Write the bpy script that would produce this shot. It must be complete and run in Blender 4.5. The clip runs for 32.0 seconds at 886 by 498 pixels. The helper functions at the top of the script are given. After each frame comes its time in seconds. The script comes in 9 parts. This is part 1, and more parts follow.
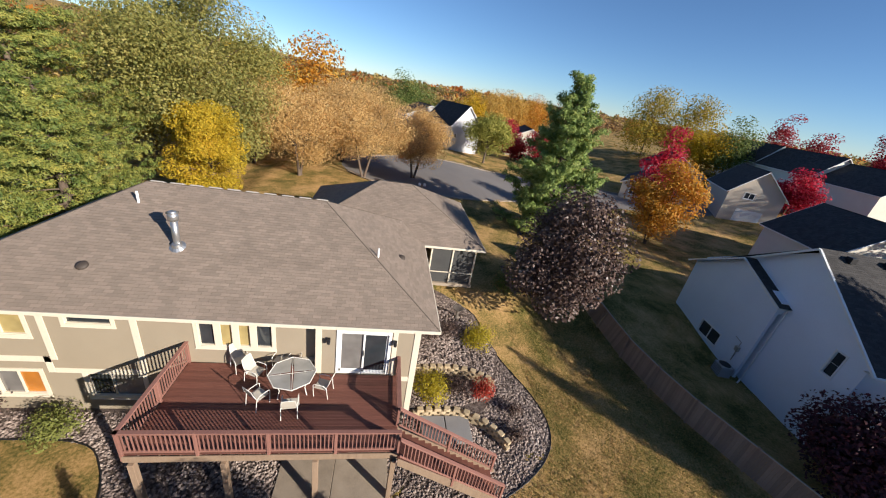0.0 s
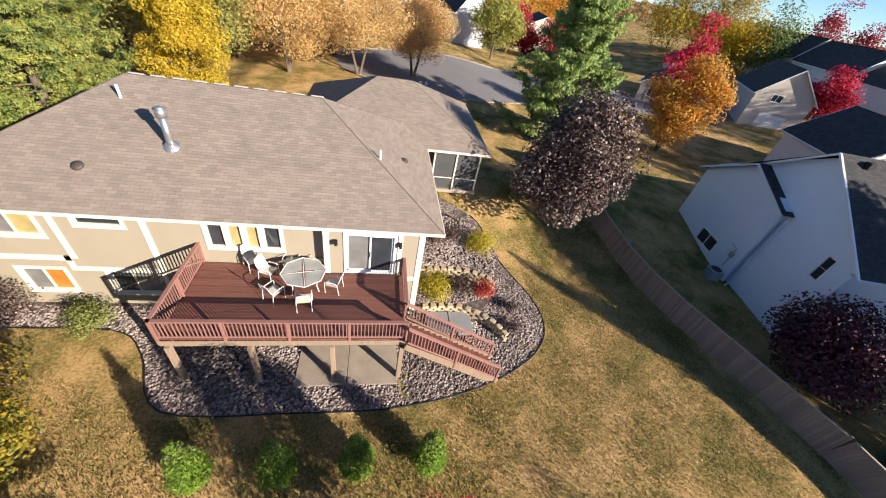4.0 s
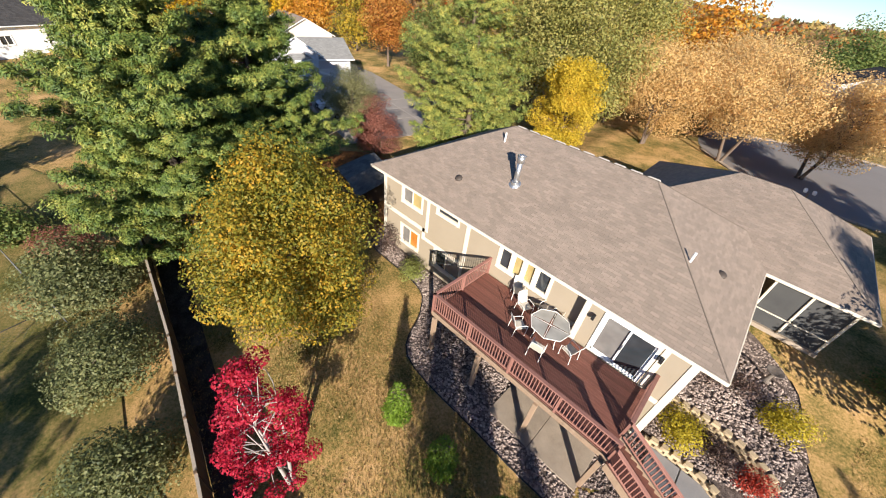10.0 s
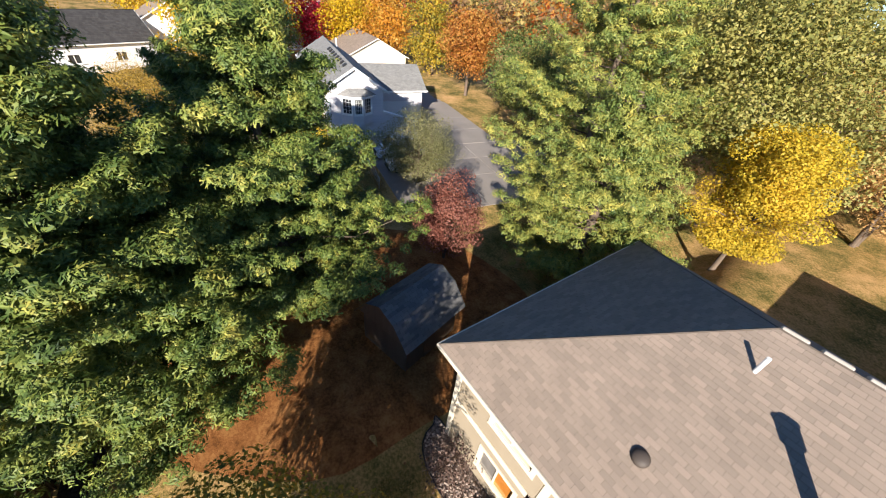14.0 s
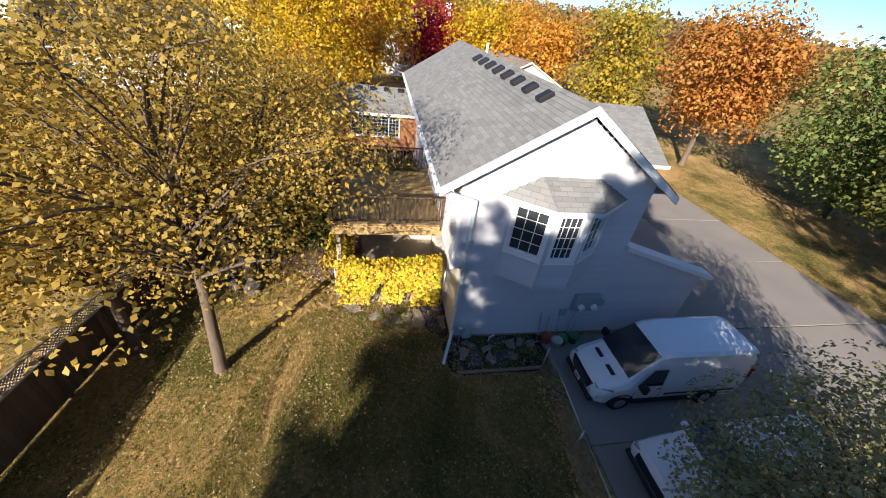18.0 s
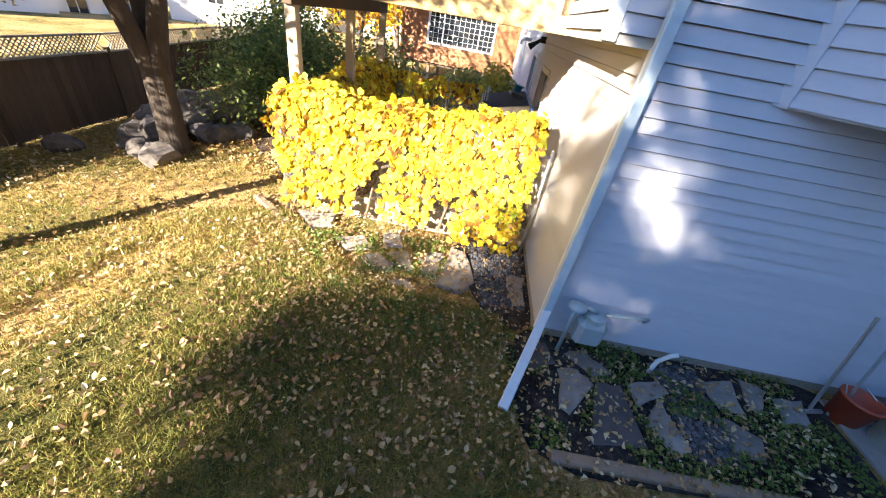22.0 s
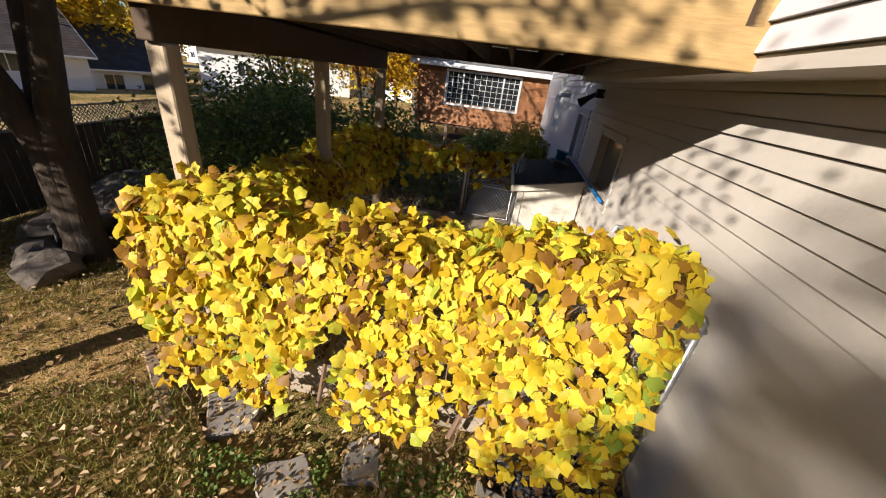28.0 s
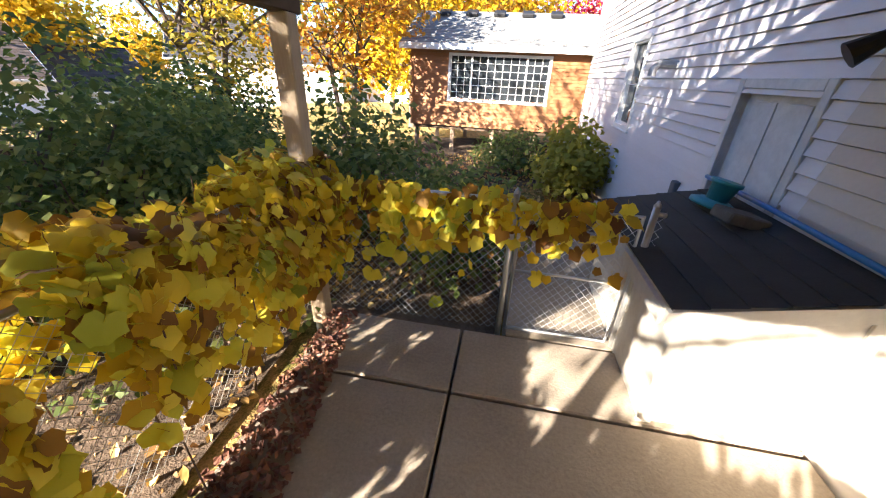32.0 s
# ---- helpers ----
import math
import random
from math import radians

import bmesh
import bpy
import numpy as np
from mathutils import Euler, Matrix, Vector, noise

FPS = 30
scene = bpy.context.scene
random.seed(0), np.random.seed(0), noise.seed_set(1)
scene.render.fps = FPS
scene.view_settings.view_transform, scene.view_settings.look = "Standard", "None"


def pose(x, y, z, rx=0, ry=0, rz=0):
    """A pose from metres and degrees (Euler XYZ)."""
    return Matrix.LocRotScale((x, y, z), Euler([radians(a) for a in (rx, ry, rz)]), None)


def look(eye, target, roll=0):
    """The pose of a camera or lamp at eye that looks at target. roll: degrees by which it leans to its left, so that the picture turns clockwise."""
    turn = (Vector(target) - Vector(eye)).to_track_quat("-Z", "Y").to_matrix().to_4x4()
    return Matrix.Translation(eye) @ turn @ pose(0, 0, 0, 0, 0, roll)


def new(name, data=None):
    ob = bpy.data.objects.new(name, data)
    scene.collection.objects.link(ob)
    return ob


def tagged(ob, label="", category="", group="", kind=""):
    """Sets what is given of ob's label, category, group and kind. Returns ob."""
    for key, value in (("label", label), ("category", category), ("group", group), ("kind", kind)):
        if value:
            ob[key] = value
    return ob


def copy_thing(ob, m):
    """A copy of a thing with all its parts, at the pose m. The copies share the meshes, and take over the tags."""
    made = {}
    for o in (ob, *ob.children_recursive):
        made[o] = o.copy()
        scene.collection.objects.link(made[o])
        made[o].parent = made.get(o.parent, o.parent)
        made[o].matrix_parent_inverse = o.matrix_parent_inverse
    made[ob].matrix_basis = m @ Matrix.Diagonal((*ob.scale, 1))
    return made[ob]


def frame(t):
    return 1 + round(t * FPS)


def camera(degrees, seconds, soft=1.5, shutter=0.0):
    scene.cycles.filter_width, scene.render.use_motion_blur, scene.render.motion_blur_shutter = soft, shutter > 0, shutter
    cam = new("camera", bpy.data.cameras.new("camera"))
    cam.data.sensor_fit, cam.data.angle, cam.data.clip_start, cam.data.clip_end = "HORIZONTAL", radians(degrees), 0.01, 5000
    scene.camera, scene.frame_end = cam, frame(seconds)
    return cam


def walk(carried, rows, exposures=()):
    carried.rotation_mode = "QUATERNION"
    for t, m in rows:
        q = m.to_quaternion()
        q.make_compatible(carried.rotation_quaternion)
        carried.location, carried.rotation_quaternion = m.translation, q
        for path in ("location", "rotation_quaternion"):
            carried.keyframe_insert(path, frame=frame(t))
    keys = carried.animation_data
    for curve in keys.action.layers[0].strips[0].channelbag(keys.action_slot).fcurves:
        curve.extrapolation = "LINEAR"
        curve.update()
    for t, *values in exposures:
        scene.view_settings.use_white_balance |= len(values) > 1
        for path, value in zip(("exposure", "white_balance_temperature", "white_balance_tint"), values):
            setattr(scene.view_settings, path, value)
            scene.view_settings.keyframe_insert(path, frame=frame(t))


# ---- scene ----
cam = camera(103.5, 32.0, 1.1)
PATH = [
    (0.0, (-2.797, -11.235, 14.107), (-1.884, -6.775, 12.040), 10.20),
    (0.5, (-2.748, -11.281, 13.968), (-1.622, -7.429, 10.986), 14.64),
    (1.0, (-2.765, -11.301, 13.937), (-1.650, -8.192, 10.183), 16.38),
    (1.5, (-2.796, -11.315, 13.933), (-1.773, -8.460, 9.957), 15.78),
    (2.0, (-2.795, -11.342, 13.912), (-1.674, -8.488, 9.962), 18.01),
    (2.5, (-2.837, -11.296, 13.919), (-1.744, -8.337, 10.040), 16.96),
    (4.5, (-2.890, -11.336, 13.756), (-1.924, -7.455, 10.755), 11.55),
    (5.0, (-2.921, -11.318, 13.776), (-1.441, -7.573, 10.812), 11.95),
    (5.5, (-2.912, -11.181, 13.728), (-0.321, -8.062, 10.803), 10.52),
    (6.0, (-2.888, -11.123, 13.701), (-0.151, -8.140, 10.767), 7.34),
    (6.5, (-2.924, -11.087, 13.703), (-0.387, -7.943, 10.756), 2.12),
    (7.0, (-2.928, -11.148, 13.700), (-0.339, -8.045, 10.756), 3.67),
    (7.5, (-2.881, -11.249, 13.803), (-0.660, -7.897, 10.832), 2.42),
    (8.0, (-2.874, -11.293, 13.856), (-1.275, -7.623, 10.860), 3.19),
    (8.5, (-2.870, -11.361, 13.927), (-2.328, -7.416, 10.903), 2.09),
    (9.0, (-2.886, -11.409, 14.014), (-3.434, -7.476, 10.976), 3.59),
    (9.5, (-2.930, -11.409, 14.222), (-4.503, -7.787, 11.155), 6.24),
    (10.0, (-2.920, -11.400, 14.372), (-5.448, -8.377, 11.294), 7.72),
    (10.5, (-2.957, -11.368, 14.526), (-6.116, -8.979, 11.475), 8.98),
    (11.0, (-3.082, -11.207, 14.554), (-6.479, -9.171, 11.502), 9.80),
    (11.5, (-3.838, -10.678, 14.390), (-7.341, -8.786, 11.365), 8.55),
    (12.0, (-5.313, -9.945, 14.329), (-8.830, -8.081, 11.303), 7.12),
    (12.5, (-7.331, -9.143, 14.315), (-10.833, -7.249, 11.290), 6.80),
    (13.0, (-9.612, -7.997, 14.138), (-12.928, -5.793, 11.114), 3.56),
    (13.5, (-11.715, -6.432, 14.018), (-14.852, -3.991, 10.984), 1.63),
    (14.0, (-13.685, -4.453, 13.969), (-16.758, -1.936, 10.932), 7.21),
    (14.5, (-15.996, -2.176, 13.869), (-19.167, 0.221, 10.836), 13.74),
    (15.0, (-18.144, -0.528, 13.539), (-21.707, 1.415, 10.619), 19.63),
    (15.5, (-20.750, 1.050, 13.200), (-24.731, 2.600, 10.603), 21.04),
    (17.5, (-35.666, 1.795, 9.304), (-39.477, 3.364, 6.473), 5.94),
    (18.0, (-36.919, 2.356, 8.998), (-40.715, 4.013, 6.198), 7.70),
    (18.5, (-37.419, 2.601, 8.651), (-41.214, 4.269, 5.855), 8.22),
    (19.0, (-37.617, 2.772, 7.820), (-41.411, 4.460, 5.034), 7.97),
    (19.5, (-37.718, 2.950, 6.237), (-41.514, 4.634, 3.453), 7.35),
    (20.0, (-37.740, 3.137, 4.602), (-41.642, 4.665, 1.875), 4.49),
    (20.5, (-37.788, 3.317, 3.473), (-41.675, 4.896, 0.752), 5.72),
    (21.0, (-38.595, 3.682, 3.222), (-42.499, 5.150, 0.464), 5.19),
    (21.5, (-39.792, 4.098, 3.285), (-43.813, 5.196, 0.524), 7.41),
    (22.0, (-41.030, 4.346, 3.333), (-45.143, 5.016, 0.570), 10.42),
    (22.5, (-41.551, 4.363, 3.227), (-45.690, 4.752, 0.448), 7.43),
    (23.0, (-41.662, 4.351, 2.774), (-45.799, 4.666, -0.016), 6.29),
    (23.5, (-41.779, 4.328, 2.663), (-45.923, 4.491, -0.131), 2.92),
    (24.0, (-42.398, 4.384, 2.752), (-46.537, 4.646, -0.040), 5.98),
    (24.5, (-42.646, 4.430, 2.806), (-46.777, 4.723, 0.005), 6.50),
    (25.0, (-42.660, 4.443, 2.839), (-46.795, 4.683, 0.038), 5.51),
    (25.5, (-42.649, 4.444, 2.948), (-46.783, 4.687, 0.147), 5.15),
    (27.5, (-43.269, 4.499, 3.104), (-47.742, 4.757, 0.884), 6.90),
    (28.0, (-43.595, 4.573, 3.174), (-48.071, 4.867, 0.964), 7.32),
    (28.5, (-43.824, 4.637, 3.158), (-48.302, 4.865, 0.943), 6.49),
    (29.0, (-44.497, 4.644, 3.177), (-48.977, 4.827, 0.965), 5.34),
    (29.5, (-45.252, 4.626, 3.196), (-49.735, 4.738, 0.986), 2.91),
    (30.0, (-45.587, 4.607, 3.121), (-50.068, 4.699, 0.906), 2.30),
    (30.5, (-45.621, 4.619, 3.039), (-50.099, 4.723, 0.817), 2.55),
    (31.0, (-45.779, 4.621, 3.029), (-50.256, 4.725, 0.805), 2.73),
    (31.5, (-46.411, 4.629, 2.987), (-50.886, 4.731, 0.759), 2.81),
    (32.0, (-47.276, 4.629, 2.862), (-51.748, 4.750, 0.629), 2.79),
]
walk(cam, [(t, look(eye, target, roll)) for t, eye, target, roll in PATH],
     [(0.0, 0.8), (1.0, 1.3), (2.0, 1.4), (4.5, 1.3), (8.0, 1.5), (10.0, 1.25), (13.0, 1.3), (14.0, 1.35), (15.0, 1.8), (15.5, 1.4), (18.0, 1.3), (19.0, 1.65), (20.0, 2.25), (21.0, 3.15), (22.0, 2.95), (23.0, 2.1), (24.0, 1.95), (25.0, 1.75), (28.0, 1.0), (29.0, 1.1), (30.0, 2.6), (31.0, 2.9), (32.0, 3.05)])

# ---- light ----
SUN_AZ, SUN_EL = radians(134.0), radians(20.5)      # the sun stands low in the south-east
sky_world = bpy.data.worlds.new("sky")
sky_world.use_nodes = True
scene.world = sky_world
_sky = sky_world.node_tree.nodes.new("ShaderNodeTexSky")
_sky.sky_type = "NISHITA"
_sky.sun_disc = False
_sky.sun_elevation, _sky.sun_rotation = SUN_EL, SUN_AZ
_sky.altitude, _sky.air_density, _sky.dust_density, _sky.ozone_density = 250.0, 0.8, 0.0, 5.5
_bg = sky_world.node_tree.nodes["Background"]
_bg.inputs["Strength"].default_value = 0.078
sky_world.node_tree.links.new(_sky.outputs[0], _bg.inputs["Color"])
sun_lamp = bpy.data.lights.new("sun", "SUN")
sun_lamp.energy, sun_lamp.angle, sun_lamp.color = 5.0, radians(0.55), (1.0, 0.92, 0.82)
sun = new("sun", sun_lamp)
_to_sun = Vector((math.sin(SUN_AZ) * math.cos(SUN_EL), math.cos(SUN_AZ) * math.cos(SUN_EL), math.sin(SUN_EL)))
sun.matrix_basis = Matrix.Translation((0, 0, 60)) @ _to_sun.to_track_quat("Z", "Y").to_matrix().to_4x4()


# ---- materials ----
MATS = {}


def _nodes(name):
    m = bpy.data.materials.new(name)
    m.use_nodes = True
    nt = m.node_tree
    return m, nt, nt.nodes["Principled BSDF"]


def _add(nt, kind, **kw):
    n = nt.nodes.new(kind)
    for k, v in kw.items():
        n.inputs[k].default_value = v
    return n


def rgba(c):
    return (c[0], c[1], c[2], 1.0)


def surf(name, col, col2=None, rough=0.7, grain=40.0, patch=1.2, bump=0.15, metal=0.0, per_object=0.0, amount=0.5, spec=0.3, stretch=(1, 1, 1), depth=0.004):
    """A surface with fine grain, broad stains, relief and, where pieces are told apart, a change from piece to piece."""
    if name in MATS:
        return MATS[name]
    m, nt, b = _nodes(name)
    col2 = col2 or tuple(c * 0.72 for c in col)
    tc = _add(nt, "ShaderNodeTexCoord")
    mp = _add(nt, "ShaderNodeMapping", Scale=stretch)
    nt.links.new(tc.outputs["Object"], mp.inputs[0])
    n1 = _add(nt, "ShaderNodeTexNoise", Scale=grain, Detail=5.0, Roughness=0.65)
    n2 = _add(nt, "ShaderNodeTexNoise", Scale=patch, Detail=4.0, Roughness=0.6)
    for n in (n1, n2):
        nt.links.new(mp.outputs[0], n.inputs["Vector"])
    mix = _add(nt, "ShaderNodeMath")
    mix.operation = "MULTIPLY_ADD"
    mix.inputs[1].default_value = 0.5
    nt.links.new(n1.outputs["Fac"], mix.inputs[0])
    half = _add(nt, "ShaderNodeMath")
    half.operation = "MULTIPLY"
    half.inputs[1].default_value = 0.5
    nt.links.new(n2.outputs["Fac"], half.inputs[0])
    nt.links.new(half.outputs[0], mix.inputs[2])
    ramp = _add(nt, "ShaderNodeValToRGB")
    ramp.color_ramp.elements[0].position, ramp.color_ramp.elements[1].position = 0.5 - 0.26 * (1 - amount * 0.5), 0.5 + 0.26 * (1 - amount * 0.5)
    ramp.color_ramp.elements[0].color, ramp.color_ramp.elements[1].color = rgba(col2), rgba(col)
    nt.links.new(mix.outputs[0], ramp.inputs[0])
    out = ramp.outputs[0]
    if per_object:
        info = _add(nt, "ShaderNodeObjectInfo")
        mr = _add(nt, "ShaderNodeMapRange")
        mr.inputs[3].default_value, mr.inputs[4].default_value = 1 - per_object, 1 + per_object * 0.6
        nt.links.new(info.outputs["Random"], mr.inputs[0])
        hs = _add(nt, "ShaderNodeHueSaturation")
        nt.links.new(mr.outputs[0], hs.inputs["Value"])
        nt.links.new(out, hs.inputs["Color"])
        out = hs.outputs[0]
    nt.links.new(out, b.inputs["Base Color"])
    b.inputs["Roughness"].default_value, b.inputs["Metallic"].default_value = rough, metal
    b.inputs["Specular IOR Level"].default_value = spec
    if bump:
        bp = _add(nt, "ShaderNodeBump", Strength=min(1.0, bump * 3), Distance=depth)
        nt.links.new(n1.outputs["Fac"], bp.inputs["Height"])
        nt.links.new(bp.outputs[0], b.inputs["Normal"])
    MATS[name] = m
    return m


def leafy(name, cols, thin=0.45, rough=0.55, own=0.62, clump=0.55):
    """Foliage: each leaf takes its own tint from the given colours, and lets some light through."""
    if name in MATS:
        return MATS[name]
    m, nt, b = _nodes(name)
    geo = _add(nt, "ShaderNodeNewGeometry")
    tc = _add(nt, "ShaderNodeTexCoord")
    no = _add(nt, "ShaderNodeTexNoise", Scale=clump, Detail=2.0)
    nt.links.new(tc.outputs["Object"], no.inputs["Vector"])
    mx = _add(nt, "ShaderNodeMath")
    mx.operation = "MULTIPLY_ADD"
    mx.inputs[1].default_value = own
    nt.links.new(geo.outputs["Random Per Island"], mx.inputs[0])
    of = _add(nt, "ShaderNodeMath")
    of.operation = "MULTIPLY_ADD"
    of.inputs[1].default_value, of.inputs[2].default_value = 1.1 + 1.6 * (0.62 - own), -0.36 - 0.3 * (0.62 - own)
    nt.links.new(no.outputs["Fac"], of.inputs[0])
    nt.links.new(of.outputs[0], mx.inputs[2])
    ramp = _add(nt, "ShaderNodeValToRGB")
    els = ramp.color_ramp.elements
    while len(els) < len(cols):
        els.new(0.5)
    for i, c in enumerate(cols):
        els[i].position = i / max(1, len(cols) - 1)
        els[i].color = rgba(c)
    nt.links.new(mx.outputs[0], ramp.inputs[0])
    nt.links.new(ramp.outputs[0], b.inputs["Base Color"])
    b.inputs["Roughness"].default_value = rough
    b.inputs["Specular IOR Level"].default_value = 0.25
    tr = _add(nt, "ShaderNodeBsdfTranslucent")
    nt.links.new(ramp.outputs[0], tr.inputs["Color"])
    ms = _add(nt, "ShaderNodeMixShader", Fac=thin)
    nt.links.new(b.outputs[0], ms.inputs[1])
    nt.links.new(tr.outputs[0], ms.inputs[2])
    nt.links.new(ms.outputs[0], nt.nodes["Material Output"].inputs[0])
    MATS[name] = m
    return m


def shingle_mat(name, col, col2):
    """Asphalt shingles: tabs by courses along the slope, with a granular surface."""
    if name in MATS:
        return MATS[name]
    m, nt, b = _nodes(name)
    uv = _add(nt, "ShaderNodeUVMap")
    br = _add(nt, "ShaderNodeTexBrick", Scale=1.0)
    br.offset, br.squash = 0.5, 1.0
    br.inputs["Brick Width"].default_value, br.inputs["Row Height"].default_value = 0.33, 0.14
    br.inputs["Mortar Size"].default_value = 0.004
    br.inputs["Color1"].default_value, br.inputs["Color2"].default_value = rgba(col), rgba(col2)
    br.inputs["Mortar"].default_value = rgba(tuple(c * 0.55 for c in col2))
    nt.links.new(uv.outputs[0], br.inputs["Vector"])
    n = _add(nt, "ShaderNodeTexNoise", Scale=160.0, Detail=3.0)
    n2 = _add(nt, "ShaderNodeTexNoise", Scale=0.9, Detail=5.0)
    nt.links.new(uv.outputs[0], n.inputs["Vector"])
    nt.links.new(uv.outputs[0], n2.inputs["Vector"])
    mr = _add(nt, "ShaderNodeMapRange")
    mr.inputs[3].default_value, mr.inputs[4].default_value = 0.72, 1.25
    nt.links.new(n.outputs["Fac"], mr.inputs[0])
    mr2 = _add(nt, "ShaderNodeMapRange")
    mr2.inputs[3].default_value, mr2.inputs[4].default_value = 0.82, 1.18
    nt.links.new(n2.outputs["Fac"], mr2.inputs[0])
    ml = _add(nt, "ShaderNodeMath")
    ml.operation = "MULTIPLY"
    nt.links.new(mr.outputs[0], ml.inputs[0])
    nt.links.new(mr2.outputs[0], ml.inputs[1])
    hs = _add(nt, "ShaderNodeHueSaturation")
    nt.links.new(br.outputs["Color"], hs.inputs["Color"])
    nt.links.new(ml.outputs[0], hs.inputs["Value"])
    nt.links.new(hs.outputs[0], b.inputs["Base Color"])
    b.inputs["Roughness"].default_value = 0.92
    b.inputs["Specular IOR Level"].default_value = 0.2
    bp = _add(nt, "ShaderNodeBump", Strength=0.6, Distance=0.006)
    nt.links.new(n.outputs["Fac"], bp.inputs["Height"])
    nt.links.new(bp.outputs[0], b.inputs["Normal"])
    MATS[name] = m
    return m


def ground_mat(name, cols, s1=0.35, s2=9.0, fine=60.0, bump=0.03):
    """Turf, mulch or soil: broad worn patches over short tufts."""
    if name in MATS:
        return MATS[name]
    m, nt, b = _nodes(name)
    tc = _add(nt, "ShaderNodeTexCoord")
    ns = [_add(nt, "ShaderNodeTexNoise", Scale=s, Detail=d, Roughness=0.65) for s, d in ((s1, 5.0), (s2, 4.0), (fine, 4.0))]
    for n in ns:
        nt.links.new(tc.outputs["Object"], n.inputs["Vector"])
    a = _add(nt, "ShaderNodeMath")
    a.operation = "MULTIPLY_ADD"
    a.inputs[1].default_value = 0.45
    nt.links.new(ns[0].outputs["Fac"], a.inputs[0])
    c = _add(nt, "ShaderNodeMath")
    c.operation = "MULTIPLY_ADD"
    c.inputs[1].default_value = 0.30
    nt.links.new(ns[1].outputs["Fac"], c.inputs[0])
    d = _add(nt, "ShaderNodeMath")
    d.operation = "MULTIPLY"
    d.inputs[1].default_value = 0.25
    nt.links.new(ns[2].outputs["Fac"], d.inputs[0])
    nt.links.new(d.outputs[0], c.inputs[2])
    nt.links.new(c.outputs[0], a.inputs[2])
    ramp = _add(nt, "ShaderNodeValToRGB")
    els = ramp.color_ramp.elements
    while len(els) < len(cols):
        els.new(0.5)
    for i, q in enumerate(cols):
        els[i].position = 0.41 + 0.18 * i / (len(cols) - 1)
        els[i].color = rgba(q)
    nt.links.new(a.outputs[0], ramp.inputs[0])
    nt.links.new(ramp.outputs[0], b.inputs["Base Color"])
    b.inputs["Roughness"].default_value = 0.95
    b.inputs["Specular IOR Level"].default_value = 0.1
    bp = _add(nt, "ShaderNodeBump", Strength=1.0, Distance=bump)
    nt.links.new(ns[2].outputs["Fac"], bp.inputs["Height"])
    nt.links.new(bp.outputs[0], b.inputs["Normal"])
    MATS[name] = m
    return m


def glass_mat(name, tint=(0.03, 0.035, 0.04), rough=0.03):
    """Window glass over a dim room: dark, with a mirror-like coat."""
    if name in MATS:
        return MATS[name]
    m, nt, b = _nodes(name)
    tc = _add(nt, "ShaderNodeTexCoord")
    n = _add(nt, "ShaderNodeTexNoise", Scale=1.7, Detail=2.0)
    nt.links.new(tc.outputs["Object"], n.inputs["Vector"])
    ramp = _add(nt, "ShaderNodeValToRGB")
    ramp.color_ramp.elements[0].color = rgba(tuple(c * 0.6 for c in tint))
    ramp.color_ramp.elements[1].color = rgba(tuple(c * 1.5 for c in tint))
    nt.links.new(n.outputs["Fac"], ramp.inputs[0])
    nt.links.new(ramp.outputs[0], b.inputs["Base Color"])
    b.inputs["Roughness"].default_value = rough
    b.inputs["Specular IOR Level"].default_value = 0.8
    MATS[name] = m
    return m


LAWN = ground_mat("lawn", [(0.075, 0.078, 0.018), (0.165, 0.135, 0.04), (0.30, 0.207, 0.072), (0.45, 0.28, 0.11), (0.55, 0.345, 0.155)])
TURF = ground_mat("green turf", [(0.066, 0.066, 0.019), (0.13, 0.112, 0.033), (0.235, 0.165, 0.055), (0.39, 0.245, 0.095)])
TAN_ROOF = shingle_mat("tan shingles", (0.27, 0.212, 0.168), (0.21, 0.167, 0.133))
GREY_ROOF = shingle_mat("grey shingles", (0.24, 0.235, 0.225), (0.18, 0.178, 0.17))
DARK_ROOF = shingle_mat("charcoal shingles", (0.068, 0.064, 0.062), (0.045, 0.043, 0.042))
STUCCO = surf("tan stucco", (0.33, 0.275, 0.20), (0.28, 0.23, 0.165), rough=0.9, grain=90, patch=0.7, bump=0.3, amount=0.3)
CREAM = surf("cream trim paint", (0.68, 0.61, 0.49), (0.60, 0.53, 0.42), rough=0.55, grain=20, patch=2, bump=0.05)
WHITE = surf("white paint", (0.80, 0.80, 0.78), (0.70, 0.70, 0.68), rough=0.5, grain=25, patch=1.5, bump=0.05)
SIDING = surf("lavender grey siding", (0.62, 0.60, 0.62), (0.53, 0.515, 0.535), rough=0.55, grain=30, patch=0.8, bump=0.08, per_object=0.05, amount=0.35, stretch=(0.25, 1, 1))
SIDE_WALL = surf("beige lap siding", (0.54, 0.485, 0.43), (0.465, 0.42, 0.37), rough=0.55, grain=30, patch=0.8, bump=0.08, per_object=0.05, amount=0.35, stretch=(1, 0.25, 1))
PALE = surf("pale house siding", (0.74, 0.79, 0.86), (0.67, 0.72, 0.79), rough=0.6, grain=14, patch=0.6, bump=0.1)
DECKWOOD = surf("red-brown deck stain", (0.20, 0.082, 0.058), (0.125, 0.05, 0.037), rough=0.6, grain=9, patch=1.3, bump=0.2, per_object=0.22, stretch=(1, 9, 9))
RAILWOOD = surf("weathered red rail", (0.31, 0.15, 0.115), (0.21, 0.10, 0.08), rough=0.65, grain=14, patch=1.5, bump=0.2, per_object=0.15)
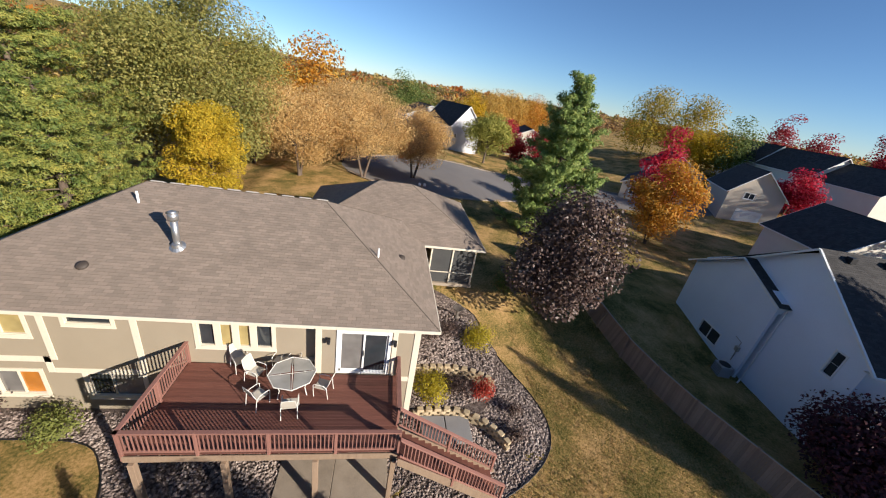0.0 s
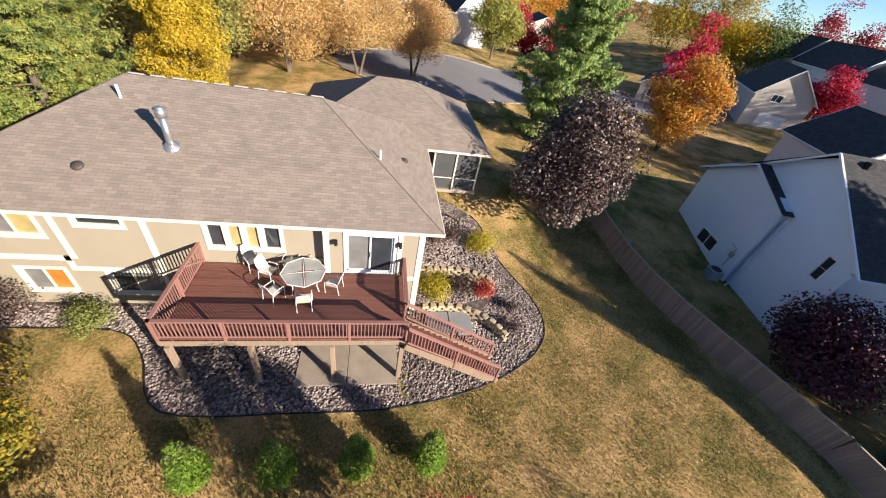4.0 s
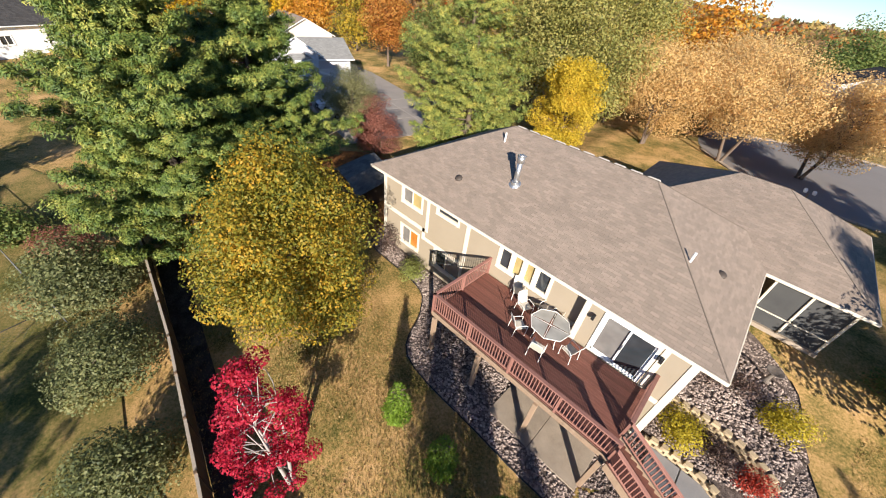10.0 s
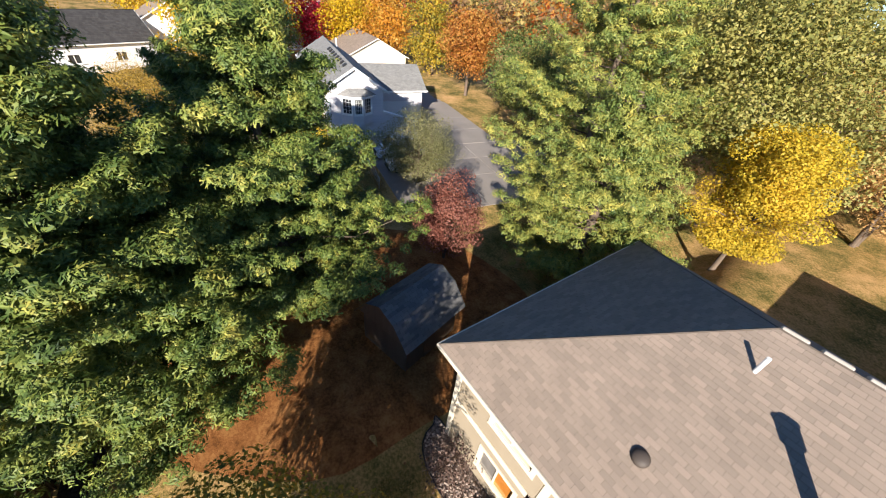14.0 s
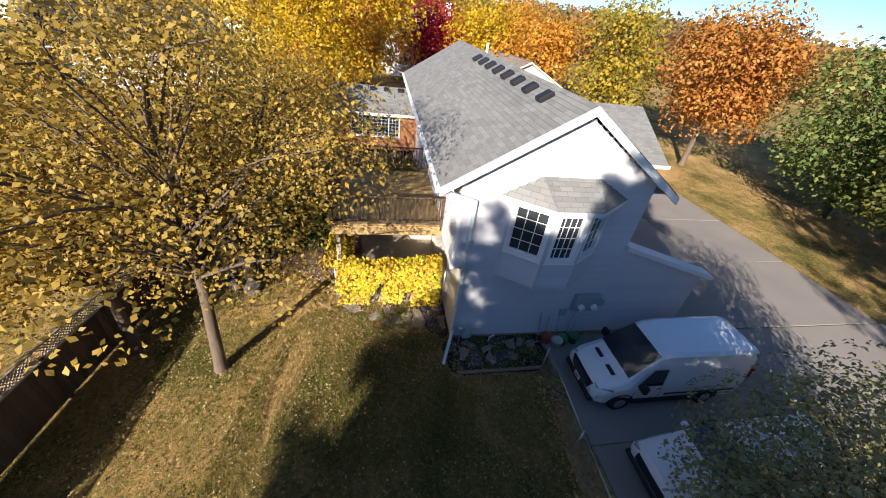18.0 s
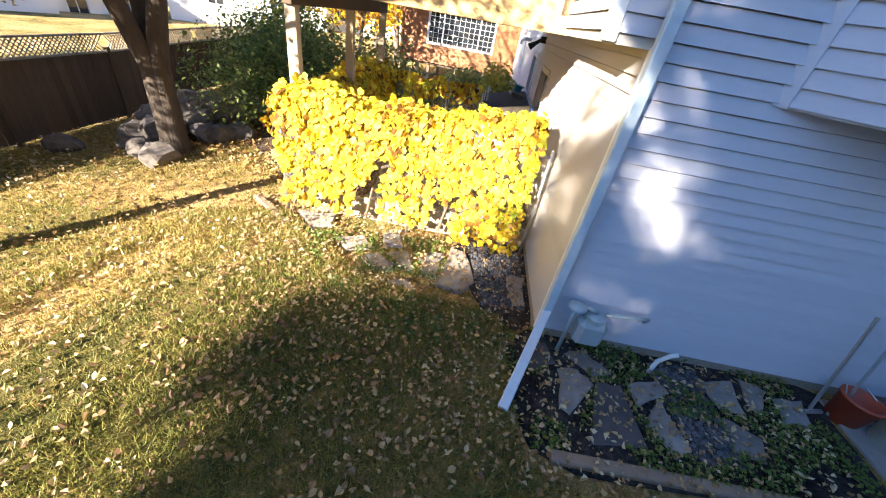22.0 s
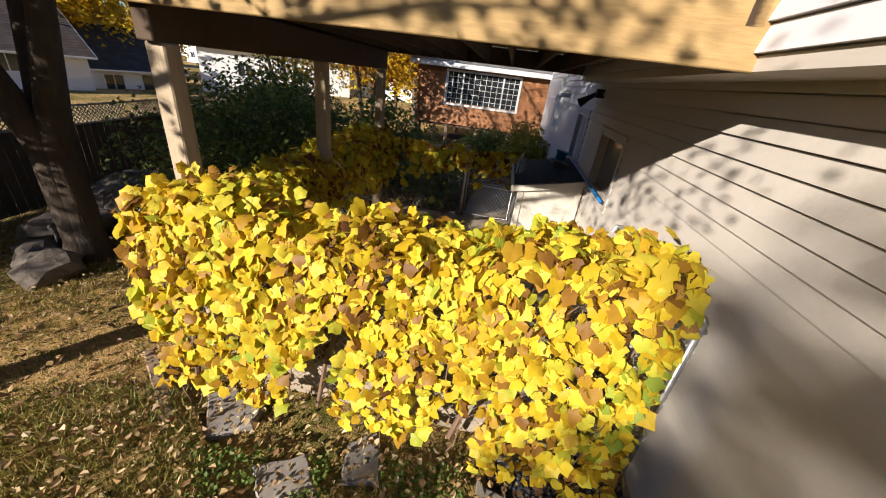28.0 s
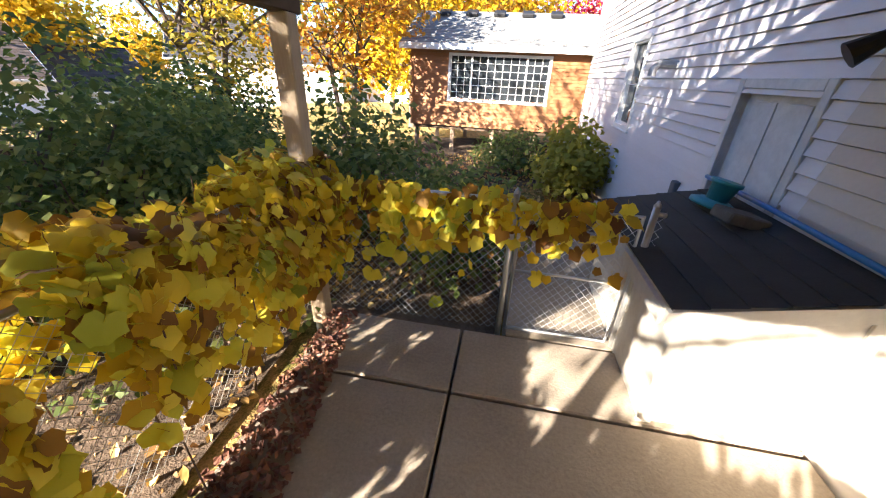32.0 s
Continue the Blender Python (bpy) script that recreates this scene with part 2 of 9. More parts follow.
RAWWOOD = surf("grey-brown timber", (0.33, 0.235, 0.16), (0.22, 0.15, 0.10), rough=0.8, grain=10, patch=1.2, bump=0.3, per_object=0.12, stretch=(6, 6, 1))
# One deck timber in two tones: sunlit gold, and darkened for the shade below.
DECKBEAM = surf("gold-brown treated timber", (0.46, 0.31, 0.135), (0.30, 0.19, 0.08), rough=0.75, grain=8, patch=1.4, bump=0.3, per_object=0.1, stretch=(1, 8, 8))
UNDERDECK = surf("shade-toned deck timber", (0.115, 0.075, 0.048), (0.065, 0.043, 0.028), rough=0.85, grain=10, patch=1.0, bump=0.25, per_object=0.15)
CONCRETE = surf("concrete", (0.38, 0.31, 0.235), (0.22, 0.175, 0.13), rough=0.9, grain=38, patch=1.6, bump=0.35, per_object=0.07)
ASPHALT = surf("grey road", (0.215, 0.195, 0.18), (0.165, 0.15, 0.14), rough=0.95, grain=70, patch=0.25, bump=0.25)
STEEL = surf("galvanised steel", (0.55, 0.55, 0.54), (0.42, 0.42, 0.42), rough=0.38, metal=0.85, grain=30, patch=3, bump=0.05)
BLACK = surf("black plastic", (0.02, 0.02, 0.022), (0.012, 0.012, 0.013), rough=0.5, bump=0.05)
BARK = surf("grey-brown bark", (0.17, 0.125, 0.09), (0.075, 0.055, 0.042), rough=0.95, grain=16, patch=3, bump=0.6, stretch=(1, 1, 0.25), depth=0.02)
BARK_RED = surf("red-brown bark", (0.21, 0.13, 0.085), (0.11, 0.068, 0.045), rough=0.95, grain=16, patch=3, bump=0.6, stretch=(1, 1, 0.25), depth=0.02)
STONE = surf("grey-tan flagstone", (0.33, 0.29, 0.255), (0.16, 0.14, 0.125), rough=0.85, grain=12, patch=2.5, bump=0.3, per_object=0.2)
BOULDER = surf("pale boulder", (0.22, 0.185, 0.155), (0.085, 0.07, 0.06), rough=0.9, grain=9, patch=2.5, bump=0.5, per_object=0.25, depth=0.02)
BLOCK = surf("tan retaining block", (0.52, 0.41, 0.26), (0.38, 0.29, 0.18), rough=0.95, grain=35, patch=4, bump=0.5, per_object=0.16, depth=0.01)
FENCEGREY = surf("weathered grey-tan fence board", (0.34, 0.27, 0.215), (0.22, 0.175, 0.14), rough=0.85, grain=10, patch=1.4, bump=0.3, per_object=0.2, stretch=(4, 4, 0.7))
FENCEWOOD = surf("brown fence board", (0.15, 0.10, 0.064), (0.085, 0.057, 0.037), rough=0.85, grain=10, patch=1.4, bump=0.3, per_object=0.22, stretch=(4, 4, 0.7))
CEDAR = surf("orange cedar siding", (0.36, 0.155, 0.062), (0.25, 0.105, 0.04), rough=0.6, grain=12, patch=1.5, bump=0.2, per_object=0.15, stretch=(0.5, 6, 6))
GLASS = glass_mat("window glass")
GLASS_WARM = glass_mat("glass over tan blind", (0.36, 0.28, 0.12), 0.06)
GLASS_ORANGE = glass_mat("glass over orange curtain", (0.42, 0.16, 0.03), 0.06)
GLASS_GREY = glass_mat("glass over grey room", (0.16, 0.15, 0.14), 0.05)


# ---- mesh building ----
class Mesh:
    """Collects vertices and faces for one mesh."""

    def __init__(self):
        self.v, self.f, self.uv = [], [], []

    def quad(self, *pts):
        n = len(self.v)
        self.v += [tuple(p) for p in pts]
        self.f.append(tuple(range(n, n + len(pts))))
        return self

    def box(self, a, b, bev=0.0):
        x0, y0, z0 = (min(p, q) for p, q in zip(a, b))
        x1, y1, z1 = (max(p, q) for p, q in zip(a, b))
        if bev <= 0:
            n = len(self.v)
            self.v += [(x, y, z) for z in (z0, z1) for y in (y0, y1) for x in (x0, x1)]
            self.f += [tuple(n + i for i in q) for q in ((0, 2, 3, 1), (4, 5, 7, 6), (0, 1, 5, 4), (2, 6, 7, 3), (0, 4, 6, 2), (1, 3, 7, 5))]
            return self
        n = len(self.v)
        for k in range(8):
            c = [(x0, x1)[k & 1], (y0, y1)[k >> 1 & 1], (z0, z1)[k >> 2 & 1]]
            s = [1 - 2 * (k & 1), 1 - 2 * (k >> 1 & 1), 1 - 2 * (k >> 2 & 1)]
            for ax in range(3):
                self.v.append(tuple(c[i] + (0 if i == ax else s[i] * bev) for i in range(3)))
        i = lambda k, ax: n + 3 * k + ax
        for ax, ring in ((0, (0, 4, 6, 2)), (0, (1, 3, 7, 5)), (1, (0, 1, 5, 4)), (1, (2, 6, 7, 3)), (2, (0, 2, 3, 1)), (2, (4, 5, 7, 6))):
            self.f.append(tuple(i(k, ax) for k in ring))
        for p, q, a1, a2 in ((0, 1, 1, 2), (2, 3, 2, 1), (4, 5, 2, 1), (6, 7, 1, 2), (0, 2, 2, 0), (1, 3, 0, 2), (4, 6, 0, 2), (5, 7, 2, 0), (0, 4, 0, 1), (1, 5, 1, 0), (2, 6, 1, 0), (3, 7, 0, 1)):
            self.f.append((i(p, a1), i(q, a1), i(q, a2), i(p, a2)))
        for k in range(8):
            odd = bin(k).count("1") % 2
            self.f.append((i(k, 0), i(k, 1), i(k, 2)) if not odd else (i(k, 0), i(k, 2), i(k, 1)))
        return self

    def tube(self, pts, radii, n=8, cap=True):
        pts = [Vector(p) for p in pts]
        if not hasattr(radii, "__len__"):
            radii = [radii] * len(pts)
        base, side = len(self.v), None
        for i, p in enumerate(pts):
            t = (pts[min(i + 1, len(pts) - 1)] - pts[max(i - 1, 0)]).normalized()
            if side is None:
                side = t.orthogonal().normalized()
            side = (side - t * side.dot(t)).normalized()
            other = t.cross(side)
            for k in range(n):
                a = 2 * math.pi * k / n
                self.v.append(tuple(p + (side * math.cos(a) + other * math.sin(a)) * radii[i]))
        for i in range(len(pts) - 1):
            for k in range(n):
                a, b = base + i * n + k, base + i * n + (k + 1) % n
                self.f.append((a, b, b + n, a + n))
        if cap:
            self.f.append(tuple(base + k for k in reversed(range(n))))
            self.f.append(tuple(base + (len(pts) - 1) * n + k for k in range(n)))
        return self

    def prism(self, poly, z0, z1, bev=0.0):
        """An upright block over a polygon of (x, y), its top edge eased by bev."""
        n, k = len(self.v), len(poly)
        cx, cy = sum(p[0] for p in poly) / k, sum(p[1] for p in poly) / k
        rings = [(0.0, z0), (0.0, z1 - bev), (bev, z1)] if bev else [(0.0, z0), (0.0, z1)]
        for ins, z in rings:
            for x, y in poly:
                d = math.hypot(x - cx, y - cy) or 1
                self.v.append((x - (x - cx) / d * ins, y - (y - cy) / d * ins, z))
        for r in range(len(rings) - 1):
            for i in range(k):
                a, b = n + r * k + i, n + r * k + (i + 1) % k
                self.f.append((a, b, b + k, a + k))
        self.f.append(tuple(n + i for i in reversed(range(k))))
        self.f.append(tuple(n + (len(rings) - 1) * k + i for i in range(k)))
        return self

    def lathe(self, prof, n=16, at=(0, 0, 0)):
        b = len(self.v)
        for r, z in prof:
            for k in range(n):
                a = 2 * math.pi * k / n
                self.v.append((at[0] + r * math.cos(a), at[1] + r * math.sin(a), at[2] + z))
        for i in range(len(prof) - 1):
            for k in range(n):
                p, q = b + i * n + k, b + i * n + (k + 1) % n
                self.f.append((p, q, q + n, p + n))
        self.f.append(tuple(b + k for k in reversed(range(n))))
        self.f.append(tuple(b + (len(prof) - 1) * n + k for k in range(n)))
        return self

    def moved(self, m):
        self.v = [tuple(m @ Vector(p)) for p in self.v]
        return self

    def data(self, name, mat=None, smooth=False):
        me = bpy.data.meshes.new(name)
        me.from_pydata(self.v, [], self.f)
        if mat:
            me.materials.append(mat)
        if self.uv:
            lay = me.uv_layers.new(name="UVMap")
            lay.data.foreach_set("uv", np.array(self.uv, dtype=np.float32).ravel())
        if smooth:
            me.polygons.foreach_set("use_smooth", [True] * len(me.polygons))
        me.update()
        return me


def thing(name, label, category, m=None, group="", kind=""):
    ob = new(name)
    ob.empty_display_size = 0.2
    ob.matrix_basis = m or Matrix()
    return tagged(ob, label, category, group, kind)


def part(name, mesh, mat, parent=None, label="", smooth=False, m=None):
    """Links a mesh as one object under a thing or a part."""
    ob = new(name, mesh if isinstance(mesh, bpy.types.Mesh) else mesh.data(name, mat, smooth))
    ob.parent = parent
    if m is not None:
        ob.matrix_basis = m
    if label:
        ob["label"] = label
    return ob


def solo(name, mesh, mat, label, category, m=None, group="", kind="", smooth=False):
    """A thing that is one mesh."""
    ob = new(name, mesh if isinstance(mesh, bpy.types.Mesh) else mesh.data(name, mat, smooth))
    ob.matrix_basis = m or Matrix()
    return tagged(ob, label, category, group, kind)


# ---- the two building frames and the lie of the land ----
H2_X, H2_Y, H2_Z = -43.6, 5.92, 0.6
H2_C, H2_S = math.cos(radians(79.0)), math.sin(radians(79.0))
M2 = pose(H2_X, H2_Y, H2_Z, 0, 0, 79.0)
M2P = M2 @ Matrix.Translation((0, 0, 0.141)) @ Matrix.Diagonal((0.88, 0.86, 0.93, 1.0))      # the patio's own measure


def smooth(v, a, b):
    t = min(1.0, max(0.0, (v - a) / (b - a)))
    return t * t * (3 - 2 * t)


def to_local(x, y):
    """World place to the white house's own axes."""
    dx, dy = x - H2_X, y - H2_Y
    return dx * H2_C + dy * H2_S, -dx * H2_S + dy * H2_C


def ground_z(x, y):
    """Height of the ground sheet: a flat back yard, a front street one storey up, and the lot to the west."""
    east = smooth(x, -19.0, -15.0)
    north = 2.3 * smooth(y, 2.5, 13.0) * (1 - 0.45 * smooth(x, 7.0, 20.0)) * east
    south = -0.6 * smooth(-y, 7.0, 13.0)
    u, v = to_local(x, y)
    west = 0.62 * (1 - smooth(x, -30.0, -24.0)) * smooth(u, -12.0, -2.5) * (1 - smooth(v, 24, 40))
    far = 1.5 * (1 - smooth(x, -30.0, -20.0)) * smooth(y, 22, 60) + 1.5 * (1 - east) * smooth(y, 14, 30) * smooth(x, -30.0, -20.0)
    rise = 5.0 * smooth(x, 40, 85)
    return north + south * (1 - smooth(x, 24, 40)) + west + far + rise


def on_ground(x, y, dz=0.0):
    return pose(x, y, ground_z(x, y) + dz)


def axis_points(lo, hi, fine_lo, fine_hi, step):
    inner = list(np.arange(fine_lo, fine_hi + 0.01, step))
    out, k = [], step
    left, p = [], fine_lo
    while p > lo:
        k *= 1.35
        p -= k
        left.append(max(p, lo))
    right, p, k = [], fine_hi, step
    while p < hi:
        k *= 1.35
        p += k
        right.append(min(p, hi))
    return sorted(set(left + inner + right))


def build_ground():
    xs, ys = axis_points(-2600, 2600, -66, 66, 0.75), axis_points(-2600, 2600, -44, 70, 0.75)
    verts = []
    for y in ys:
        for x in xs:
            z = ground_z(x, y)
            if -60 < x < 60 and -40 < y < 60:
                z += 0.035 * noise.noise((x * 0.5, y * 0.5, 0)) + 0.02 * noise.noise((x * 1.7, y * 1.7, 3))
            r = math.hypot(x + 20, y)
            if r > 260:                       # low wooded ridges round the town
                z += smooth(r, 260, 1500) * (16 + 26 * noise.noise((x / 600, y / 600, 7))) * (0.4 + 1.6 * smooth(-x, 100, 700))
            verts.append((x, y, z))
    n = len(xs)
    faces = [(j * n + i, j * n + i + 1, (j + 1) * n + i + 1, (j + 1) * n + i) for j in range(len(ys) - 1) for i in range(n - 1)]
    me = bpy.data.meshes.new("ground")
    me.from_pydata(verts, [], faces)
    me.materials.append(LAWN)
    me.polygons.foreach_set("use_smooth", [True] * len(me.polygons))
    tagged(new("ground", me), "autumn lawn, green and straw-brown in patches", "ground", kind="structure")


build_ground()


# ---- building kit ----
def courses(mesh, ea, eb, ta, tb, course=0.14, step=0.011):
    """Shingle courses on a slope between an eave (ea to eb) and a top edge (ta to tb), each lapping the next."""
    ea, eb, ta, tb = (Vector(p) for p in (ea, eb, ta, tb))
    along = (eb - ea).normalized()
    mid = (ta + tb) / 2 - ea
    up = mid - along * mid.dot(along)
    length = up.length
    upn = up / length
    nrm = along.cross(upn)
    if nrm.z < 0:
        nrm = -nrm
    k = max(1, round(length / course))
    n = len(mesh.v)
    for i in range(k):
        a, b = ea.lerp(ta, i / k), eb.lerp(tb, i / k)
        mesh.v += [tuple(a + nrm * 0.001), tuple(b + nrm * 0.001), tuple(a + nrm * step), tuple(b + nrm * step)]
    mesh.v += [tuple(ta + nrm * 0.001), tuple(tb + nrm * 0.001)]
    for i in range(k):
        q = n + 4 * i
        for face, rows in (((q, q + 1, q + 3, q + 2), (0.003, 0.003, 0.006, 0.006)), ((q + 2, q + 3, q + 5, q + 4), (0.006, 0.006, 0.139, 0.139))):
            mesh.f.append(face)
            for j, rv in zip(face, rows):
                mesh.uv.append(((Vector(mesh.v[j]) - ea).dot(along), i * 0.14 + rv))
    return mesh


def wall_mesh(u0, u1, z0, z1, holes, thick=0.2):
    """A wall along x, its outer face at y = 0 and its body behind, with openings (ua, ub, za, zb) cut through."""
    us = sorted({u0, u1, *(h[0] for h in holes), *(h[1] for h in holes)})
    zs = sorted({z0, z1, *(h[2] for h in holes), *(h[3] for h in holes)})
    m, at = Mesh(), {}

    def vert(i, j, back):
        if (i, j, back) not in at:
            at[(i, j, back)] = len(m.v)
            m.v.append((us[i], thick if back else 0.0, zs[j]))
        return at[(i, j, back)]

    def solid(i, j):
        if not (0 <= i < len(us) - 1 and 0 <= j < len(zs) - 1):
            return False
        cu, cz = (us[i] + us[i + 1]) / 2, (zs[j] + zs[j + 1]) / 2
        return not any(h[0] < cu < h[1] and h[2] < cz < h[3] for h in holes)

    for i in range(len(us) - 1):
        for j in range(len(zs) - 1):
            if not solid(i, j):
                continue
            f = [vert(i, j, 0), vert(i + 1, j, 0), vert(i + 1, j + 1, 0), vert(i, j + 1, 0)]
            g = [vert(i, j, 1), vert(i + 1, j, 1), vert(i + 1, j + 1, 1), vert(i, j + 1, 1)]
            m.f += [tuple(f), tuple(reversed(g))]
            for k, (di, dj) in enumerate(((0, -1), (1, 0), (0, 1), (-1, 0))):
                if not solid(i + di, j + dj):
                    p, q = k, (k + 1) % 4
                    m.f.append((f[p], g[p], g[q], f[q]))
    return m


def window_part(house, m, u0, u1, z0, z1, panes=((1.0, None),), casing=0.1, mat=None, rows=0, cols=0, name="window", sill=True):
    """A window in a wall along x: casing as the part, with panes, bars and a sill under it. panes: width shares and glass."""
    mat = mat or CREAM
    fr = Mesh()
    c = casing
    profile = ((-c, 0.02), (-c, -0.03), (0.0, -0.03), (0.0, 0.0), (0.03, 0.0), (0.03, 0.12), (0.0, 0.12))
    for ins, y in profile:
        fr.v += [(u0 + ins, y, z0 + ins), (u1 - ins, y, z0 + ins), (u1 - ins, y, z1 - ins), (u0 + ins, y, z1 - ins)]
    for r in range(len(profile) - 1):
        for k in range(4):
            fr.f.append((4 * r + k, 4 * r + (k + 1) % 4, 4 * r + 4 + (k + 1) % 4, 4 * r + 4 + k))
    w = part(name, fr, mat, house, m=m)
    total, u = sum(p[0] for p in panes), u0
    for i, (share, g) in enumerate(panes):
        w1 = u + (u1 - u0) * share / total
        part("pane", Mesh().box((u + 0.03, 0.07, z0 + 0.03), (w1 - 0.03, 0.085, z1 - 0.03)), g or GLASS, w)
        if i:
            part("mullion", Mesh().box((u - 0.03, 0.02, z0), (u + 0.03, 0.12, z1), 0.005), mat, w)
        if rows:
            bars = Mesh()
            n = max(1, round(cols * share / total)) if cols else 1
            for k in range(1, n):
                x = u + (w1 - u) * k / n
                bars.box((x - 0.009, 0.055, z0 + 0.03), (x + 0.009, 0.07, z1 - 0.03))
            for k in range(1, rows):
                z = z0 + (z1 - z0) * k / rows
                bars.box((u + 0.03, 0.056, z - 0.009), (w1 - 0.03, 0.069, z + 0.009))
            part("grille", bars, mat, w)
        u = w1
    if sill:
        part("sill", Mesh().box((u0 - c - 0.02, -0.05, z0 - c - 0.025), (u1 + c + 0.02, 0.015, z0 - c), 0.006), mat, w)
    return w


ROT180 = pose(0, 0, 0, 0, 0, 180)


def gable_end(u0, u1, z0, up, zp, thick=0.2):
    m = Mesh()
    pts = [(u0, z0), (u1, z0), (up, zp)]
    n = len(m.v)
    m.v += [(u, 0, z) for u, z in pts] + [(u, thick, z) for u, z in pts]
    m.f += [(n, n + 1, n + 2), (n + 5, n + 4, n + 3), (n, n + 3, n + 4, n + 1), (n + 1, n + 4, n + 5, n + 2), (n + 2, n + 5, n + 3, n)]
    return m


def hip_roof(house, x0, x1, y0, y1, ze, zr, ra, rb, mat, along="x", label=""):
    """Four shingled slopes over a rectangle, with the ridge from ra to rb."""
    if along == "x":
        ym = (y0 + y1) / 2
        r0, r1 = (ra, ym, zr), (rb, ym, zr)
        slopes = (((x0, y0, ze), (x1, y0, ze), r0, r1), ((x1, y1, ze), (x0, y1, ze), r1, r0), ((x0, y1, ze), (x0, y0, ze), r0, r0), ((x1, y0, ze), (x1, y1, ze), r1, r1))
    else:
        xm = (x0 + x1) / 2
        r0, r1 = (xm, ra, zr), (xm, rb, zr)
        slopes = (((x1, y0, ze), (x1, y1, ze), r0, r1), ((x0, y1, ze), (x0, y0, ze), r1, r0), ((x0, y0, ze), (x1, y0, ze), r0, r0), ((x1, y1, ze), (x0, y1, ze), r1, r1))
    for s in slopes:
        part("roof_slope", courses(Mesh(), *s), mat, house, label)
    soffit = Mesh().box((x0 + 0.02, y0 + 0.02, ze - 0.05), (x1 - 0.02, y1 - 0.02, ze - 0.02))
    part("soffit", soffit, CREAM, house)
    # caps along hips and ridge
    cap = Mesh()
    for e, r in (((x0, y0, ze), r0), ((x1, y1, ze), r1), ((x1, y0, ze), r1 if along == "x" else r0), ((x0, y1, ze), r0 if along == "x" else r1), (r0, r1)):
        cap.tube([Vector(e) - Vector((0, 0, 0.02)), Vector(r) - Vector((0, 0, 0.02))], 0.035, 6)
    part("ridge_cap", cap, mat, house)


# ---- the tan house with the deck ----
def build_tan_house():
    h = thing("house", "tan stucco walkout house with cream trim and brown shingle hip roof", "house")
    yl, ys = 0.5, 0.1
    win = [(-16.4, -14.85, 3.75, 4.72), (-16.4, -14.95, 0.85, 2.0), (-13.55, -12.1, 4.36, 4.78), (-13.4, -11.5, 0.78, 1.95), (-9.25, -6.6, 3.58, 4.74)]
    part("wall", wall_mesh(-18.15, -4.85, -0.5, 5.16, win), STUCCO, h, m=pose(0, yl, 0))
    slider = (-3.95, -2.02, 2.74, 4.82)
    part("wall", wall_mesh(-4.85, -0.75, -0.5, 5.16, [slider]), STUCCO, h, m=pose(0, ys, 0))
    part("wall", Mesh().box((-4.85, ys + 0.2, -0.5), (-4.65, yl + 0.2, 5.16)), STUCCO, h)
    part("wall", Mesh().box((-18.15, yl + 0.2, -0.5), (-17.95, 11.0, 5.16)), STUCCO, h)
    part("wall", Mesh().box((-0.95, ys + 0.2, -0.5), (-0.75, 11.0, 5.16)), STUCCO, h)
    part("wall", Mesh().box((-18.15, 10.8, -0.5), (-0.75, 11.0, 5.16)), STUCCO, h)
    part("floor_slab", Mesh().box((-17.9, 0.75, 2.4), (-1.0, 10.75, 2.7)), RAWWOOD, h)
    W0 = pose(0, yl, 0)
    window_part(h, W0, *win[0], panes=((1, GLASS_GREY), (1, GLASS_WARM)), casing=0.14)
    window_part(h, W0, *win[1], panes=((1, GLASS_GREY), (1, GLASS_ORANGE)), casing=0.14)
    window_part(h, W0, *win[2], casing=0.13)
    window_part(h, W0, *win[3], panes=((1, None), (1.4, GLASS_GREY)), casing=0.16)
    band = win[4]
    wd = (band[1] - band[0])
    window_part(h, W0, *band, panes=((1, None), (0.95, GLASS_WARM), (0.95, GLASS_WARM), (1, None)), casing=0.15)
    for k in (1, 2, 3):
        u = band[0] + wd * (0, 1, 1.95, 2.9)[k] / 3.9
        part("trim", Mesh().box((u - 0.13, -0.035, band[2]), (u + 0.13, 0.03, band[3]), 0.008), CREAM, h, m=W0)
    # trim boards on the stucco
    tr = [(-14.4, -14.18, 2.62, 5.12), (-11.5, -11.26, 2.05, 5.12), (-18.17, -17.93, -0.4, 5.12), (-18.0, -14.4, 2.5, 2.76), (-14.4, -11.5, 1.98, 2.2), (-14.62, -14.4, 1.98, 2.76)]
    for u0, u1, z0, z1 in tr:
        part("trim", Mesh().box((u0, -0.028, z0), (u1, 0.004, z1), 0.006), CREAM, h, m=W0)
    for u0, u1, z0, z1 in ((-4.87, -4.63, -0.4, 5.1), (-1.85, -1.65, 2.6, 5.1), (-0.99, -0.73, -0.4, 5.1), (-4.63, -1.0, 2.35, 2.6)):
        part("trim", Mesh().box((u0, -0.028, z0), (u1, 0.004, z1), 0.006), CREAM, h, m=pose(0, ys, 0))
    # sliding door
    sd = Mesh()
    u0, u1, z0, z1 = slider
    sd.box((u0 - 0.12, -0.04, z1), (u1 + 0.12, 0.03, z1 + 0.14), 0.008).box((u0 - 0.12, -0.04, z0), (u0, 0.03, z1), 0.008).box((u1, -0.04, z0), (u1 + 0.12, 0.03, z1), 0.008)
    sd.box((u0, -0.02, z0), (u1, 0.14, z0 + 0.05))
    door = part("sliding_door", sd, WHITE, h, m=pose(0, ys, 0))
    um = (u0 + u1) / 2
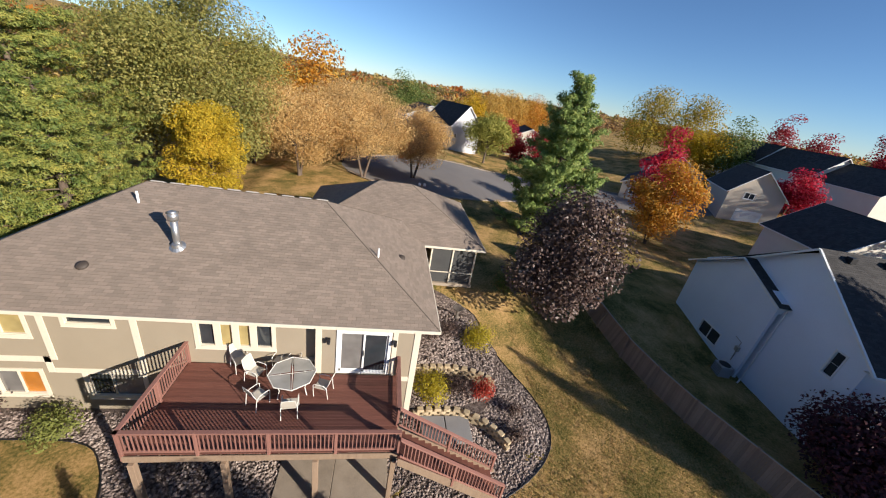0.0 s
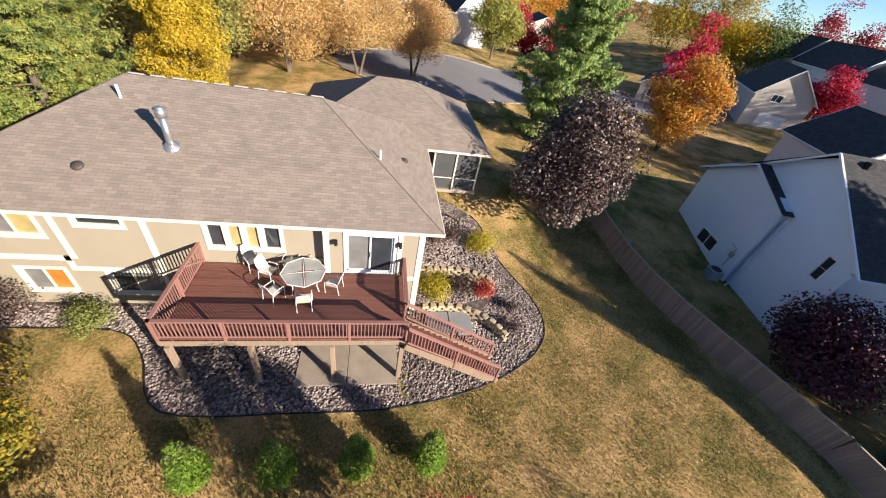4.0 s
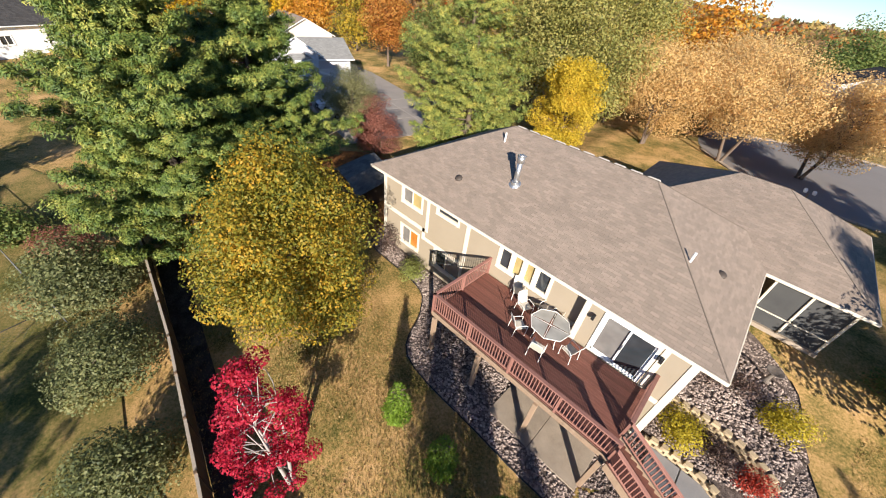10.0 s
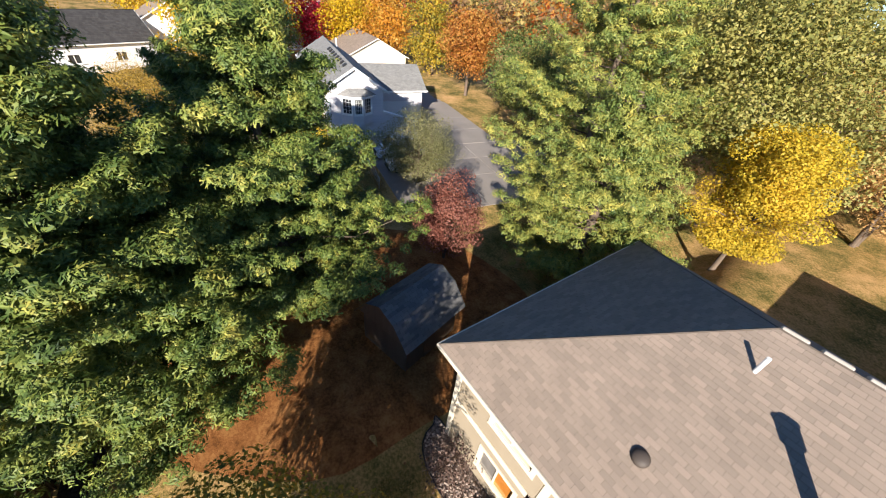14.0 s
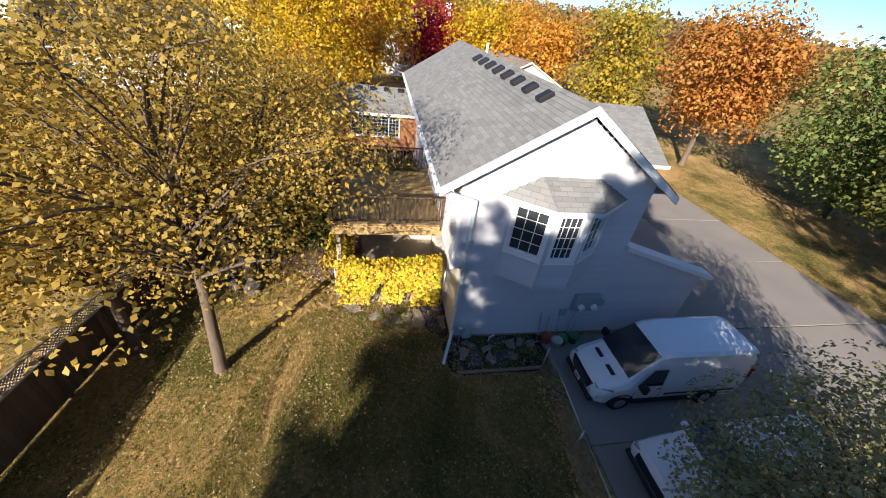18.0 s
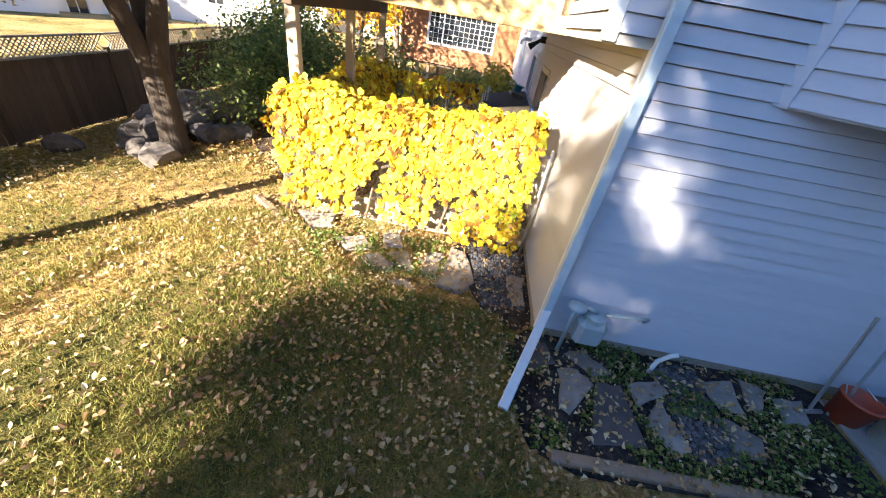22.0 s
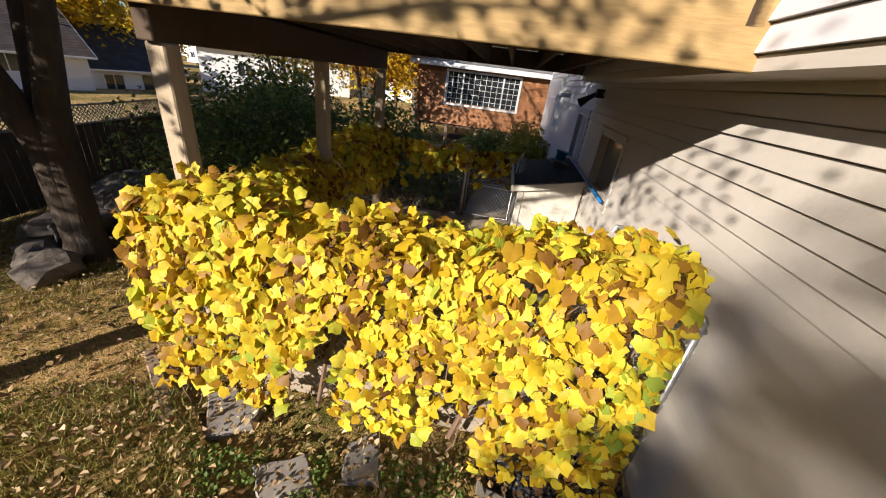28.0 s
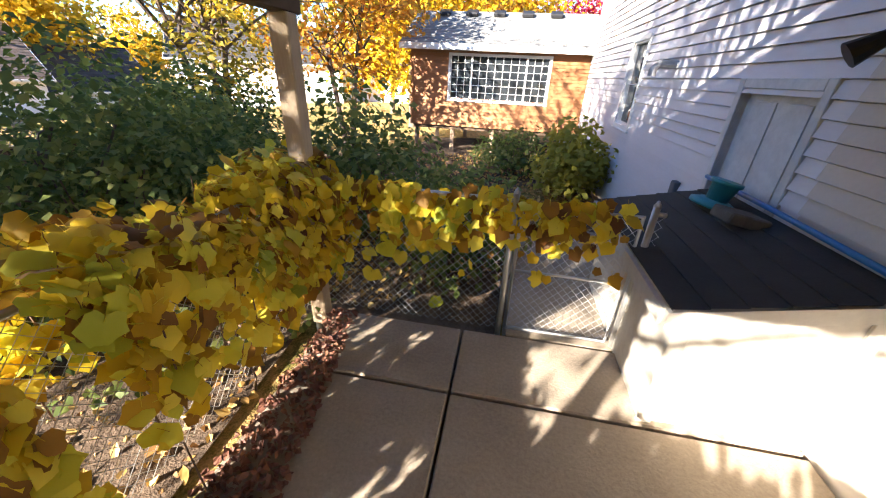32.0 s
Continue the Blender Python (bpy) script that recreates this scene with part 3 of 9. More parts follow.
    for a, b, y, g in ((u0, um + 0.04, 0.08, GLASS_GREY), (um - 0.04, u1, 0.03, GLASS)):
        lf = Mesh()
        lf.box((a, y, z0 + 0.05), (a + 0.08, y + 0.04, z1), 0.005).box((b - 0.08, y, z0 + 0.05), (b, y + 0.04, z1), 0.005)
        lf.box((a, y, z1 - 0.08), (b, y + 0.04, z1), 0.005).box((a, y, z0 + 0.05), (b, y + 0.04, z0 + 0.16), 0.005)
        part("door_sash", lf, WHITE, door)
        part("pane", Mesh().box((a + 0.07, y + 0.014, z0 + 0.15), (b - 0.07, y + 0.026, z1 - 0.07)), g, door)
    part("door_handle", Mesh().box((um - 0.01, 0.0, 3.65), (um + 0.02, 0.03, 3.95), 0.006), BLACK, door)
    # roof
    hip_roof(h, -18.72, 0.0, 0.0, 11.5, 5.2, 8.22, -13.2, -5.5, TAN_ROOF, label="brown-tan asphalt shingles")
    hip_roof(h, -7.9, 3.95, 8.3, 18.1, 5.2, 7.6, -3.1, -0.85, TAN_ROOF, label="brown-tan asphalt shingles")
    # fascia and gutters
    for a, b in (((-18.76, -0.06, 5.06), (0.04, 0.0, 5.2)), ((-18.78, -0.06, 5.06), (-18.72, 11.56, 5.2)), ((0.0, 0.0, 5.06), (0.05, 8.3, 5.2)), ((0.05, 8.24, 5.06), (4.0, 8.3, 5.2)), ((3.95, 8.3, 5.06), (4.0, 18.1, 5.2))):
        part("gutter", Mesh().box(a, b, 0.012), CREAM, h)
    # wing walls and screened porch corner
    part("wall", Mesh().box((-0.74, 11.02, 1.0), (0.0, 17.6, 5.15)), STUCCO, h)
    part("wall", Mesh().box((3.4, 12.2, 1.5), (3.6, 17.6, 5.15)), STUCCO, h)
    part("wall", Mesh().box((0.0, 12.2, 1.5), (3.4, 12.4, 5.15)), STUCCO, h)
    porch = part("porch_floor", Mesh().box((-0.7, 8.6, 2.2), (3.6, 12.2, 2.42)), CONCRETE, h)
    for x, y in ((3.5, 8.7), (0.6, 8.7), (2.0, 8.7), (3.5, 12.0)):
        part("porch_post", Mesh().box((x - 0.05, y - 0.05, 2.42), (x + 0.05, y + 0.05, 5.1), 0.01), CREAM, h)
    part("screen_rail", Mesh().box((0.6, 8.66, 3.2), (3.5, 8.71, 3.25)), CREAM, h)
    part("screen", Mesh().box((0.65, 8.72, 2.45), (3.45, 8.73, 5.0)), surf("dark insect screen", (0.075, 0.075, 0.072), (0.05, 0.05, 0.05), rough=0.9, grain=120, bump=0.1), h, "dark insect screen")
    part("screen", Mesh().box((3.51, 8.8, 2.45), (3.52, 12.15, 5.0)), MATS["dark insect screen"], h, "dark insect screen")
    # vents along the ridge
    vent = Mesh()
    vent.quad((-0.28, -0.16, 0.03), (0.28, -0.16, 0.03), (0.28, 0.16, 0.12), (-0.28, 0.16, 0.12))
    vent = Mesh().box((-0.28, -0.17, -0.08), (0.28, 0.17, 0.1), 0.03)
    vent.box((-0.33, -0.22, -0.1), (0.33, 0.22, -0.06), 0.01)
    me = vent.data("roof_vent", surf("weathered vent metal", (0.42, 0.38, 0.33), (0.30, 0.27, 0.24), rough=0.6, grain=25, bump=0.1))
    for k in range(10):
        part("roof_vent", me, None, h, "tan metal box vent", m=pose(-12.9 + k * 0.80, 5.98, 8.09, -27))
    # flue, plumbing stacks, turtle vent
    fl = Mesh().tube([(0, 0, -0.15), (0, 0, 1.15)], 0.13, 14).tube([(0, 0, 1.1), (0, 0, 1.42)], [0.19, 0.19], 14).tube([(0, 0, 1.42), (0, 0, 1.5)], [0.22, 0.06], 14)
    part("flue", fl, STEEL, h, "galvanised metal flue pipe", smooth=True, m=pose(-10.72, 2.75, 6.68))
    part("flue_flashing", Mesh().lathe([(0.34, 0.0), (0.2, 0.1), (0.14, 0.22)], 14), STEEL, h, m=pose(-10.72, 2.75, 6.62, 27))
    for x, y, r in ((-2.75, 3.2, 0.05), (-13.0, 4.6, 0.05)):
        part("vent_stack", Mesh().tube([(0, 0, -0.2), (0, 0, 0.5)], r, 10), WHITE, h, m=pose(x, y, 5.2 + min(y, -x) * 0.525))
    for x, y, z in ((-13.42, 1.67, 6.08), (-1.6, 4.6, 6.04)):
        part("turtle_vent", Mesh().lathe([(0.2, -0.05), (0.2, 0.05), (0.15, 0.1), (0.05, 0.12)], 12), surf("dark brown vent", (0.07, 0.055, 0.045), rough=0.6, bump=0.05), h, smooth=True, m=pose(x, y, z, 26))
    # lantern beside the door
    lan = part("wall_lantern", Mesh().box((-0.06, -0.2, -0.12), (0.06, -0.04, 0.12), 0.015).box((-0.05, -0.05, -0.08), (0.05, 0, 0.08)), BLACK, h, "black wall lantern", m=pose(-1.75, ys - 0.03, 4.5))
    part("wall_lantern", lan.data, None, h, "black wall lantern", m=pose(-4.35, ys - 0.03, 4.5))
    return h


tan_house = build_tan_house()


def rail_run(parent, a, b, z, baluster, post_every=1.9, height=1.0, ends=(True, True), slope=0.0):
    """A railing from a to b (x, y) on a floor at z: posts, two rails and balusters as parts. slope: rise over the run."""
    a, b = Vector((*a, z)), Vector((*b, z + slope))
    d = b - a
    flat = Vector((d.x, d.y, 0))
    length, ang = flat.length, math.atan2(d.y, d.x)
    shear = Matrix.Identity(4)
    shear[2][0] = slope / length
    M = Matrix.Translation(a) @ Matrix.Rotation(ang, 4, "Z") @ shear
    part("top_rail", Mesh().box((-0.05, -0.07, height - 0.04), (length + 0.05, 0.07, height), 0.008).moved(M), RAILWOOD, parent)
    part("bottom_rail", Mesh().box((0, -0.02, 0.09), (length, 0.02, 0.17), 0.005).moved(M), RAILWOOD, parent)
    part("upper_rail", Mesh().box((0, -0.02, height - 0.13), (length, 0.02, height - 0.05), 0.005).moved(M), RAILWOOD, parent)
    n = max(1, round(length / post_every))
    for i in range(n + 1):
        if (i == 0 and not ends[0]) or (i == n and not ends[1]):
            continue
        p = a + d * (i / n)
        part("rail_post", Mesh().box((-0.045, -0.045, -0.25), (0.045, 0.045, height - 0.04), 0.006), RAILWOOD, parent, m=Matrix.Translation(p) @ Matrix.Rotation(ang, 4, "Z"))
    k = int(length / 0.125)
    for i in range(1, k):
        p = a + d * (i / k)
        part("baluster", baluster, None, parent, m=Matrix.Translation(p) @ Matrix.Rotation(ang, 4, "Z"))


def build_deck():
    d = thing("deck", "red-brown stained raised wooden deck with railing on timber posts", "deck")
    x0, x1, y0, zt = -9.72, -1.5, -3.42, 2.74
    n = 26
    w = 0.1375
    # deck boards run lengthwise
    total = 0.5 - y0
    n = int(total / 0.142)
    for i in range(n):
        y = y0 + 0.02 + i * 0.142
        xr = x1
        if y + w > 0.08:
            xr = -4.9
        part("deck_board", Mesh().box((x0, y, zt - 0.03), (xr, y + w, zt), 0.004), DECKWOOD, d)
    for (a, b) in (((x0, y0 - 0.04, zt - 0.28), (x1, y0, zt - 0.035)), ((x0 - 0.04, y0, zt - 0.28), (x0, 0.45, zt - 0.035)), ((x1, y0, zt - 0.28), (x1 + 0.04, 0.05, zt - 0.035))):
        part("rim_joist", Mesh().box(a, b, 0.006), RAWWOOD, d)
    for i in range(14):
        x = x0 + 0.4 + i * 0.57
        part("joist", Mesh().box((x, y0 + 0.02, zt - 0.26), (x + 0.045, 0.05, zt - 0.04)), RAWWOOD, d)
    part("beam", Mesh().box((x0, y0 + 0.1, zt - 0.5), (x1, y0 + 0.2, zt - 0.29), 0.008), RAWWOOD, d)
    for x in (-9.6, -7.0, -4.2, -1.6):
        part("deck_post", Mesh().box((x - 0.09, y0 + 0.0, ground_z(x, y0) - 0.1), (x + 0.09, y0 + 0.2, zt - 0.5), 0.01), RAWWOOD, d)
    bal = Mesh().box((-0.016, -0.016, 0.14), (0.016, 0.016, 0.9)).data("baluster", RAILWOOD)
    rail_run(d, (x0, y0 + 0.02), (x1, y0 + 0.02), zt, bal, 2.05)
    rail_run(d, (x0 + 0.02, y0), (x0 + 0.02, 0.45), zt, bal, 1.8, ends=(False, True))
    rail_run(d, (x1 - 0.02, -2.4), (x1 - 0.02, 0.05), zt, bal, 2.2)
    # stairs down to the east
    s = thing("deck_stairs", "red-brown wooden stairs with railings down to the lawn", "stairs")
    run, drop = 4.05, zt - 0.05
    y0 = -3.72
    k = 15
    for i in range(k):
        x, z = x1 + run * i / k, zt - drop * (i + 1) / (k + 1)
        part("tread", Mesh().box((x, y0 + 0.06, z - 0.035), (x + 0.3, -2.5, z), 0.006), DECKWOOD, s)
    for y in (y0 + 0.02, -2.52):
        st = Mesh()
        n0 = len(st.v)
        for yy in (y, y + 0.045):
            st.v += [(x1, yy, zt - 0.3), (x1, yy, zt), (x1 + run + 0.25, yy, 0.18), (x1 + run + 0.25, yy, -0.02), (x1 + run - 0.2, yy, -0.02)]
        st.f += [(n0 + 4, n0 + 3, n0 + 2, n0 + 1, n0), (n0 + 5, n0 + 6, n0 + 7, n0 + 8, n0 + 9)] + [(n0 + i, n0 + (i + 1) % 5, n0 + 5 + (i + 1) % 5, n0 + 5 + i) for i in range(5)]
        part("stringer", st, RAWWOOD, s)
        rail_run(s, (x1 + 0.05, y + 0.02), (x1 + run + 0.1, y + 0.02), zt + 0.02, bal, 2.05, height=0.95, slope=-drop + 0.1, ends=(False, True))


build_deck()


def build_patio_set():
    zt = 2.74
    alu = surf("cream aluminium tube", (0.74, 0.71, 0.64), (0.62, 0.59, 0.53), rough=0.4, grain=30, bump=0.03)
    sling = surf("tan sling fabric", (0.55, 0.50, 0.42), (0.44, 0.40, 0.33), rough=0.8, grain=120, bump=0.2)
    frosted = glass_mat("frosted table glass", (0.33, 0.32, 0.29), 0.18)
    t = thing("patio_table", "octagonal glass patio table with cream metal frame", "table", pose(-5.55, -0.7, zt, 0, 0, 12))
    r = 0.86
    for k in range(4):
        pl = [(math.cos(a) * r, math.sin(a) * r) for a in (math.pi / 4 * (2 * k + 0.05), math.pi / 4 * (2 * k + 1), math.pi / 4 * (2 * k + 1.95))]
        part("glass_panel", Mesh().prism([(0.09 * math.cos(math.pi / 4 * (2 * k + 1)), 0.09 * math.sin(math.pi / 4 * (2 * k + 1)))] + pl, 0.712, 0.722), frosted, t)
    ring = [(math.cos(math.pi / 4 * i) * r, math.sin(math.pi / 4 * i) * r, 0.715) for i in range(9)]
    part("rim", Mesh().tube(ring, 0.022, 8), alu, t)
    for k in range(4):
        a = math.pi / 2 * k
        part("spoke", Mesh().tube([(0, 0, 0.7), (math.cos(a) * r, math.sin(a) * r, 0.7)], 0.014, 6), alu, t)
        b = a + math.pi / 4
        part("leg", Mesh().tube([(math.cos(b) * 0.75, math.sin(b) * 0.75, 0.7), (math.cos(b) * 0.62, math.sin(b) * 0.62, 0.35), (math.cos(b) * 0.72, math.sin(b) * 0.72, 0.0)], 0.018, 8), alu, t)
    c = thing("patio_chair", "cream metal patio chair with tan sling seat", "chair", pose(-7.0, -0.35, zt, 0, 0, -112), "chairs round the patio table")
    for sx in (-0.27, 0.27):
        part("side_frame", Mesh().tube([(sx, 0.28, 0.0), (sx, 0.3, 0.35), (sx, 0.3, 0.58), (sx, 0.22, 0.62), (sx, -0.1, 0.62), (sx, -0.22, 0.5), (sx, -0.28, 0.0)], 0.015, 8), alu, c)
        part("back_upright", Mesh().tube([(sx * 0.9, -0.15, 0.4), (sx * 0.9, -0.3, 0.75), (sx * 0.8, -0.36, 0.98)], 0.014, 8), alu, c)
    part("top_bar", Mesh().tube([(-0.22, -0.36, 0.98), (0, -0.38, 1.02), (0.22, -0.36, 0.98)], 0.014, 8), alu, c)
    part("seat", Mesh().box((-0.25, -0.17, 0.41), (0.25, 0.28, 0.43), 0.008), sling, c)
    bk = Mesh()
    for i in range(5):
        t0, t1 = i / 5, (i + 1) / 5
        f = lambda q: (-0.16 - 0.2 * q - 0.02 * math.sin(q * 3.1), 0.43 + 0.57 * q)
        (ya, za), (yb, zb) = f(t0), f(t1)
        bk.quad((-0.23, ya, za), (0.23, ya, za), (0.23, yb, zb), (-0.23, yb, zb))
        bk.quad((-0.23, ya - 0.012, za), (-0.23, yb - 0.012, zb), (0.23, yb - 0.012, zb), (0.23, ya - 0.012, za))
    part("backrest", bk, sling, c)
    for x, y, r in ((-6.55, -1.5, -35), (-5.35, -1.9, 8), (-4.35, -0.95, 75), (-7.75, 0.25, -140), (-6.2, 0.4, 165), (-5.2, 0.5, 185)):
        copy_thing(c, pose(x, y, zt, 0, 0, r))


build_patio_set()


# ---- trees and shrubs ----
def leaf_cloud(name, centres, size, mat, rng, up=0.3, ratio=0.62, normals=None, fold=0.18, corners=4):
    """Many small kite-shaped leaves as one mesh, turned at random but leaning towards the light."""
    n = len(centres)
    nrm = rng.normal(size=(n, 3)) if normals is None else normals + rng.normal(size=(n, 3)) * 0.5
    nrm[:, 2] = np.abs(nrm[:, 2]) + up
    nrm /= np.linalg.norm(nrm, axis=1)[:, None]
    t = rng.normal(size=(n, 3))
    t -= nrm * np.sum(t * nrm, axis=1)[:, None]
    t /= np.linalg.norm(t, axis=1)[:, None] + 1e-9
    b = np.cross(nrm, t)
    s = (np.asarray(size) * (0.7 + 0.6 * rng.random(n)))[:, None]
    v = np.empty((n, 4, 3), dtype=np.float32)
    v[:, 0] = centres - t * s * 0.5
    v[:, 1] = centres + b * s * ratio * 0.5 - t * s * 0.06 + nrm * s * fold
    v[:, 2] = centres + t * s * 0.5
    v[:, 3] = centres - b * s * ratio * 0.5 - t * s * 0.06 + nrm * s * fold
    if corners == 3:                          # needles and far leaves: a pointed sliver each
        v[:, 0] = centres - t * s * 0.5 - b * s * ratio * 0.5
        v[:, 1] = centres - t * s * 0.42 + b * s * ratio * 0.5
        v = np.ascontiguousarray(v[:, :3])
    me = bpy.data.meshes.new(name)
    me.vertices.add(n * corners)
    me.vertices.foreach_set("co", v.ravel())
    me.loops.add(n * corners)
    me.loops.foreach_set("vertex_index", np.arange(n * corners, dtype=np.int32))
    me.polygons.add(n)
    me.polygons.foreach_set("loop_start", np.arange(0, n * corners, corners, dtype=np.int32))
    me.materials.append(mat)
    me.update(calc_edges=True)
    return me


def limb(mesh, a, b, r0, r1, rng, sag=0.1, n=5):
    a, b = Vector(a), Vector(b)
    k = 5
    side = Vector(rng.normal(size=3)) * (b - a).length * 0.06
    pts = []
    for i in range(k):
        q = i / (k - 1)
        pts.append(a.lerp(b, q) + side * math.sin(q * math.pi) + Vector((0, 0, sag * (b - a).length * math.sin(q * math.pi))))
    mesh.tube(pts, [r0 + (r1 - r0) * i / (k - 1) for i in range(k)], n, cap=False)


def broadleaf(name, label, x, y, h, rad, bottom, leaves, size, mat, seed, bark=None, trunk=0.16, clumps=46, spread=0.62, stems=1, oval=1.0, category="tree", top=0.5, lean=(0, 0), z=None, tight=0.9, shape=2.0, group="", fork=0.0, corners=4):
    """A tree with a tapered trunk, limbs out to clumps, and a crown of small leaves gathered round the clumps."""
    rng = np.random.default_rng(seed)
    base = ground_z(x, y) if z is None else z
    t = thing(name, label, category, pose(x, y, base), group)
    wood = Mesh()
    ch = h - bottom
    cen = np.array([lean[0], lean[1], bottom + ch * top])
    pts = []
    while len(pts) < clumps:
        p = rng.normal(size=3)
        p /= np.linalg.norm(p)
        r = rng.random() ** (1 / 3.2) * 0.92
        q = p * r
        zz = q[2]
        wdt = 1.0 if zz < 0 else (1 - abs(zz) ** shape * 0.55)
        c = cen + np.array([q[0] * rad * wdt, q[1] * rad * wdt * oval, q[2] * (ch * (1 - top) if zz > 0 else ch * top)])
        if noise.noise((c[0] * 0.35 + seed, c[1] * 0.35, c[2] * 0.35)) > -0.42:
            pts.append(c)
    pts = np.array(pts)
    tops = []
    for s in range(stems):
        a = 2 * math.pi * s / max(1, stems) + seed
        off = 0.0 if stems == 1 else trunk * 1.1
        top_pt = (lean[0] * 0.7 + (0 if stems == 1 else math.cos(a) * rad * 0.35), lean[1] * 0.7 + (0 if stems == 1 else math.sin(a) * rad * 0.35), bottom + ch * 0.62)
        st = (math.cos(a) * off, math.sin(a) * off, -0.15)
        mid = tuple((p * 0.45 + q * 0.55) + rng.normal() * trunk * 0.4 for p, q in zip(top_pt, st))
        if fork:
            st = (math.cos(a) * trunk * 0.3, math.sin(a) * trunk * 0.3, -0.15)
            q = (st[0], st[1], fork)
            mid = tuple(c0 * 0.62 + c1 * 0.38 for c0, c1 in zip(q, top_pt))
            wood.tube([(st[0], st[1], -0.15), (st[0] * 0.7, st[1] * 0.7, 0.3), q, mid, top_pt], [trunk * 1.35, trunk * 0.95, trunk * 0.85, trunk * 0.5, trunk * 0.22], 9, cap=False)
        else:
            wood.tube([(st[0] * 1.25, st[1] * 1.25, -0.15), (st[0], st[1], 0.25), mid, top_pt], [trunk * 1.5, trunk * 1.02, trunk * 0.75, trunk * 0.28], 9, cap=False)
        tops.append((np.array(st), np.array(mid), np.array(top_pt)))
    part("trunk", wood, bark or BARK, t, smooth=True)
    limbs = Mesh()
    for i, c in enumerate(pts[: min(len(pts), 60)]):
        st, mid, tp = tops[i % len(tops)]
        q = min(0.95, max(0.08, (c[2] - 0.55 * rad - mid[2]) / max(0.1, tp[2] - mid[2])))
        a = mid + (tp - mid) * q if c[2] > mid[2] else st + (mid - st) * 0.85
        limb(limbs, a, c, trunk * 0.32 * (1 - 0.5 * q), 0.012, rng)
    part("branch_frame", limbs, bark or BARK, t, smooth=True)
    per = leaves // len(pts)
    cl = spread * rad * (14.0 / clumps) ** (1 / 3) * tight
    g = rng.normal(size=(len(pts), per, 3))
    face = (g / (np.linalg.norm(g, axis=2, keepdims=True) + 1e-6)).reshape(-1, 3) * 0.75
    g /= np.maximum(1.0, np.linalg.norm(g, axis=2, keepdims=True) * 0.62)
    g *= np.array([1, 1, 0.72]) * cl
    cloud = (pts[:, None, :] + g).reshape(-1, 3)
    face, cloud = face[cloud[:, 2] > 0.15], cloud[cloud[:, 2] > 0.15]
    part("crown", leaf_cloud("crown", cloud, size, mat, rng, normals=face, up=0.2, corners=corners, ratio=0.62 if corners == 4 else 1.05), mat, t)
    return t


def conifer(name, label, x, y, h, rad, leaves, size, mat, seed, droop=0.15, trunk=0.2, bottom=0.4, whorl=0.45, tufts=True, power=0.85, top_r=0.06, category="tree", z=None, flat=0.12, group=""):
    """A conifer: straight trunk, tiers of boughs that shorten upwards, and needles in flat sprays along them."""
    rng = np.random.default_rng(seed)
    t = thing(name, label, category, pose(x, y, ground_z(x, y) if z is None else z), group)
    part("trunk", Mesh().tube([(0, 0, -0.15), (0, 0, h * 0.5), (0, 0, h * 0.97)], [trunk, trunk * 0.6, 0.02], 8, cap=False), BARK, t, smooth=True)
    boughs, cen, nr = Mesh(), [], []
    zz = bottom
    levels = []
    while zz < h * 0.97:
        levels.append(zz)
        zz += whorl * (1.0 - 0.45 * zz / h) * (0.8 + 0.4 * rng.random())
    weight = [max(0.06, (1 - z / h)) for z in levels]
    tot = sum(w * w for w in weight) + 0.1
    for z, w in zip(levels, weight):
        r = rad * max(top_r, (1 - z / h)) ** power
        nb = max(5, int(5 + 5 * w))
        a0 = rng.random() * 6.28
        for k in range(nb):
            a = a0 + 2 * math.pi * k / nb + rng.normal() * 0.14
            L = r * (0.72 + 0.42 * rng.random())
            dx, dy = math.cos(a), math.sin(a)
            rise = (0.25 if tufts else 0.02) * L
            end = np.array([dx * L, dy * L, z - droop * L + rise * 0.6])
            midp = np.array([dx * L * 0.55, dy * L * 0.55, z - droop * L * 0.75])
            boughs.tube([(0, 0, z), tuple(midp), tuple(end)], [0.025 + 0.02 * w, 0.018, 0.006], 4, cap=False)
            m = max(6, int(leaves * w * w / tot / nb))
            q = rng.random(m) ** 0.6
            base = np.where((q < 0.55)[:, None], midp * (q / 0.55)[:, None] + np.array([0, 0, z]) * (1 - q / 0.55)[:, None], midp + (end - midp) * ((q - 0.55) / 0.45)[:, None])
            wid = (0.16 + 0.2 * np.sin(np.clip(q, 0.05, 1) * 2.9)) * L
            lat = rng.normal(size=m) * wid * 0.7
            p = base + np.stack([-dy * lat, dx * lat, rng.normal(size=m) * flat * max(0.5, L * 0.6) + (0.1 * L * q if tufts else -0.06 * np.abs(lat))], 1)
            cen.append(p)
            nr.append(np.tile([dx * 0.35, dy * 0.35, 1.0], (m, 1)))
    part("bough_frame", boughs, BARK, t)
    cen = np.concatenate(cen)
    part("crown", leaf_cloud("crown", cen, size, mat, rng, up=0.2, ratio=0.34 if tufts else 0.3, normals=np.concatenate(nr), fold=0.1), mat, t)
    return t


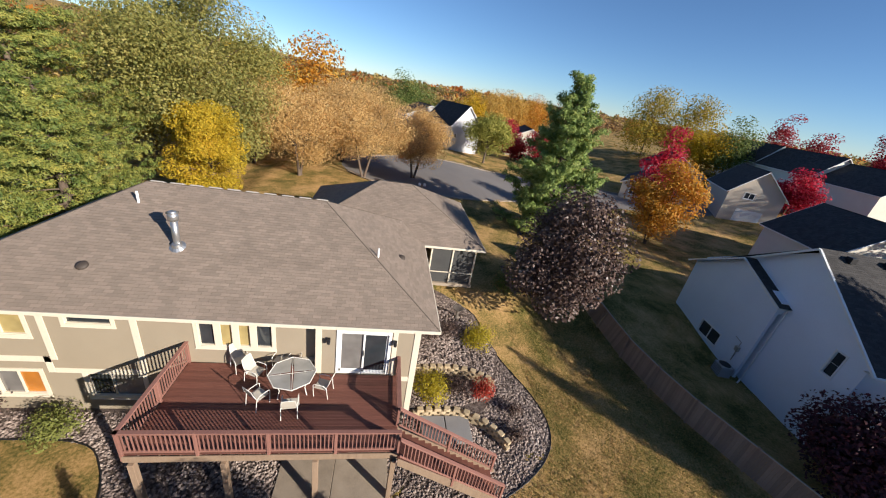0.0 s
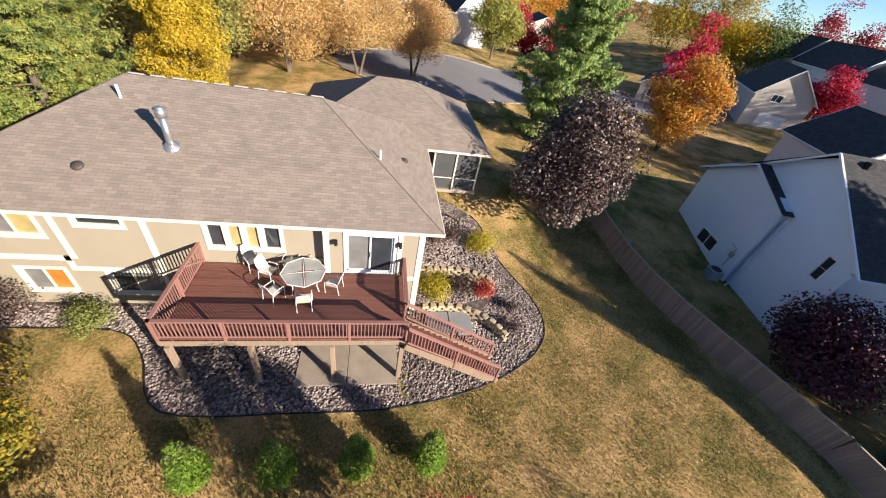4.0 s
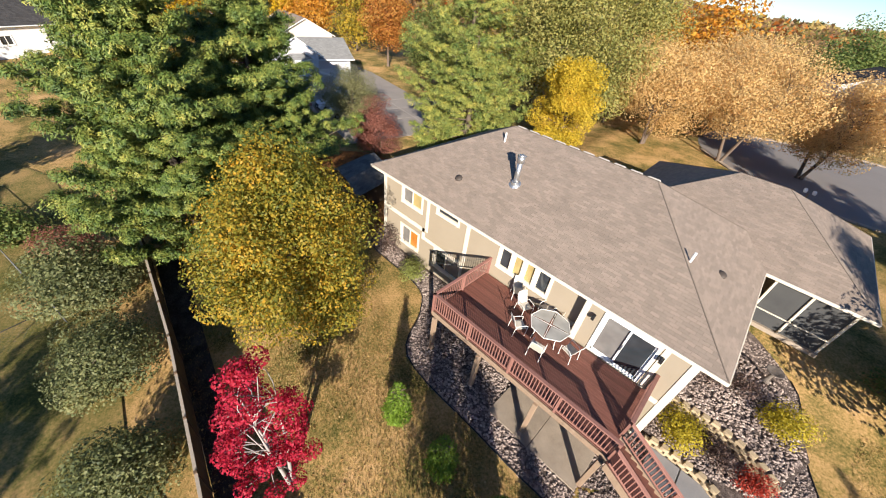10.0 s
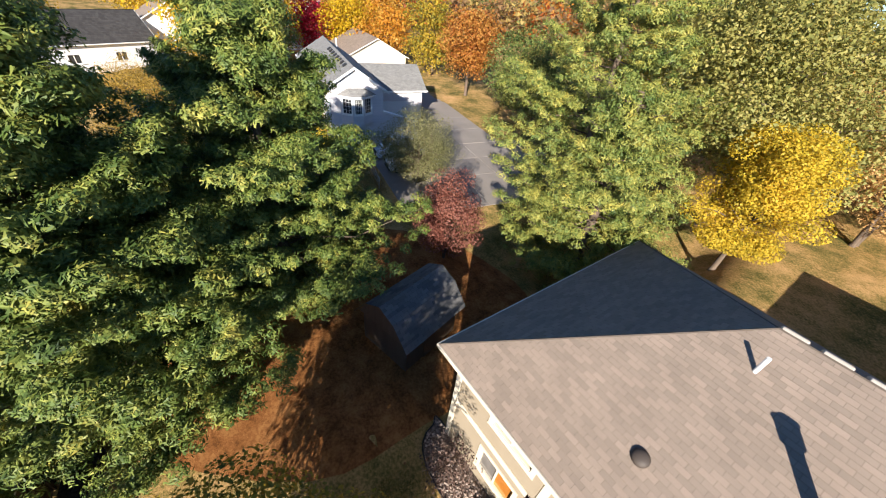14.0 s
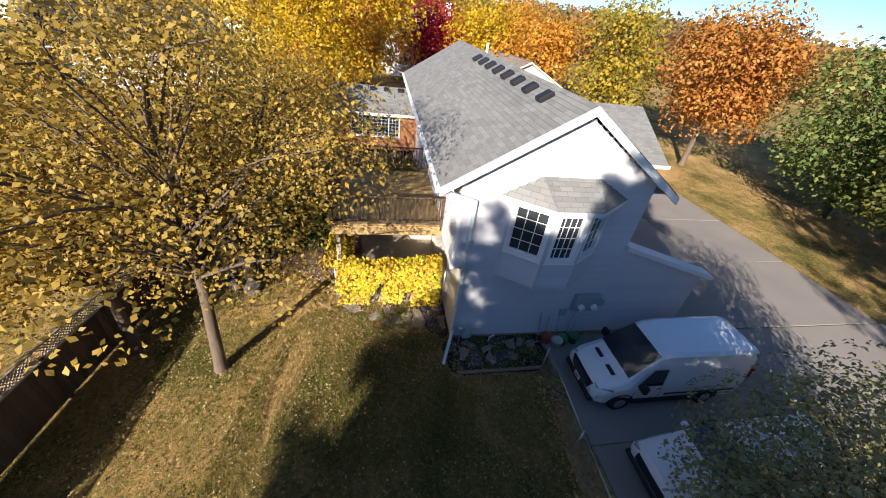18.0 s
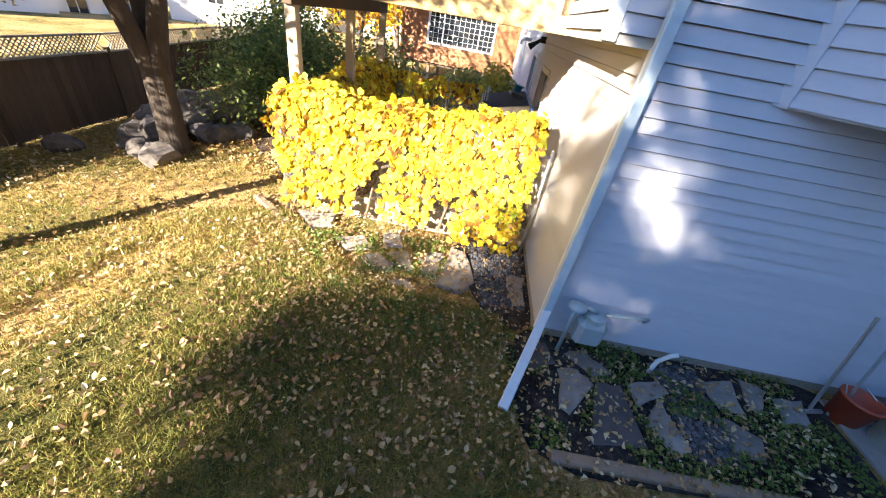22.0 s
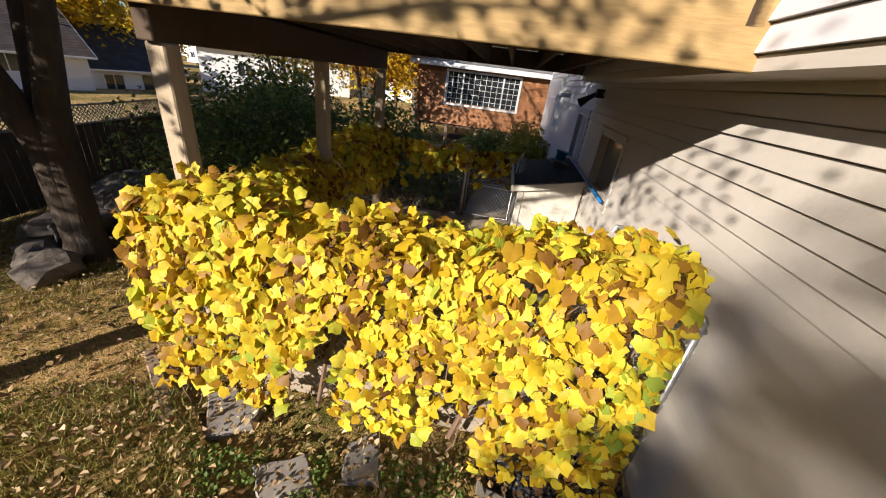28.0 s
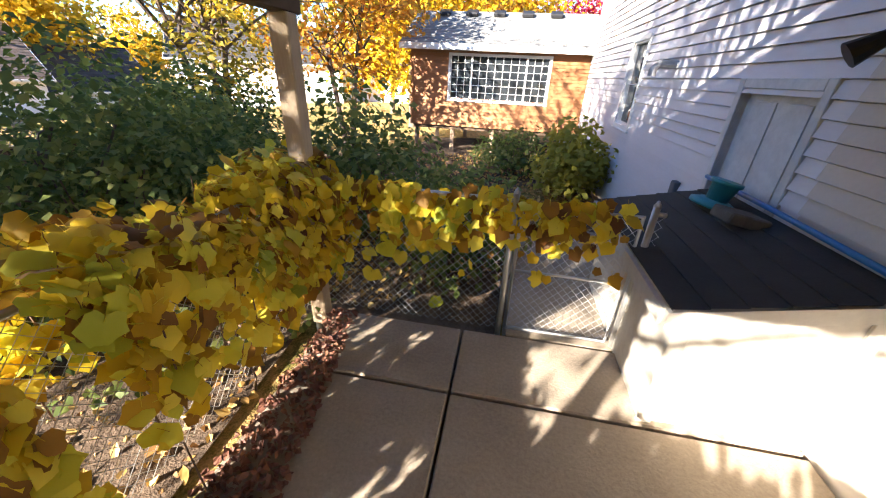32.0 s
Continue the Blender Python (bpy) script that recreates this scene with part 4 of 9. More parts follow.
def pine(name, label, x, y, h, rad, mat, seed, bottom=2.0, gap=1.05, plume=9, needles=34, size=0.34, droop=0.05, power=0.6, trunk=0.3, side=1.0, group=""):
    """A white pine: few heavy tiers of boughs, each a flat plume of needle tufts with dark gaps between."""
    rng = np.random.default_rng(seed)
    t = thing(name, label, "tree", on_ground(x, y), group)
    part("trunk", Mesh().tube([(0, 0, -0.2), (0.1, 0, h * 0.5), (0, 0, h * 0.96)], [trunk, trunk * 0.65, 0.03], 9, cap=False), BARK, t, smooth=True)
    boughs, tufts, out = Mesh(), [], []
    z = bottom
    while z < h * 0.97:
        f = 1 - z / h
        r = rad * max(0.1, f) ** power * (0.85 + 0.3 * rng.random())
        if z < bottom + gap * 1.5:
            r *= 0.85
        nb = 5 + int(rng.random() * 3)
        a0 = rng.random() * 6.28
        for k in range(nb):
            a = a0 + 6.283 * k / nb + rng.normal() * 0.22
            L = r * (0.62 + 0.5 * rng.random())
            d = np.array([math.cos(a), math.sin(a), 0.0])
            zz = z + rng.normal() * 0.25
            mid = d * L * 0.5 + [0, 0, zz - droop * L]
            end = d * L + [0, 0, zz - droop * L + 0.24 * L]
            boughs.tube([(0, 0, zz - 0.1), tuple(mid), tuple(end)], [0.03 + 0.035 * f, 0.025, 0.008], 5, cap=False)
            m = max(3, int(plume * L / 2.2))
            for i in range(m):
                q = 0.28 + 0.74 * (i + rng.random()) / m
                p = (mid * (q / 0.5) + np.array([0, 0, zz]) * (1 - q / 0.5)) if q < 0.5 else mid + (end - mid) * ((q - 0.5) / 0.5)
                lat = rng.normal() * 0.16 * L * (1.25 - abs(q - 0.55))
                tufts.append(p + np.array([-d[1], d[0], 0]) * lat + [0, 0, 0.15 * rng.normal() + 0.1])
                out.append(d * 0.55 + [0, 0, 0.8])
        z += gap * (0.55 + 0.5 * f) * (0.85 + 0.3 * rng.random())
    part("bough_frame", boughs, BARK, t)
    tufts, out = np.array(tufts), np.array(out)
    g = rng.normal(size=(len(tufts), needles, 3))
    g /= np.linalg.norm(g, axis=2, keepdims=True) + 1e-6
    nr = (g + out[:, None, :] * 0.45).reshape(-1, 3) * 1.3
    g *= (0.55 + 0.75 * rng.random((len(tufts), needles, 1))) * np.array([0.27, 0.27, 0.17]) * side * (0.75 + 0.5 * rng.random((len(tufts), 1, 1)))
    c = (tufts[:, None, :] + g).reshape(-1, 3)
    part("crown", leaf_cloud("crown", c, size, mat, rng, up=0.15, ratio=0.32, normals=nr, fold=0.1, corners=3), mat, t)
    return t


PINE = leafy("white pine needles", [(0.021, 0.041, 0.011), (0.072, 0.116, 0.024), (0.175, 0.205, 0.041), (0.40, 0.345, 0.07)], thin=0.12, own=0.34, clump=1.3)
PINE_YEL = leafy("yellowing pine needles", [(0.04, 0.075, 0.018), (0.13, 0.175, 0.04), (0.29, 0.29, 0.065), (0.48, 0.38, 0.075)], thin=0.2, own=0.34, clump=1.2)
SPRUCE = leafy("spruce needles", [(0.06, 0.11, 0.03), (0.16, 0.24, 0.06), (0.28, 0.34, 0.09), (0.38, 0.40, 0.12)], thin=0.3)
BLUE_SPRUCE = leafy("blue spruce needles", [(0.05, 0.085, 0.05), (0.12, 0.17, 0.10), (0.20, 0.25, 0.16), (0.29, 0.32, 0.22)], thin=0.3)
FAR_RED = leafy("far crimson leaves", [(0.12, 0.01, 0.015), (0.27, 0.018, 0.03), (0.38, 0.03, 0.045), (0.46, 0.08, 0.06)])
OLIVE = leafy("olive and gold leaves", [(0.085, 0.105, 0.018), (0.19, 0.185, 0.025), (0.39, 0.272, 0.03), (0.60, 0.30, 0.025)])
GOLD = leafy("golden leaves", [(0.36, 0.20, 0.01), (0.55, 0.36, 0.015), (0.66, 0.46, 0.03)])
GOLD_GREEN = leafy("gold-green leaves", [(0.11, 0.13, 0.02), (0.26, 0.22, 0.03), (0.46, 0.31, 0.03), (0.58, 0.40, 0.05)])
RED = leafy("crimson leaves", [(0.17, 0.009, 0.014), (0.40, 0.016, 0.035), (0.56, 0.03, 0.075), (0.64, 0.12, 0.13)], thin=0.55)
DEEP_RED = leafy("deep red leaves", [(0.14, 0.013, 0.02), (0.37, 0.03, 0.045), (0.52, 0.065, 0.08), (0.60, 0.17, 0.11)], thin=0.58)
PURPLE = leafy("purple-brown leaves", [(0.03, 0.017, 0.015), (0.075, 0.046, 0.038), (0.15, 0.10, 0.08), (0.25, 0.185, 0.15)], thin=0.15, rough=0.4)
RUST = leafy("rust-tan leaves", [(0.42, 0.25, 0.10), (0.62, 0.40, 0.16), (0.70, 0.48, 0.20), (0.74, 0.55, 0.27)])
ORANGE = leafy("orange leaves", [(0.30, 0.10, 0.015), (0.50, 0.20, 0.02), (0.60, 0.32, 0.04), (0.62, 0.42, 0.12)])
GREEN = leafy("shrub leaves", [(0.04, 0.075, 0.02), (0.11, 0.16, 0.04), (0.20, 0.24, 0.065), (0.34, 0.34, 0.11)])
LIME = leafy("bright arborvitae", [(0.09, 0.16, 0.02), (0.19, 0.30, 0.03), (0.30, 0.40, 0.06)])
YELLOW_BUSH = leafy("yellow shrub leaves", [(0.28, 0.26, 0.02), (0.45, 0.36, 0.03), (0.55, 0.44, 0.05)])
SILVER = leafy("grey-green leaves", [(0.06, 0.07, 0.05), (0.12, 0.13, 0.09), (0.20, 0.21, 0.15), (0.28, 0.28, 0.20)])

# back yard of the tan house
broadleaf("linden_tree", "olive and gold autumn tree with full oval crown", -14.8, -7.0, 9.7, 3.55, 0.5, 84000, 0.115, OLIVE, 11, trunk=0.16, clumps=190, top=0.42, tight=0.66, shape=1.7)
MAPLE_BARK = surf("pale maple bark", (0.38, 0.34, 0.31), (0.25, 0.22, 0.20), rough=0.9, grain=18, bump=0.3)
broadleaf("maple_tree", "slender crimson maple with thin crown", -9.0, -10.85, 8.1, 1.45, 0.9, 10000, 0.085, RED, 12, trunk=0.07, clumps=46, top=0.40, tight=0.32, shape=1.0, stems=3, bark=MAPLE_BARK)
broadleaf("maple_tree", "crimson maple with spreading crown", -0.5, -10.9, 6.8, 2.1, 2.0, 16000, 0.092, RED, 13, trunk=0.09, clumps=54, top=0.4, tight=0.42, shape=1.2, bark=MAPLE_BARK)
for i, ax in enumerate((-8.05, -5.55, -3.08, -0.62)):
    conifer("arborvitae", "young bright green arborvitae on the lawn", ax, -6.75, 2.55 - 0.15 * (i % 2), 0.62, 5200, 0.12, LIME, 20 + i, droop=-0.8, trunk=0.04, bottom=0.05, whorl=0.12, power=0.62, tufts=False, category="shrub", flat=0.2, group="arborvitae row")
broadleaf("crab_apple_tree", "small sparse golden tree with bare twigs", 9.2, -12.8, 4.2, 1.6, 0.8, 1100, 0.075, GOLD, 31, trunk=0.04, clumps=56, tight=0.5, stems=3)
broadleaf("purple_plum_tree", "dark purple-brown leaved round tree", 8.9, 7.4, 9.0, 3.25, 0.9, 24000, 0.2, PURPLE, 32, trunk=0.14, clumps=80, tight=0.75, top=0.45)
pine("street_pine", "tall open green pine beside the street", 13.8, 21.4, 15.2, 6.3, SPRUCE, 33, bottom=0.9, gap=1.0, plume=12, needles=44, size=0.3, power=0.75, side=1.35)
broadleaf("birch_tree", "orange-gold birch with bare upper twigs", 28.5, 23.5, 10.6, 3.6, 0.8, 12000, 0.26, ORANGE, 34, trunk=0.1, clumps=60, stems=3, tight=0.62)
conifer("blue_spruce", "dense grey-green spruce by the fence", 20.9, -9.7, 8.9, 2.4, 32000, 0.2, BLUE_SPRUCE, 35, droop=0.22, trunk=0.18, bottom=0.25, whorl=0.38, power=0.9, tufts=False)
broadleaf("red_maple", "large deep red maple in full colour", 31.0, -10.6, 15.5, 5.0, 0.8, 76000, 0.21, DEEP_RED, 36, trunk=0.28, clumps=130, tight=0.66, top=0.4, corners=3)
broadleaf("red_maple", "deep red maple behind the spruce", 37.0, -4.0, 15.5, 5.0, 1.5, 15000, 0.34, DEEP_RED, 37, trunk=0.24, clumps=60, tight=0.72)
broadleaf("plum_tree", "dark burgundy small tree by the white house", 19.6, -4.1, 4.9, 2.6, 0.5, 12000, 0.18, leafy("burgundy leaves", [(0.02, 0.008, 0.01), (0.05, 0.014, 0.018), (0.10, 0.025, 0.03), (0.17, 0.05, 0.055)], thin=0.15), 38, trunk=0.08, clumps=50, stems=3, tight=0.75)
# the big pines between the two lots
pine("white_pine", "large soft-needled white pine with layered boughs", -25.6, -8.3, 13.1, 5.9, PINE, 41, bottom=1.2, gap=0.85, plume=20, needles=120, size=0.165, power=0.405, side=1.15)
pine("white_pine", "large white pine standing behind the shed", -28.8, -2.2, 12.8, 6.7, PINE, 42, bottom=0.9, gap=0.85, plume=20, needles=115, size=0.165, power=0.56, side=1.1)
pine("white_pine", "tall yellow-green pine beside the tan house", -25.4, 15.4, 18.0, 7.0, PINE_YEL, 43, bottom=1.6, gap=1.2, plume=14, needles=64, size=0.17, power=0.5, side=1.1)
pine("white_pine", "yellow-green pine with low sweeping boughs", -21.4, 11.6, 11.5, 5.2, PINE_YEL, 44, bottom=1.0, gap=0.9, plume=14, needles=66, size=0.16, power=0.6, side=1.1)
broadleaf("locust_tree", "tall airy yellow-green tree behind the roof", -20.0, 25.5, 18.5, 7.2, 3.0, 100000, 0.15, leafy("olive locust leaves", [(0.13, 0.15, 0.04), (0.25, 0.25, 0.07), (0.38, 0.34, 0.10), (0.48, 0.39, 0.13)]), 47, trunk=0.3, clumps=110, tight=0.66, corners=3)
broadleaf("golden_maple", "bright golden maple beyond the roof", -16.8, 19.6, 9.4, 3.1, 1.0, 46000, 0.105, leafy("golden maple leaves", [(0.26, 0.24, 0.03), (0.48, 0.35, 0.03), (0.64, 0.46, 0.04), (0.66, 0.40, 0.05)]), 48, trunk=0.15, clumps=60, tight=0.5, corners=3)
broadleaf("olive_tree", "grey-green open tree with bare branches", -35.7, 9.9, 5.6, 3.1, 0.6, 38000, 0.085, leafy("grey-green fine leaves", [(0.10, 0.11, 0.04), (0.20, 0.20, 0.08), (0.32, 0.30, 0.14), (0.42, 0.38, 0.20)]), 45, trunk=0.12, clumps=90, stems=4, tight=0.62)
broadleaf("bare_shrub", "reddish-brown nearly bare shrub", -26.8, 6.4, 6.2, 1.9, 0.3, 14000, 0.11, leafy("brown-red leaves", [(0.16, 0.055, 0.04), (0.27, 0.10, 0.07), (0.36, 0.17, 0.12)]), 46, trunk=0.04, clumps=40, stems=5, tight=0.6, category="shrub")
for i, (tx, ty, th, tr) in enumerate(((-5.5, 33.5, 10.5, 5.6), (-12.5, 31.0, 10.0, 5.2), (-19.5, 37.0, 12.0, 5.6), (1.0, 36.5, 9.0, 4.2), (-9.0, 41.0, 12.0, 5.0))):
    broadleaf("tan_maple", "rust-tan half bare maple by the street", tx, ty, th, tr, 1.6, 42000, 0.115, RUST, 60 + i, trunk=0.16, clumps=70, stems=2, tight=0.6, corners=3, group="tan street trees")
broadleaf("weeping_willow", "yellow-green weeping willow on the corner lawn", 17.0, 60.5, 9.5, 4.4, 0.3, 11000, 0.36, leafy("willow leaves", [(0.20, 0.22, 0.05), (0.33, 0.32, 0.07), (0.44, 0.40, 0.10)]), 70, trunk=0.2, clumps=60, tight=0.7, top=0.6)


# ---- the white house to the west, in its own axes ----
def lap_wall(house, name, length, z0, z1, m, mat, holes=(), course=0.115, top=None, u0=0.0, thick=0.16):
    """Clapboards on a wall along x: each course is a board that tilts out at its foot. top(u-range at z) may narrow them."""
    k = max(1, round((z1 - z0) / course))
    for i in range(k):
        za, zb = z0 + (z1 - z0) * i / k, z0 + (z1 - z0) * (i + 1) / k
        a, b = top((za + zb) / 2) if top else (u0, u0 + length)
        if b - a < 0.05:
            continue
        cuts = sorted((max(a, h[0]), min(b, h[1])) for h in holes if h[2] < (za + zb) / 2 < h[3] and h[1] > a and h[0] < b)
        x = a
        spans = []
        for c0, c1 in cuts:
            if c0 - x > 0.02:
                spans.append((x, c0))
            x = c1
        if b - x > 0.02:
            spans.append((x, b))
        for s0, s1 in spans:
            q = Mesh()
            q.v += [(s0, -0.026, za + 0.008), (s1, -0.026, za + 0.008), (s1, -0.004, zb), (s0, -0.004, zb), (s0, 0.019, za + 0.008), (s1, 0.019, za + 0.008), (s1, 0.019, zb), (s0, 0.019, zb)]
            q.f += [(0, 1, 2, 3), (0, 4, 5, 1), (3, 2, 6, 7), (0, 3, 7, 4), (1, 5, 6, 2), (5, 4, 7, 6)]
            part(name, q, mat, house, m=m)


def siding_with_body(house, body, mat, bodymat, u0, u1, z0, z1, m, holes=(), top=None):
    """A wall body with openings, its outer face covered by clapboards."""
    part("wall", wall_mesh(u0, u1, z0, z1, list(holes), 0.16), bodymat, house, m=m @ pose(0, 0.02, 0))
    lap_wall(house, "clapboard", u1 - u0, z0, z1, m, mat, holes, top=top, u0=u0)


def build_white_house():
    h = thing("house", "lavender-white lap-sided house with bay window and grey shingle roof", "house", M2)
    xl, xr, xp, zp, slope = -0.33, 4.62, 2.15, 7.17, 0.63
    # gable front
    part("wall", wall_mesh(0.0, xr, -0.4, 2.8, [], 0.16), SIDING, h, m=pose(0, 0.02, 0))
    part("wall", wall_mesh(xl, xr, 2.8, 5.4, [(1.15, 3.35, 3.3, 4.85)], 0.16), SIDING, h, m=pose(0, 0.02, 0))
    part("wall", gable_end(xl, xr, 5.4, xp, 5.4 + (xp - xl) * slope, 0.16), SIDING, h, m=pose(0, 0.02, 0))

    def width(z):
        if z < 2.8:
            return 0.0, xr
        if z < 5.4:
            return xl, xr
        d = (z - 5.4) / slope
        return xl + d, xr - d
    lap_wall(h, "clapboard", 0, 0.14, 5.4 + (xp - xl) * slope, Matrix(), SIDING, [(1.0, 3.5, 2.6, 5.0)], top=width)
    part("foundation", Mesh().box((0.0, -0.01, -0.5), (xr + 3.3, 0.03, 0.14), 0.005), CONCRETE, h)
    # lower side wall towards the patio, then the taller wall beyond the deck
    SIDE = pose(0, 0, 0, 0, 0, -90) @ pose(0, 0, 0)
    S = Matrix(((0, 1, 0, 0), (-1, 0, 0, 0), (0, 0, 1, 0), (0, 0, 0, 1)))      # along x of the wall = -y of the house
    side_win, door, far_win = (-5.0, -3.98, 1.42, 2.15), (-7.12, -6.22, 0.28, 2.27), (-10.9, -10.1, 1.6, 2.9)
    part("wall", wall_mesh(-5.95, 0.0, -0.4, 2.8, [side_win], 0.16), SIDE_WALL, h, m=S @ pose(0, 0.02, 0))
    lap_wall(h, "clapboard", 0, 0.14, 2.8, S, SIDE_WALL, [side_win], u0=-5.95, top=lambda z: (-5.95, 0.0))
    part("wall", wall_mesh(-14.75, -5.95, -0.4, 5.35, [door, far_win], 0.16), SIDING, h, m=S @ pose(0, 0.02, 0))
    lap_wall(h, "clapboard", 0, 0.14, 5.35, S, SIDING, [door, far_win], top=lambda z: (-14.75, -5.95))
    # upper storey juts out over the patio wall
    U = Matrix.Translation((xl, 0, 0)) @ S
    part("wall", wall_mesh(-5.95, 0.0, 2.8, 5.35, [], 0.16), SIDE_WALL, h, m=U @ pose(0, 0.02, 0))
    lap_wall(h, "clapboard", 0, 2.8, 5.35, U, SIDING, u0=-5.95, top=lambda z: (-5.95, 0.0))
    part("overhang_soffit", Mesh().box((xl, 0.0, 2.74), (0.02, 5.95, 2.8)), SIDE_WALL, h)
    part("corner_board", Mesh().box((xl - 0.03, -0.03, 2.75), (xl + 0.06, 0.06, 5.4), 0.006), WHITE, h)
    part("corner_board", Mesh().box((-0.028, -0.03, 0.1), (0.05, 0.02, 2.76), 0.006), WHITE, h)
    part("foundation", Mesh().box((-0.02, 0.0, -0.5), (0.02, 14.75, 0.14), 0.005), CONCRETE, h)
    part("wall", Mesh().box((xr - 0.16, 0.18, -0.4), (xr, 14.8, 5.4)), SIDING, h)
    part("wall", Mesh().box((0.2, 14.64, -0.4), (xr - 0.16, 14.8, 5.4)), SIDING, h)
    # patio window and side door, far window
    window_part(h, S, *side_win, casing=0.06, mat=SIDE_WALL, panes=((1, GLASS_GREY),))
    window_part(h, S, *far_win, casing=0.07, mat=WHITE, panes=((1, None),), rows=2)
    dr = Mesh().box((door[0] - 0.08, -0.03, door[2]), (door[0], 0.05, door[3] + 0.08), 0.006).box((door[1], -0.03, door[2]), (door[1] + 0.08, 0.05, door[3] + 0.08), 0.006).box((door[0], -0.03, door[3]), (door[1], 0.05, door[3] + 0.08), 0.006)
    dp = part("side_door", dr, surf("chipped grey-white door paint", (0.62, 0.62, 0.62), (0.40, 0.41, 0.42), rough=0.6, grain=14, patch=2.5, bump=0.2), h, "worn grey-white side door", m=S)
    leaf = Mesh().box((door[0], 0.05, door[2]), (door[1], 0.09, door[3]))
    for u0, u1, z0, z1 in ((0.12, 0.40, 0.2, 0.95), (0.50, 0.78, 0.2, 0.95), (0.12, 0.40, 1.1, 1.9), (0.50, 0.78, 1.1, 1.9)):
        leaf.box((door[0] + u0, 0.04, door[2] + z0), (door[0] + u1, 0.05, door[2] + z1), 0.004)
    part("door_leaf", leaf, MATS["chipped grey-white door paint"], dp)
    part("door_knob", Mesh().lathe([(0.012, 0), (0.012, 0.04), (0.03, 0.05), (0.03, 0.08), (0.015, 0.095)], 12).moved(pose(door[0] + 0.08, 0.05, door[2] + 0.95, 90)), STEEL, dp, smooth=True)
    # roof: two slopes along the house, rake boards
    zl = zp - (xp + 0.92) * slope
    for a, b, c, d in ((((-0.92, 15.2, zl), (-0.92, -0.32, zl), (xp, 15.2, zp), (xp, -0.32, zp))), (((5.1, -0.32, zl + 0.02), (5.1, 15.2, zl + 0.02), (xp, -0.32, zp), (xp, 15.2, zp)))):
        part("roof_slope", courses(Mesh(), a, b, c, d), GREY_ROOF, h, "grey asphalt shingles")
    for sx, ex in ((-0.92, xp), (5.1, xp)):
        for y0, y1 in ((-0.36, -0.30),):
            r = Mesh()
            r.v += [(sx, y0, zl - 0.2), (ex, y0, zp - 0.2), (ex, y0, zp - 0.01), (sx, y0, zl - 0.01), (sx, y1, zl - 0.2), (ex, y1, zp - 0.2), (ex, y1, zp - 0.01), (sx, y1, zl - 0.01)]
            r.f += [(0, 1, 2, 3), (7, 6, 5, 4), (0, 4, 5, 1), (3, 2, 6, 7), (0, 3, 7, 4), (1, 5, 6, 2)]
            part("rake_board", r, WHITE, h)
        so = Mesh()
        so.quad((sx, -0.31, zl - 0.05), (ex, -0.31, zp - 0.05), (ex, 0.0, zp - 0.05), (sx, 0.0, zl - 0.05))
        part("rake_soffit", so, WHITE, h)
    part("gutter", Mesh().box((-1.0, -0.3, zl - 0.14), (-0.9, 15.2, zl - 0.01), 0.012), WHITE, h)
    part("eave_soffit", Mesh().box((-0.92, 0, zl - 0.08), (xl, 15.0, zl - 0.05)), WHITE, h)
    part("eave_soffit", Mesh().box((xr, 0, zl - 0.08), (5.1, 15.0, zl - 0.05)), WHITE, h)
    vm = Mesh().box((-0.2, -0.17, -0.05), (0.2, 0.17, 0.09), 0.03).data("roof_vent", BLACK)
    for k in range(8):
        part("roof_vent", vm, None, h, "black box vent", m=pose(1.72, 1.4 + k * 1.05, 6.95, 0, -32))
    part("chimney_stack", Mesh().tube([(0, 0, -0.3), (0, 0, 0.7)], 0.07, 10), WHITE, h, m=pose(3.2, 13.0, 6.6))
    # bay window on the front
    pts = [(0.95, 0.0), (1.85, -0.62), (2.75, -0.62), (3.65, 0.0)]
    body = Mesh().prism(pts, 2.55, 3.42)
    part("bay_base", body, SIDING, h)
    part("bay_head", Mesh().prism(pts, 4.85, 5.0), WHITE, h)
    for (ax, ay), (bx, by) in zip(pts, pts[1:]):
        L = math.hypot(bx - ax, by - ay)
        m = pose(ax, ay, 0, 0, 0, math.degrees(math.atan2(by - ay, bx - ax)))
        window_part(h, m, 0.14, L - 0.14, 3.5, 4.75, casing=0.1, mat=WHITE, rows=4, cols=4 if abs(by - ay) < 0.01 else 3, name="bay_window")
        lap_wall(h, "clapboard", L, 2.56, 3.4, m, SIDING)
        part("corner_board", Mesh().box((-0.05, -0.035, 2.55), (0.05, 0.03, 5.0), 0.006), SIDING, h, m=m)
    ov = [(0.6, 0.0), (1.72, -0.82), (2.88, -0.82), (4.0, 0.0)]
    apex = [(1.55, 0.0), (3.05, 0.0)]
    rf = Mesh()
    zt, zb = 5.5, 4.98
    courses(rf, (*ov[0], zb), (*ov[1], zb), (*apex[0], zt), (*apex[0], zt))
    courses(rf, (*ov[1], zb), (*ov[2], zb), (*apex[0], zt), (*apex[1], zt))
    courses(rf, (*ov[2], zb), (*ov[3], zb), (*apex[1], zt), (*apex[1], zt))
    part("bay_roof", rf, GREY_ROOF, h, "grey shingle bay roof")
    part("bay_fascia", Mesh().prism(ov, 4.86, 4.975), WHITE, h)
    # wing wall that slopes down beside the drive
    w = Mesh()
    w.v += [(xr, 0.0, -0.6), (7.75, 0.0, -0.6), (7.75, 0.0, 2.5), (xr, 0.0, 3.5), (xr, 0.16, -0.6), (7.75, 0.16, -0.6), (7.75, 0.16, 2.5), (xr, 0.16, 3.5)]
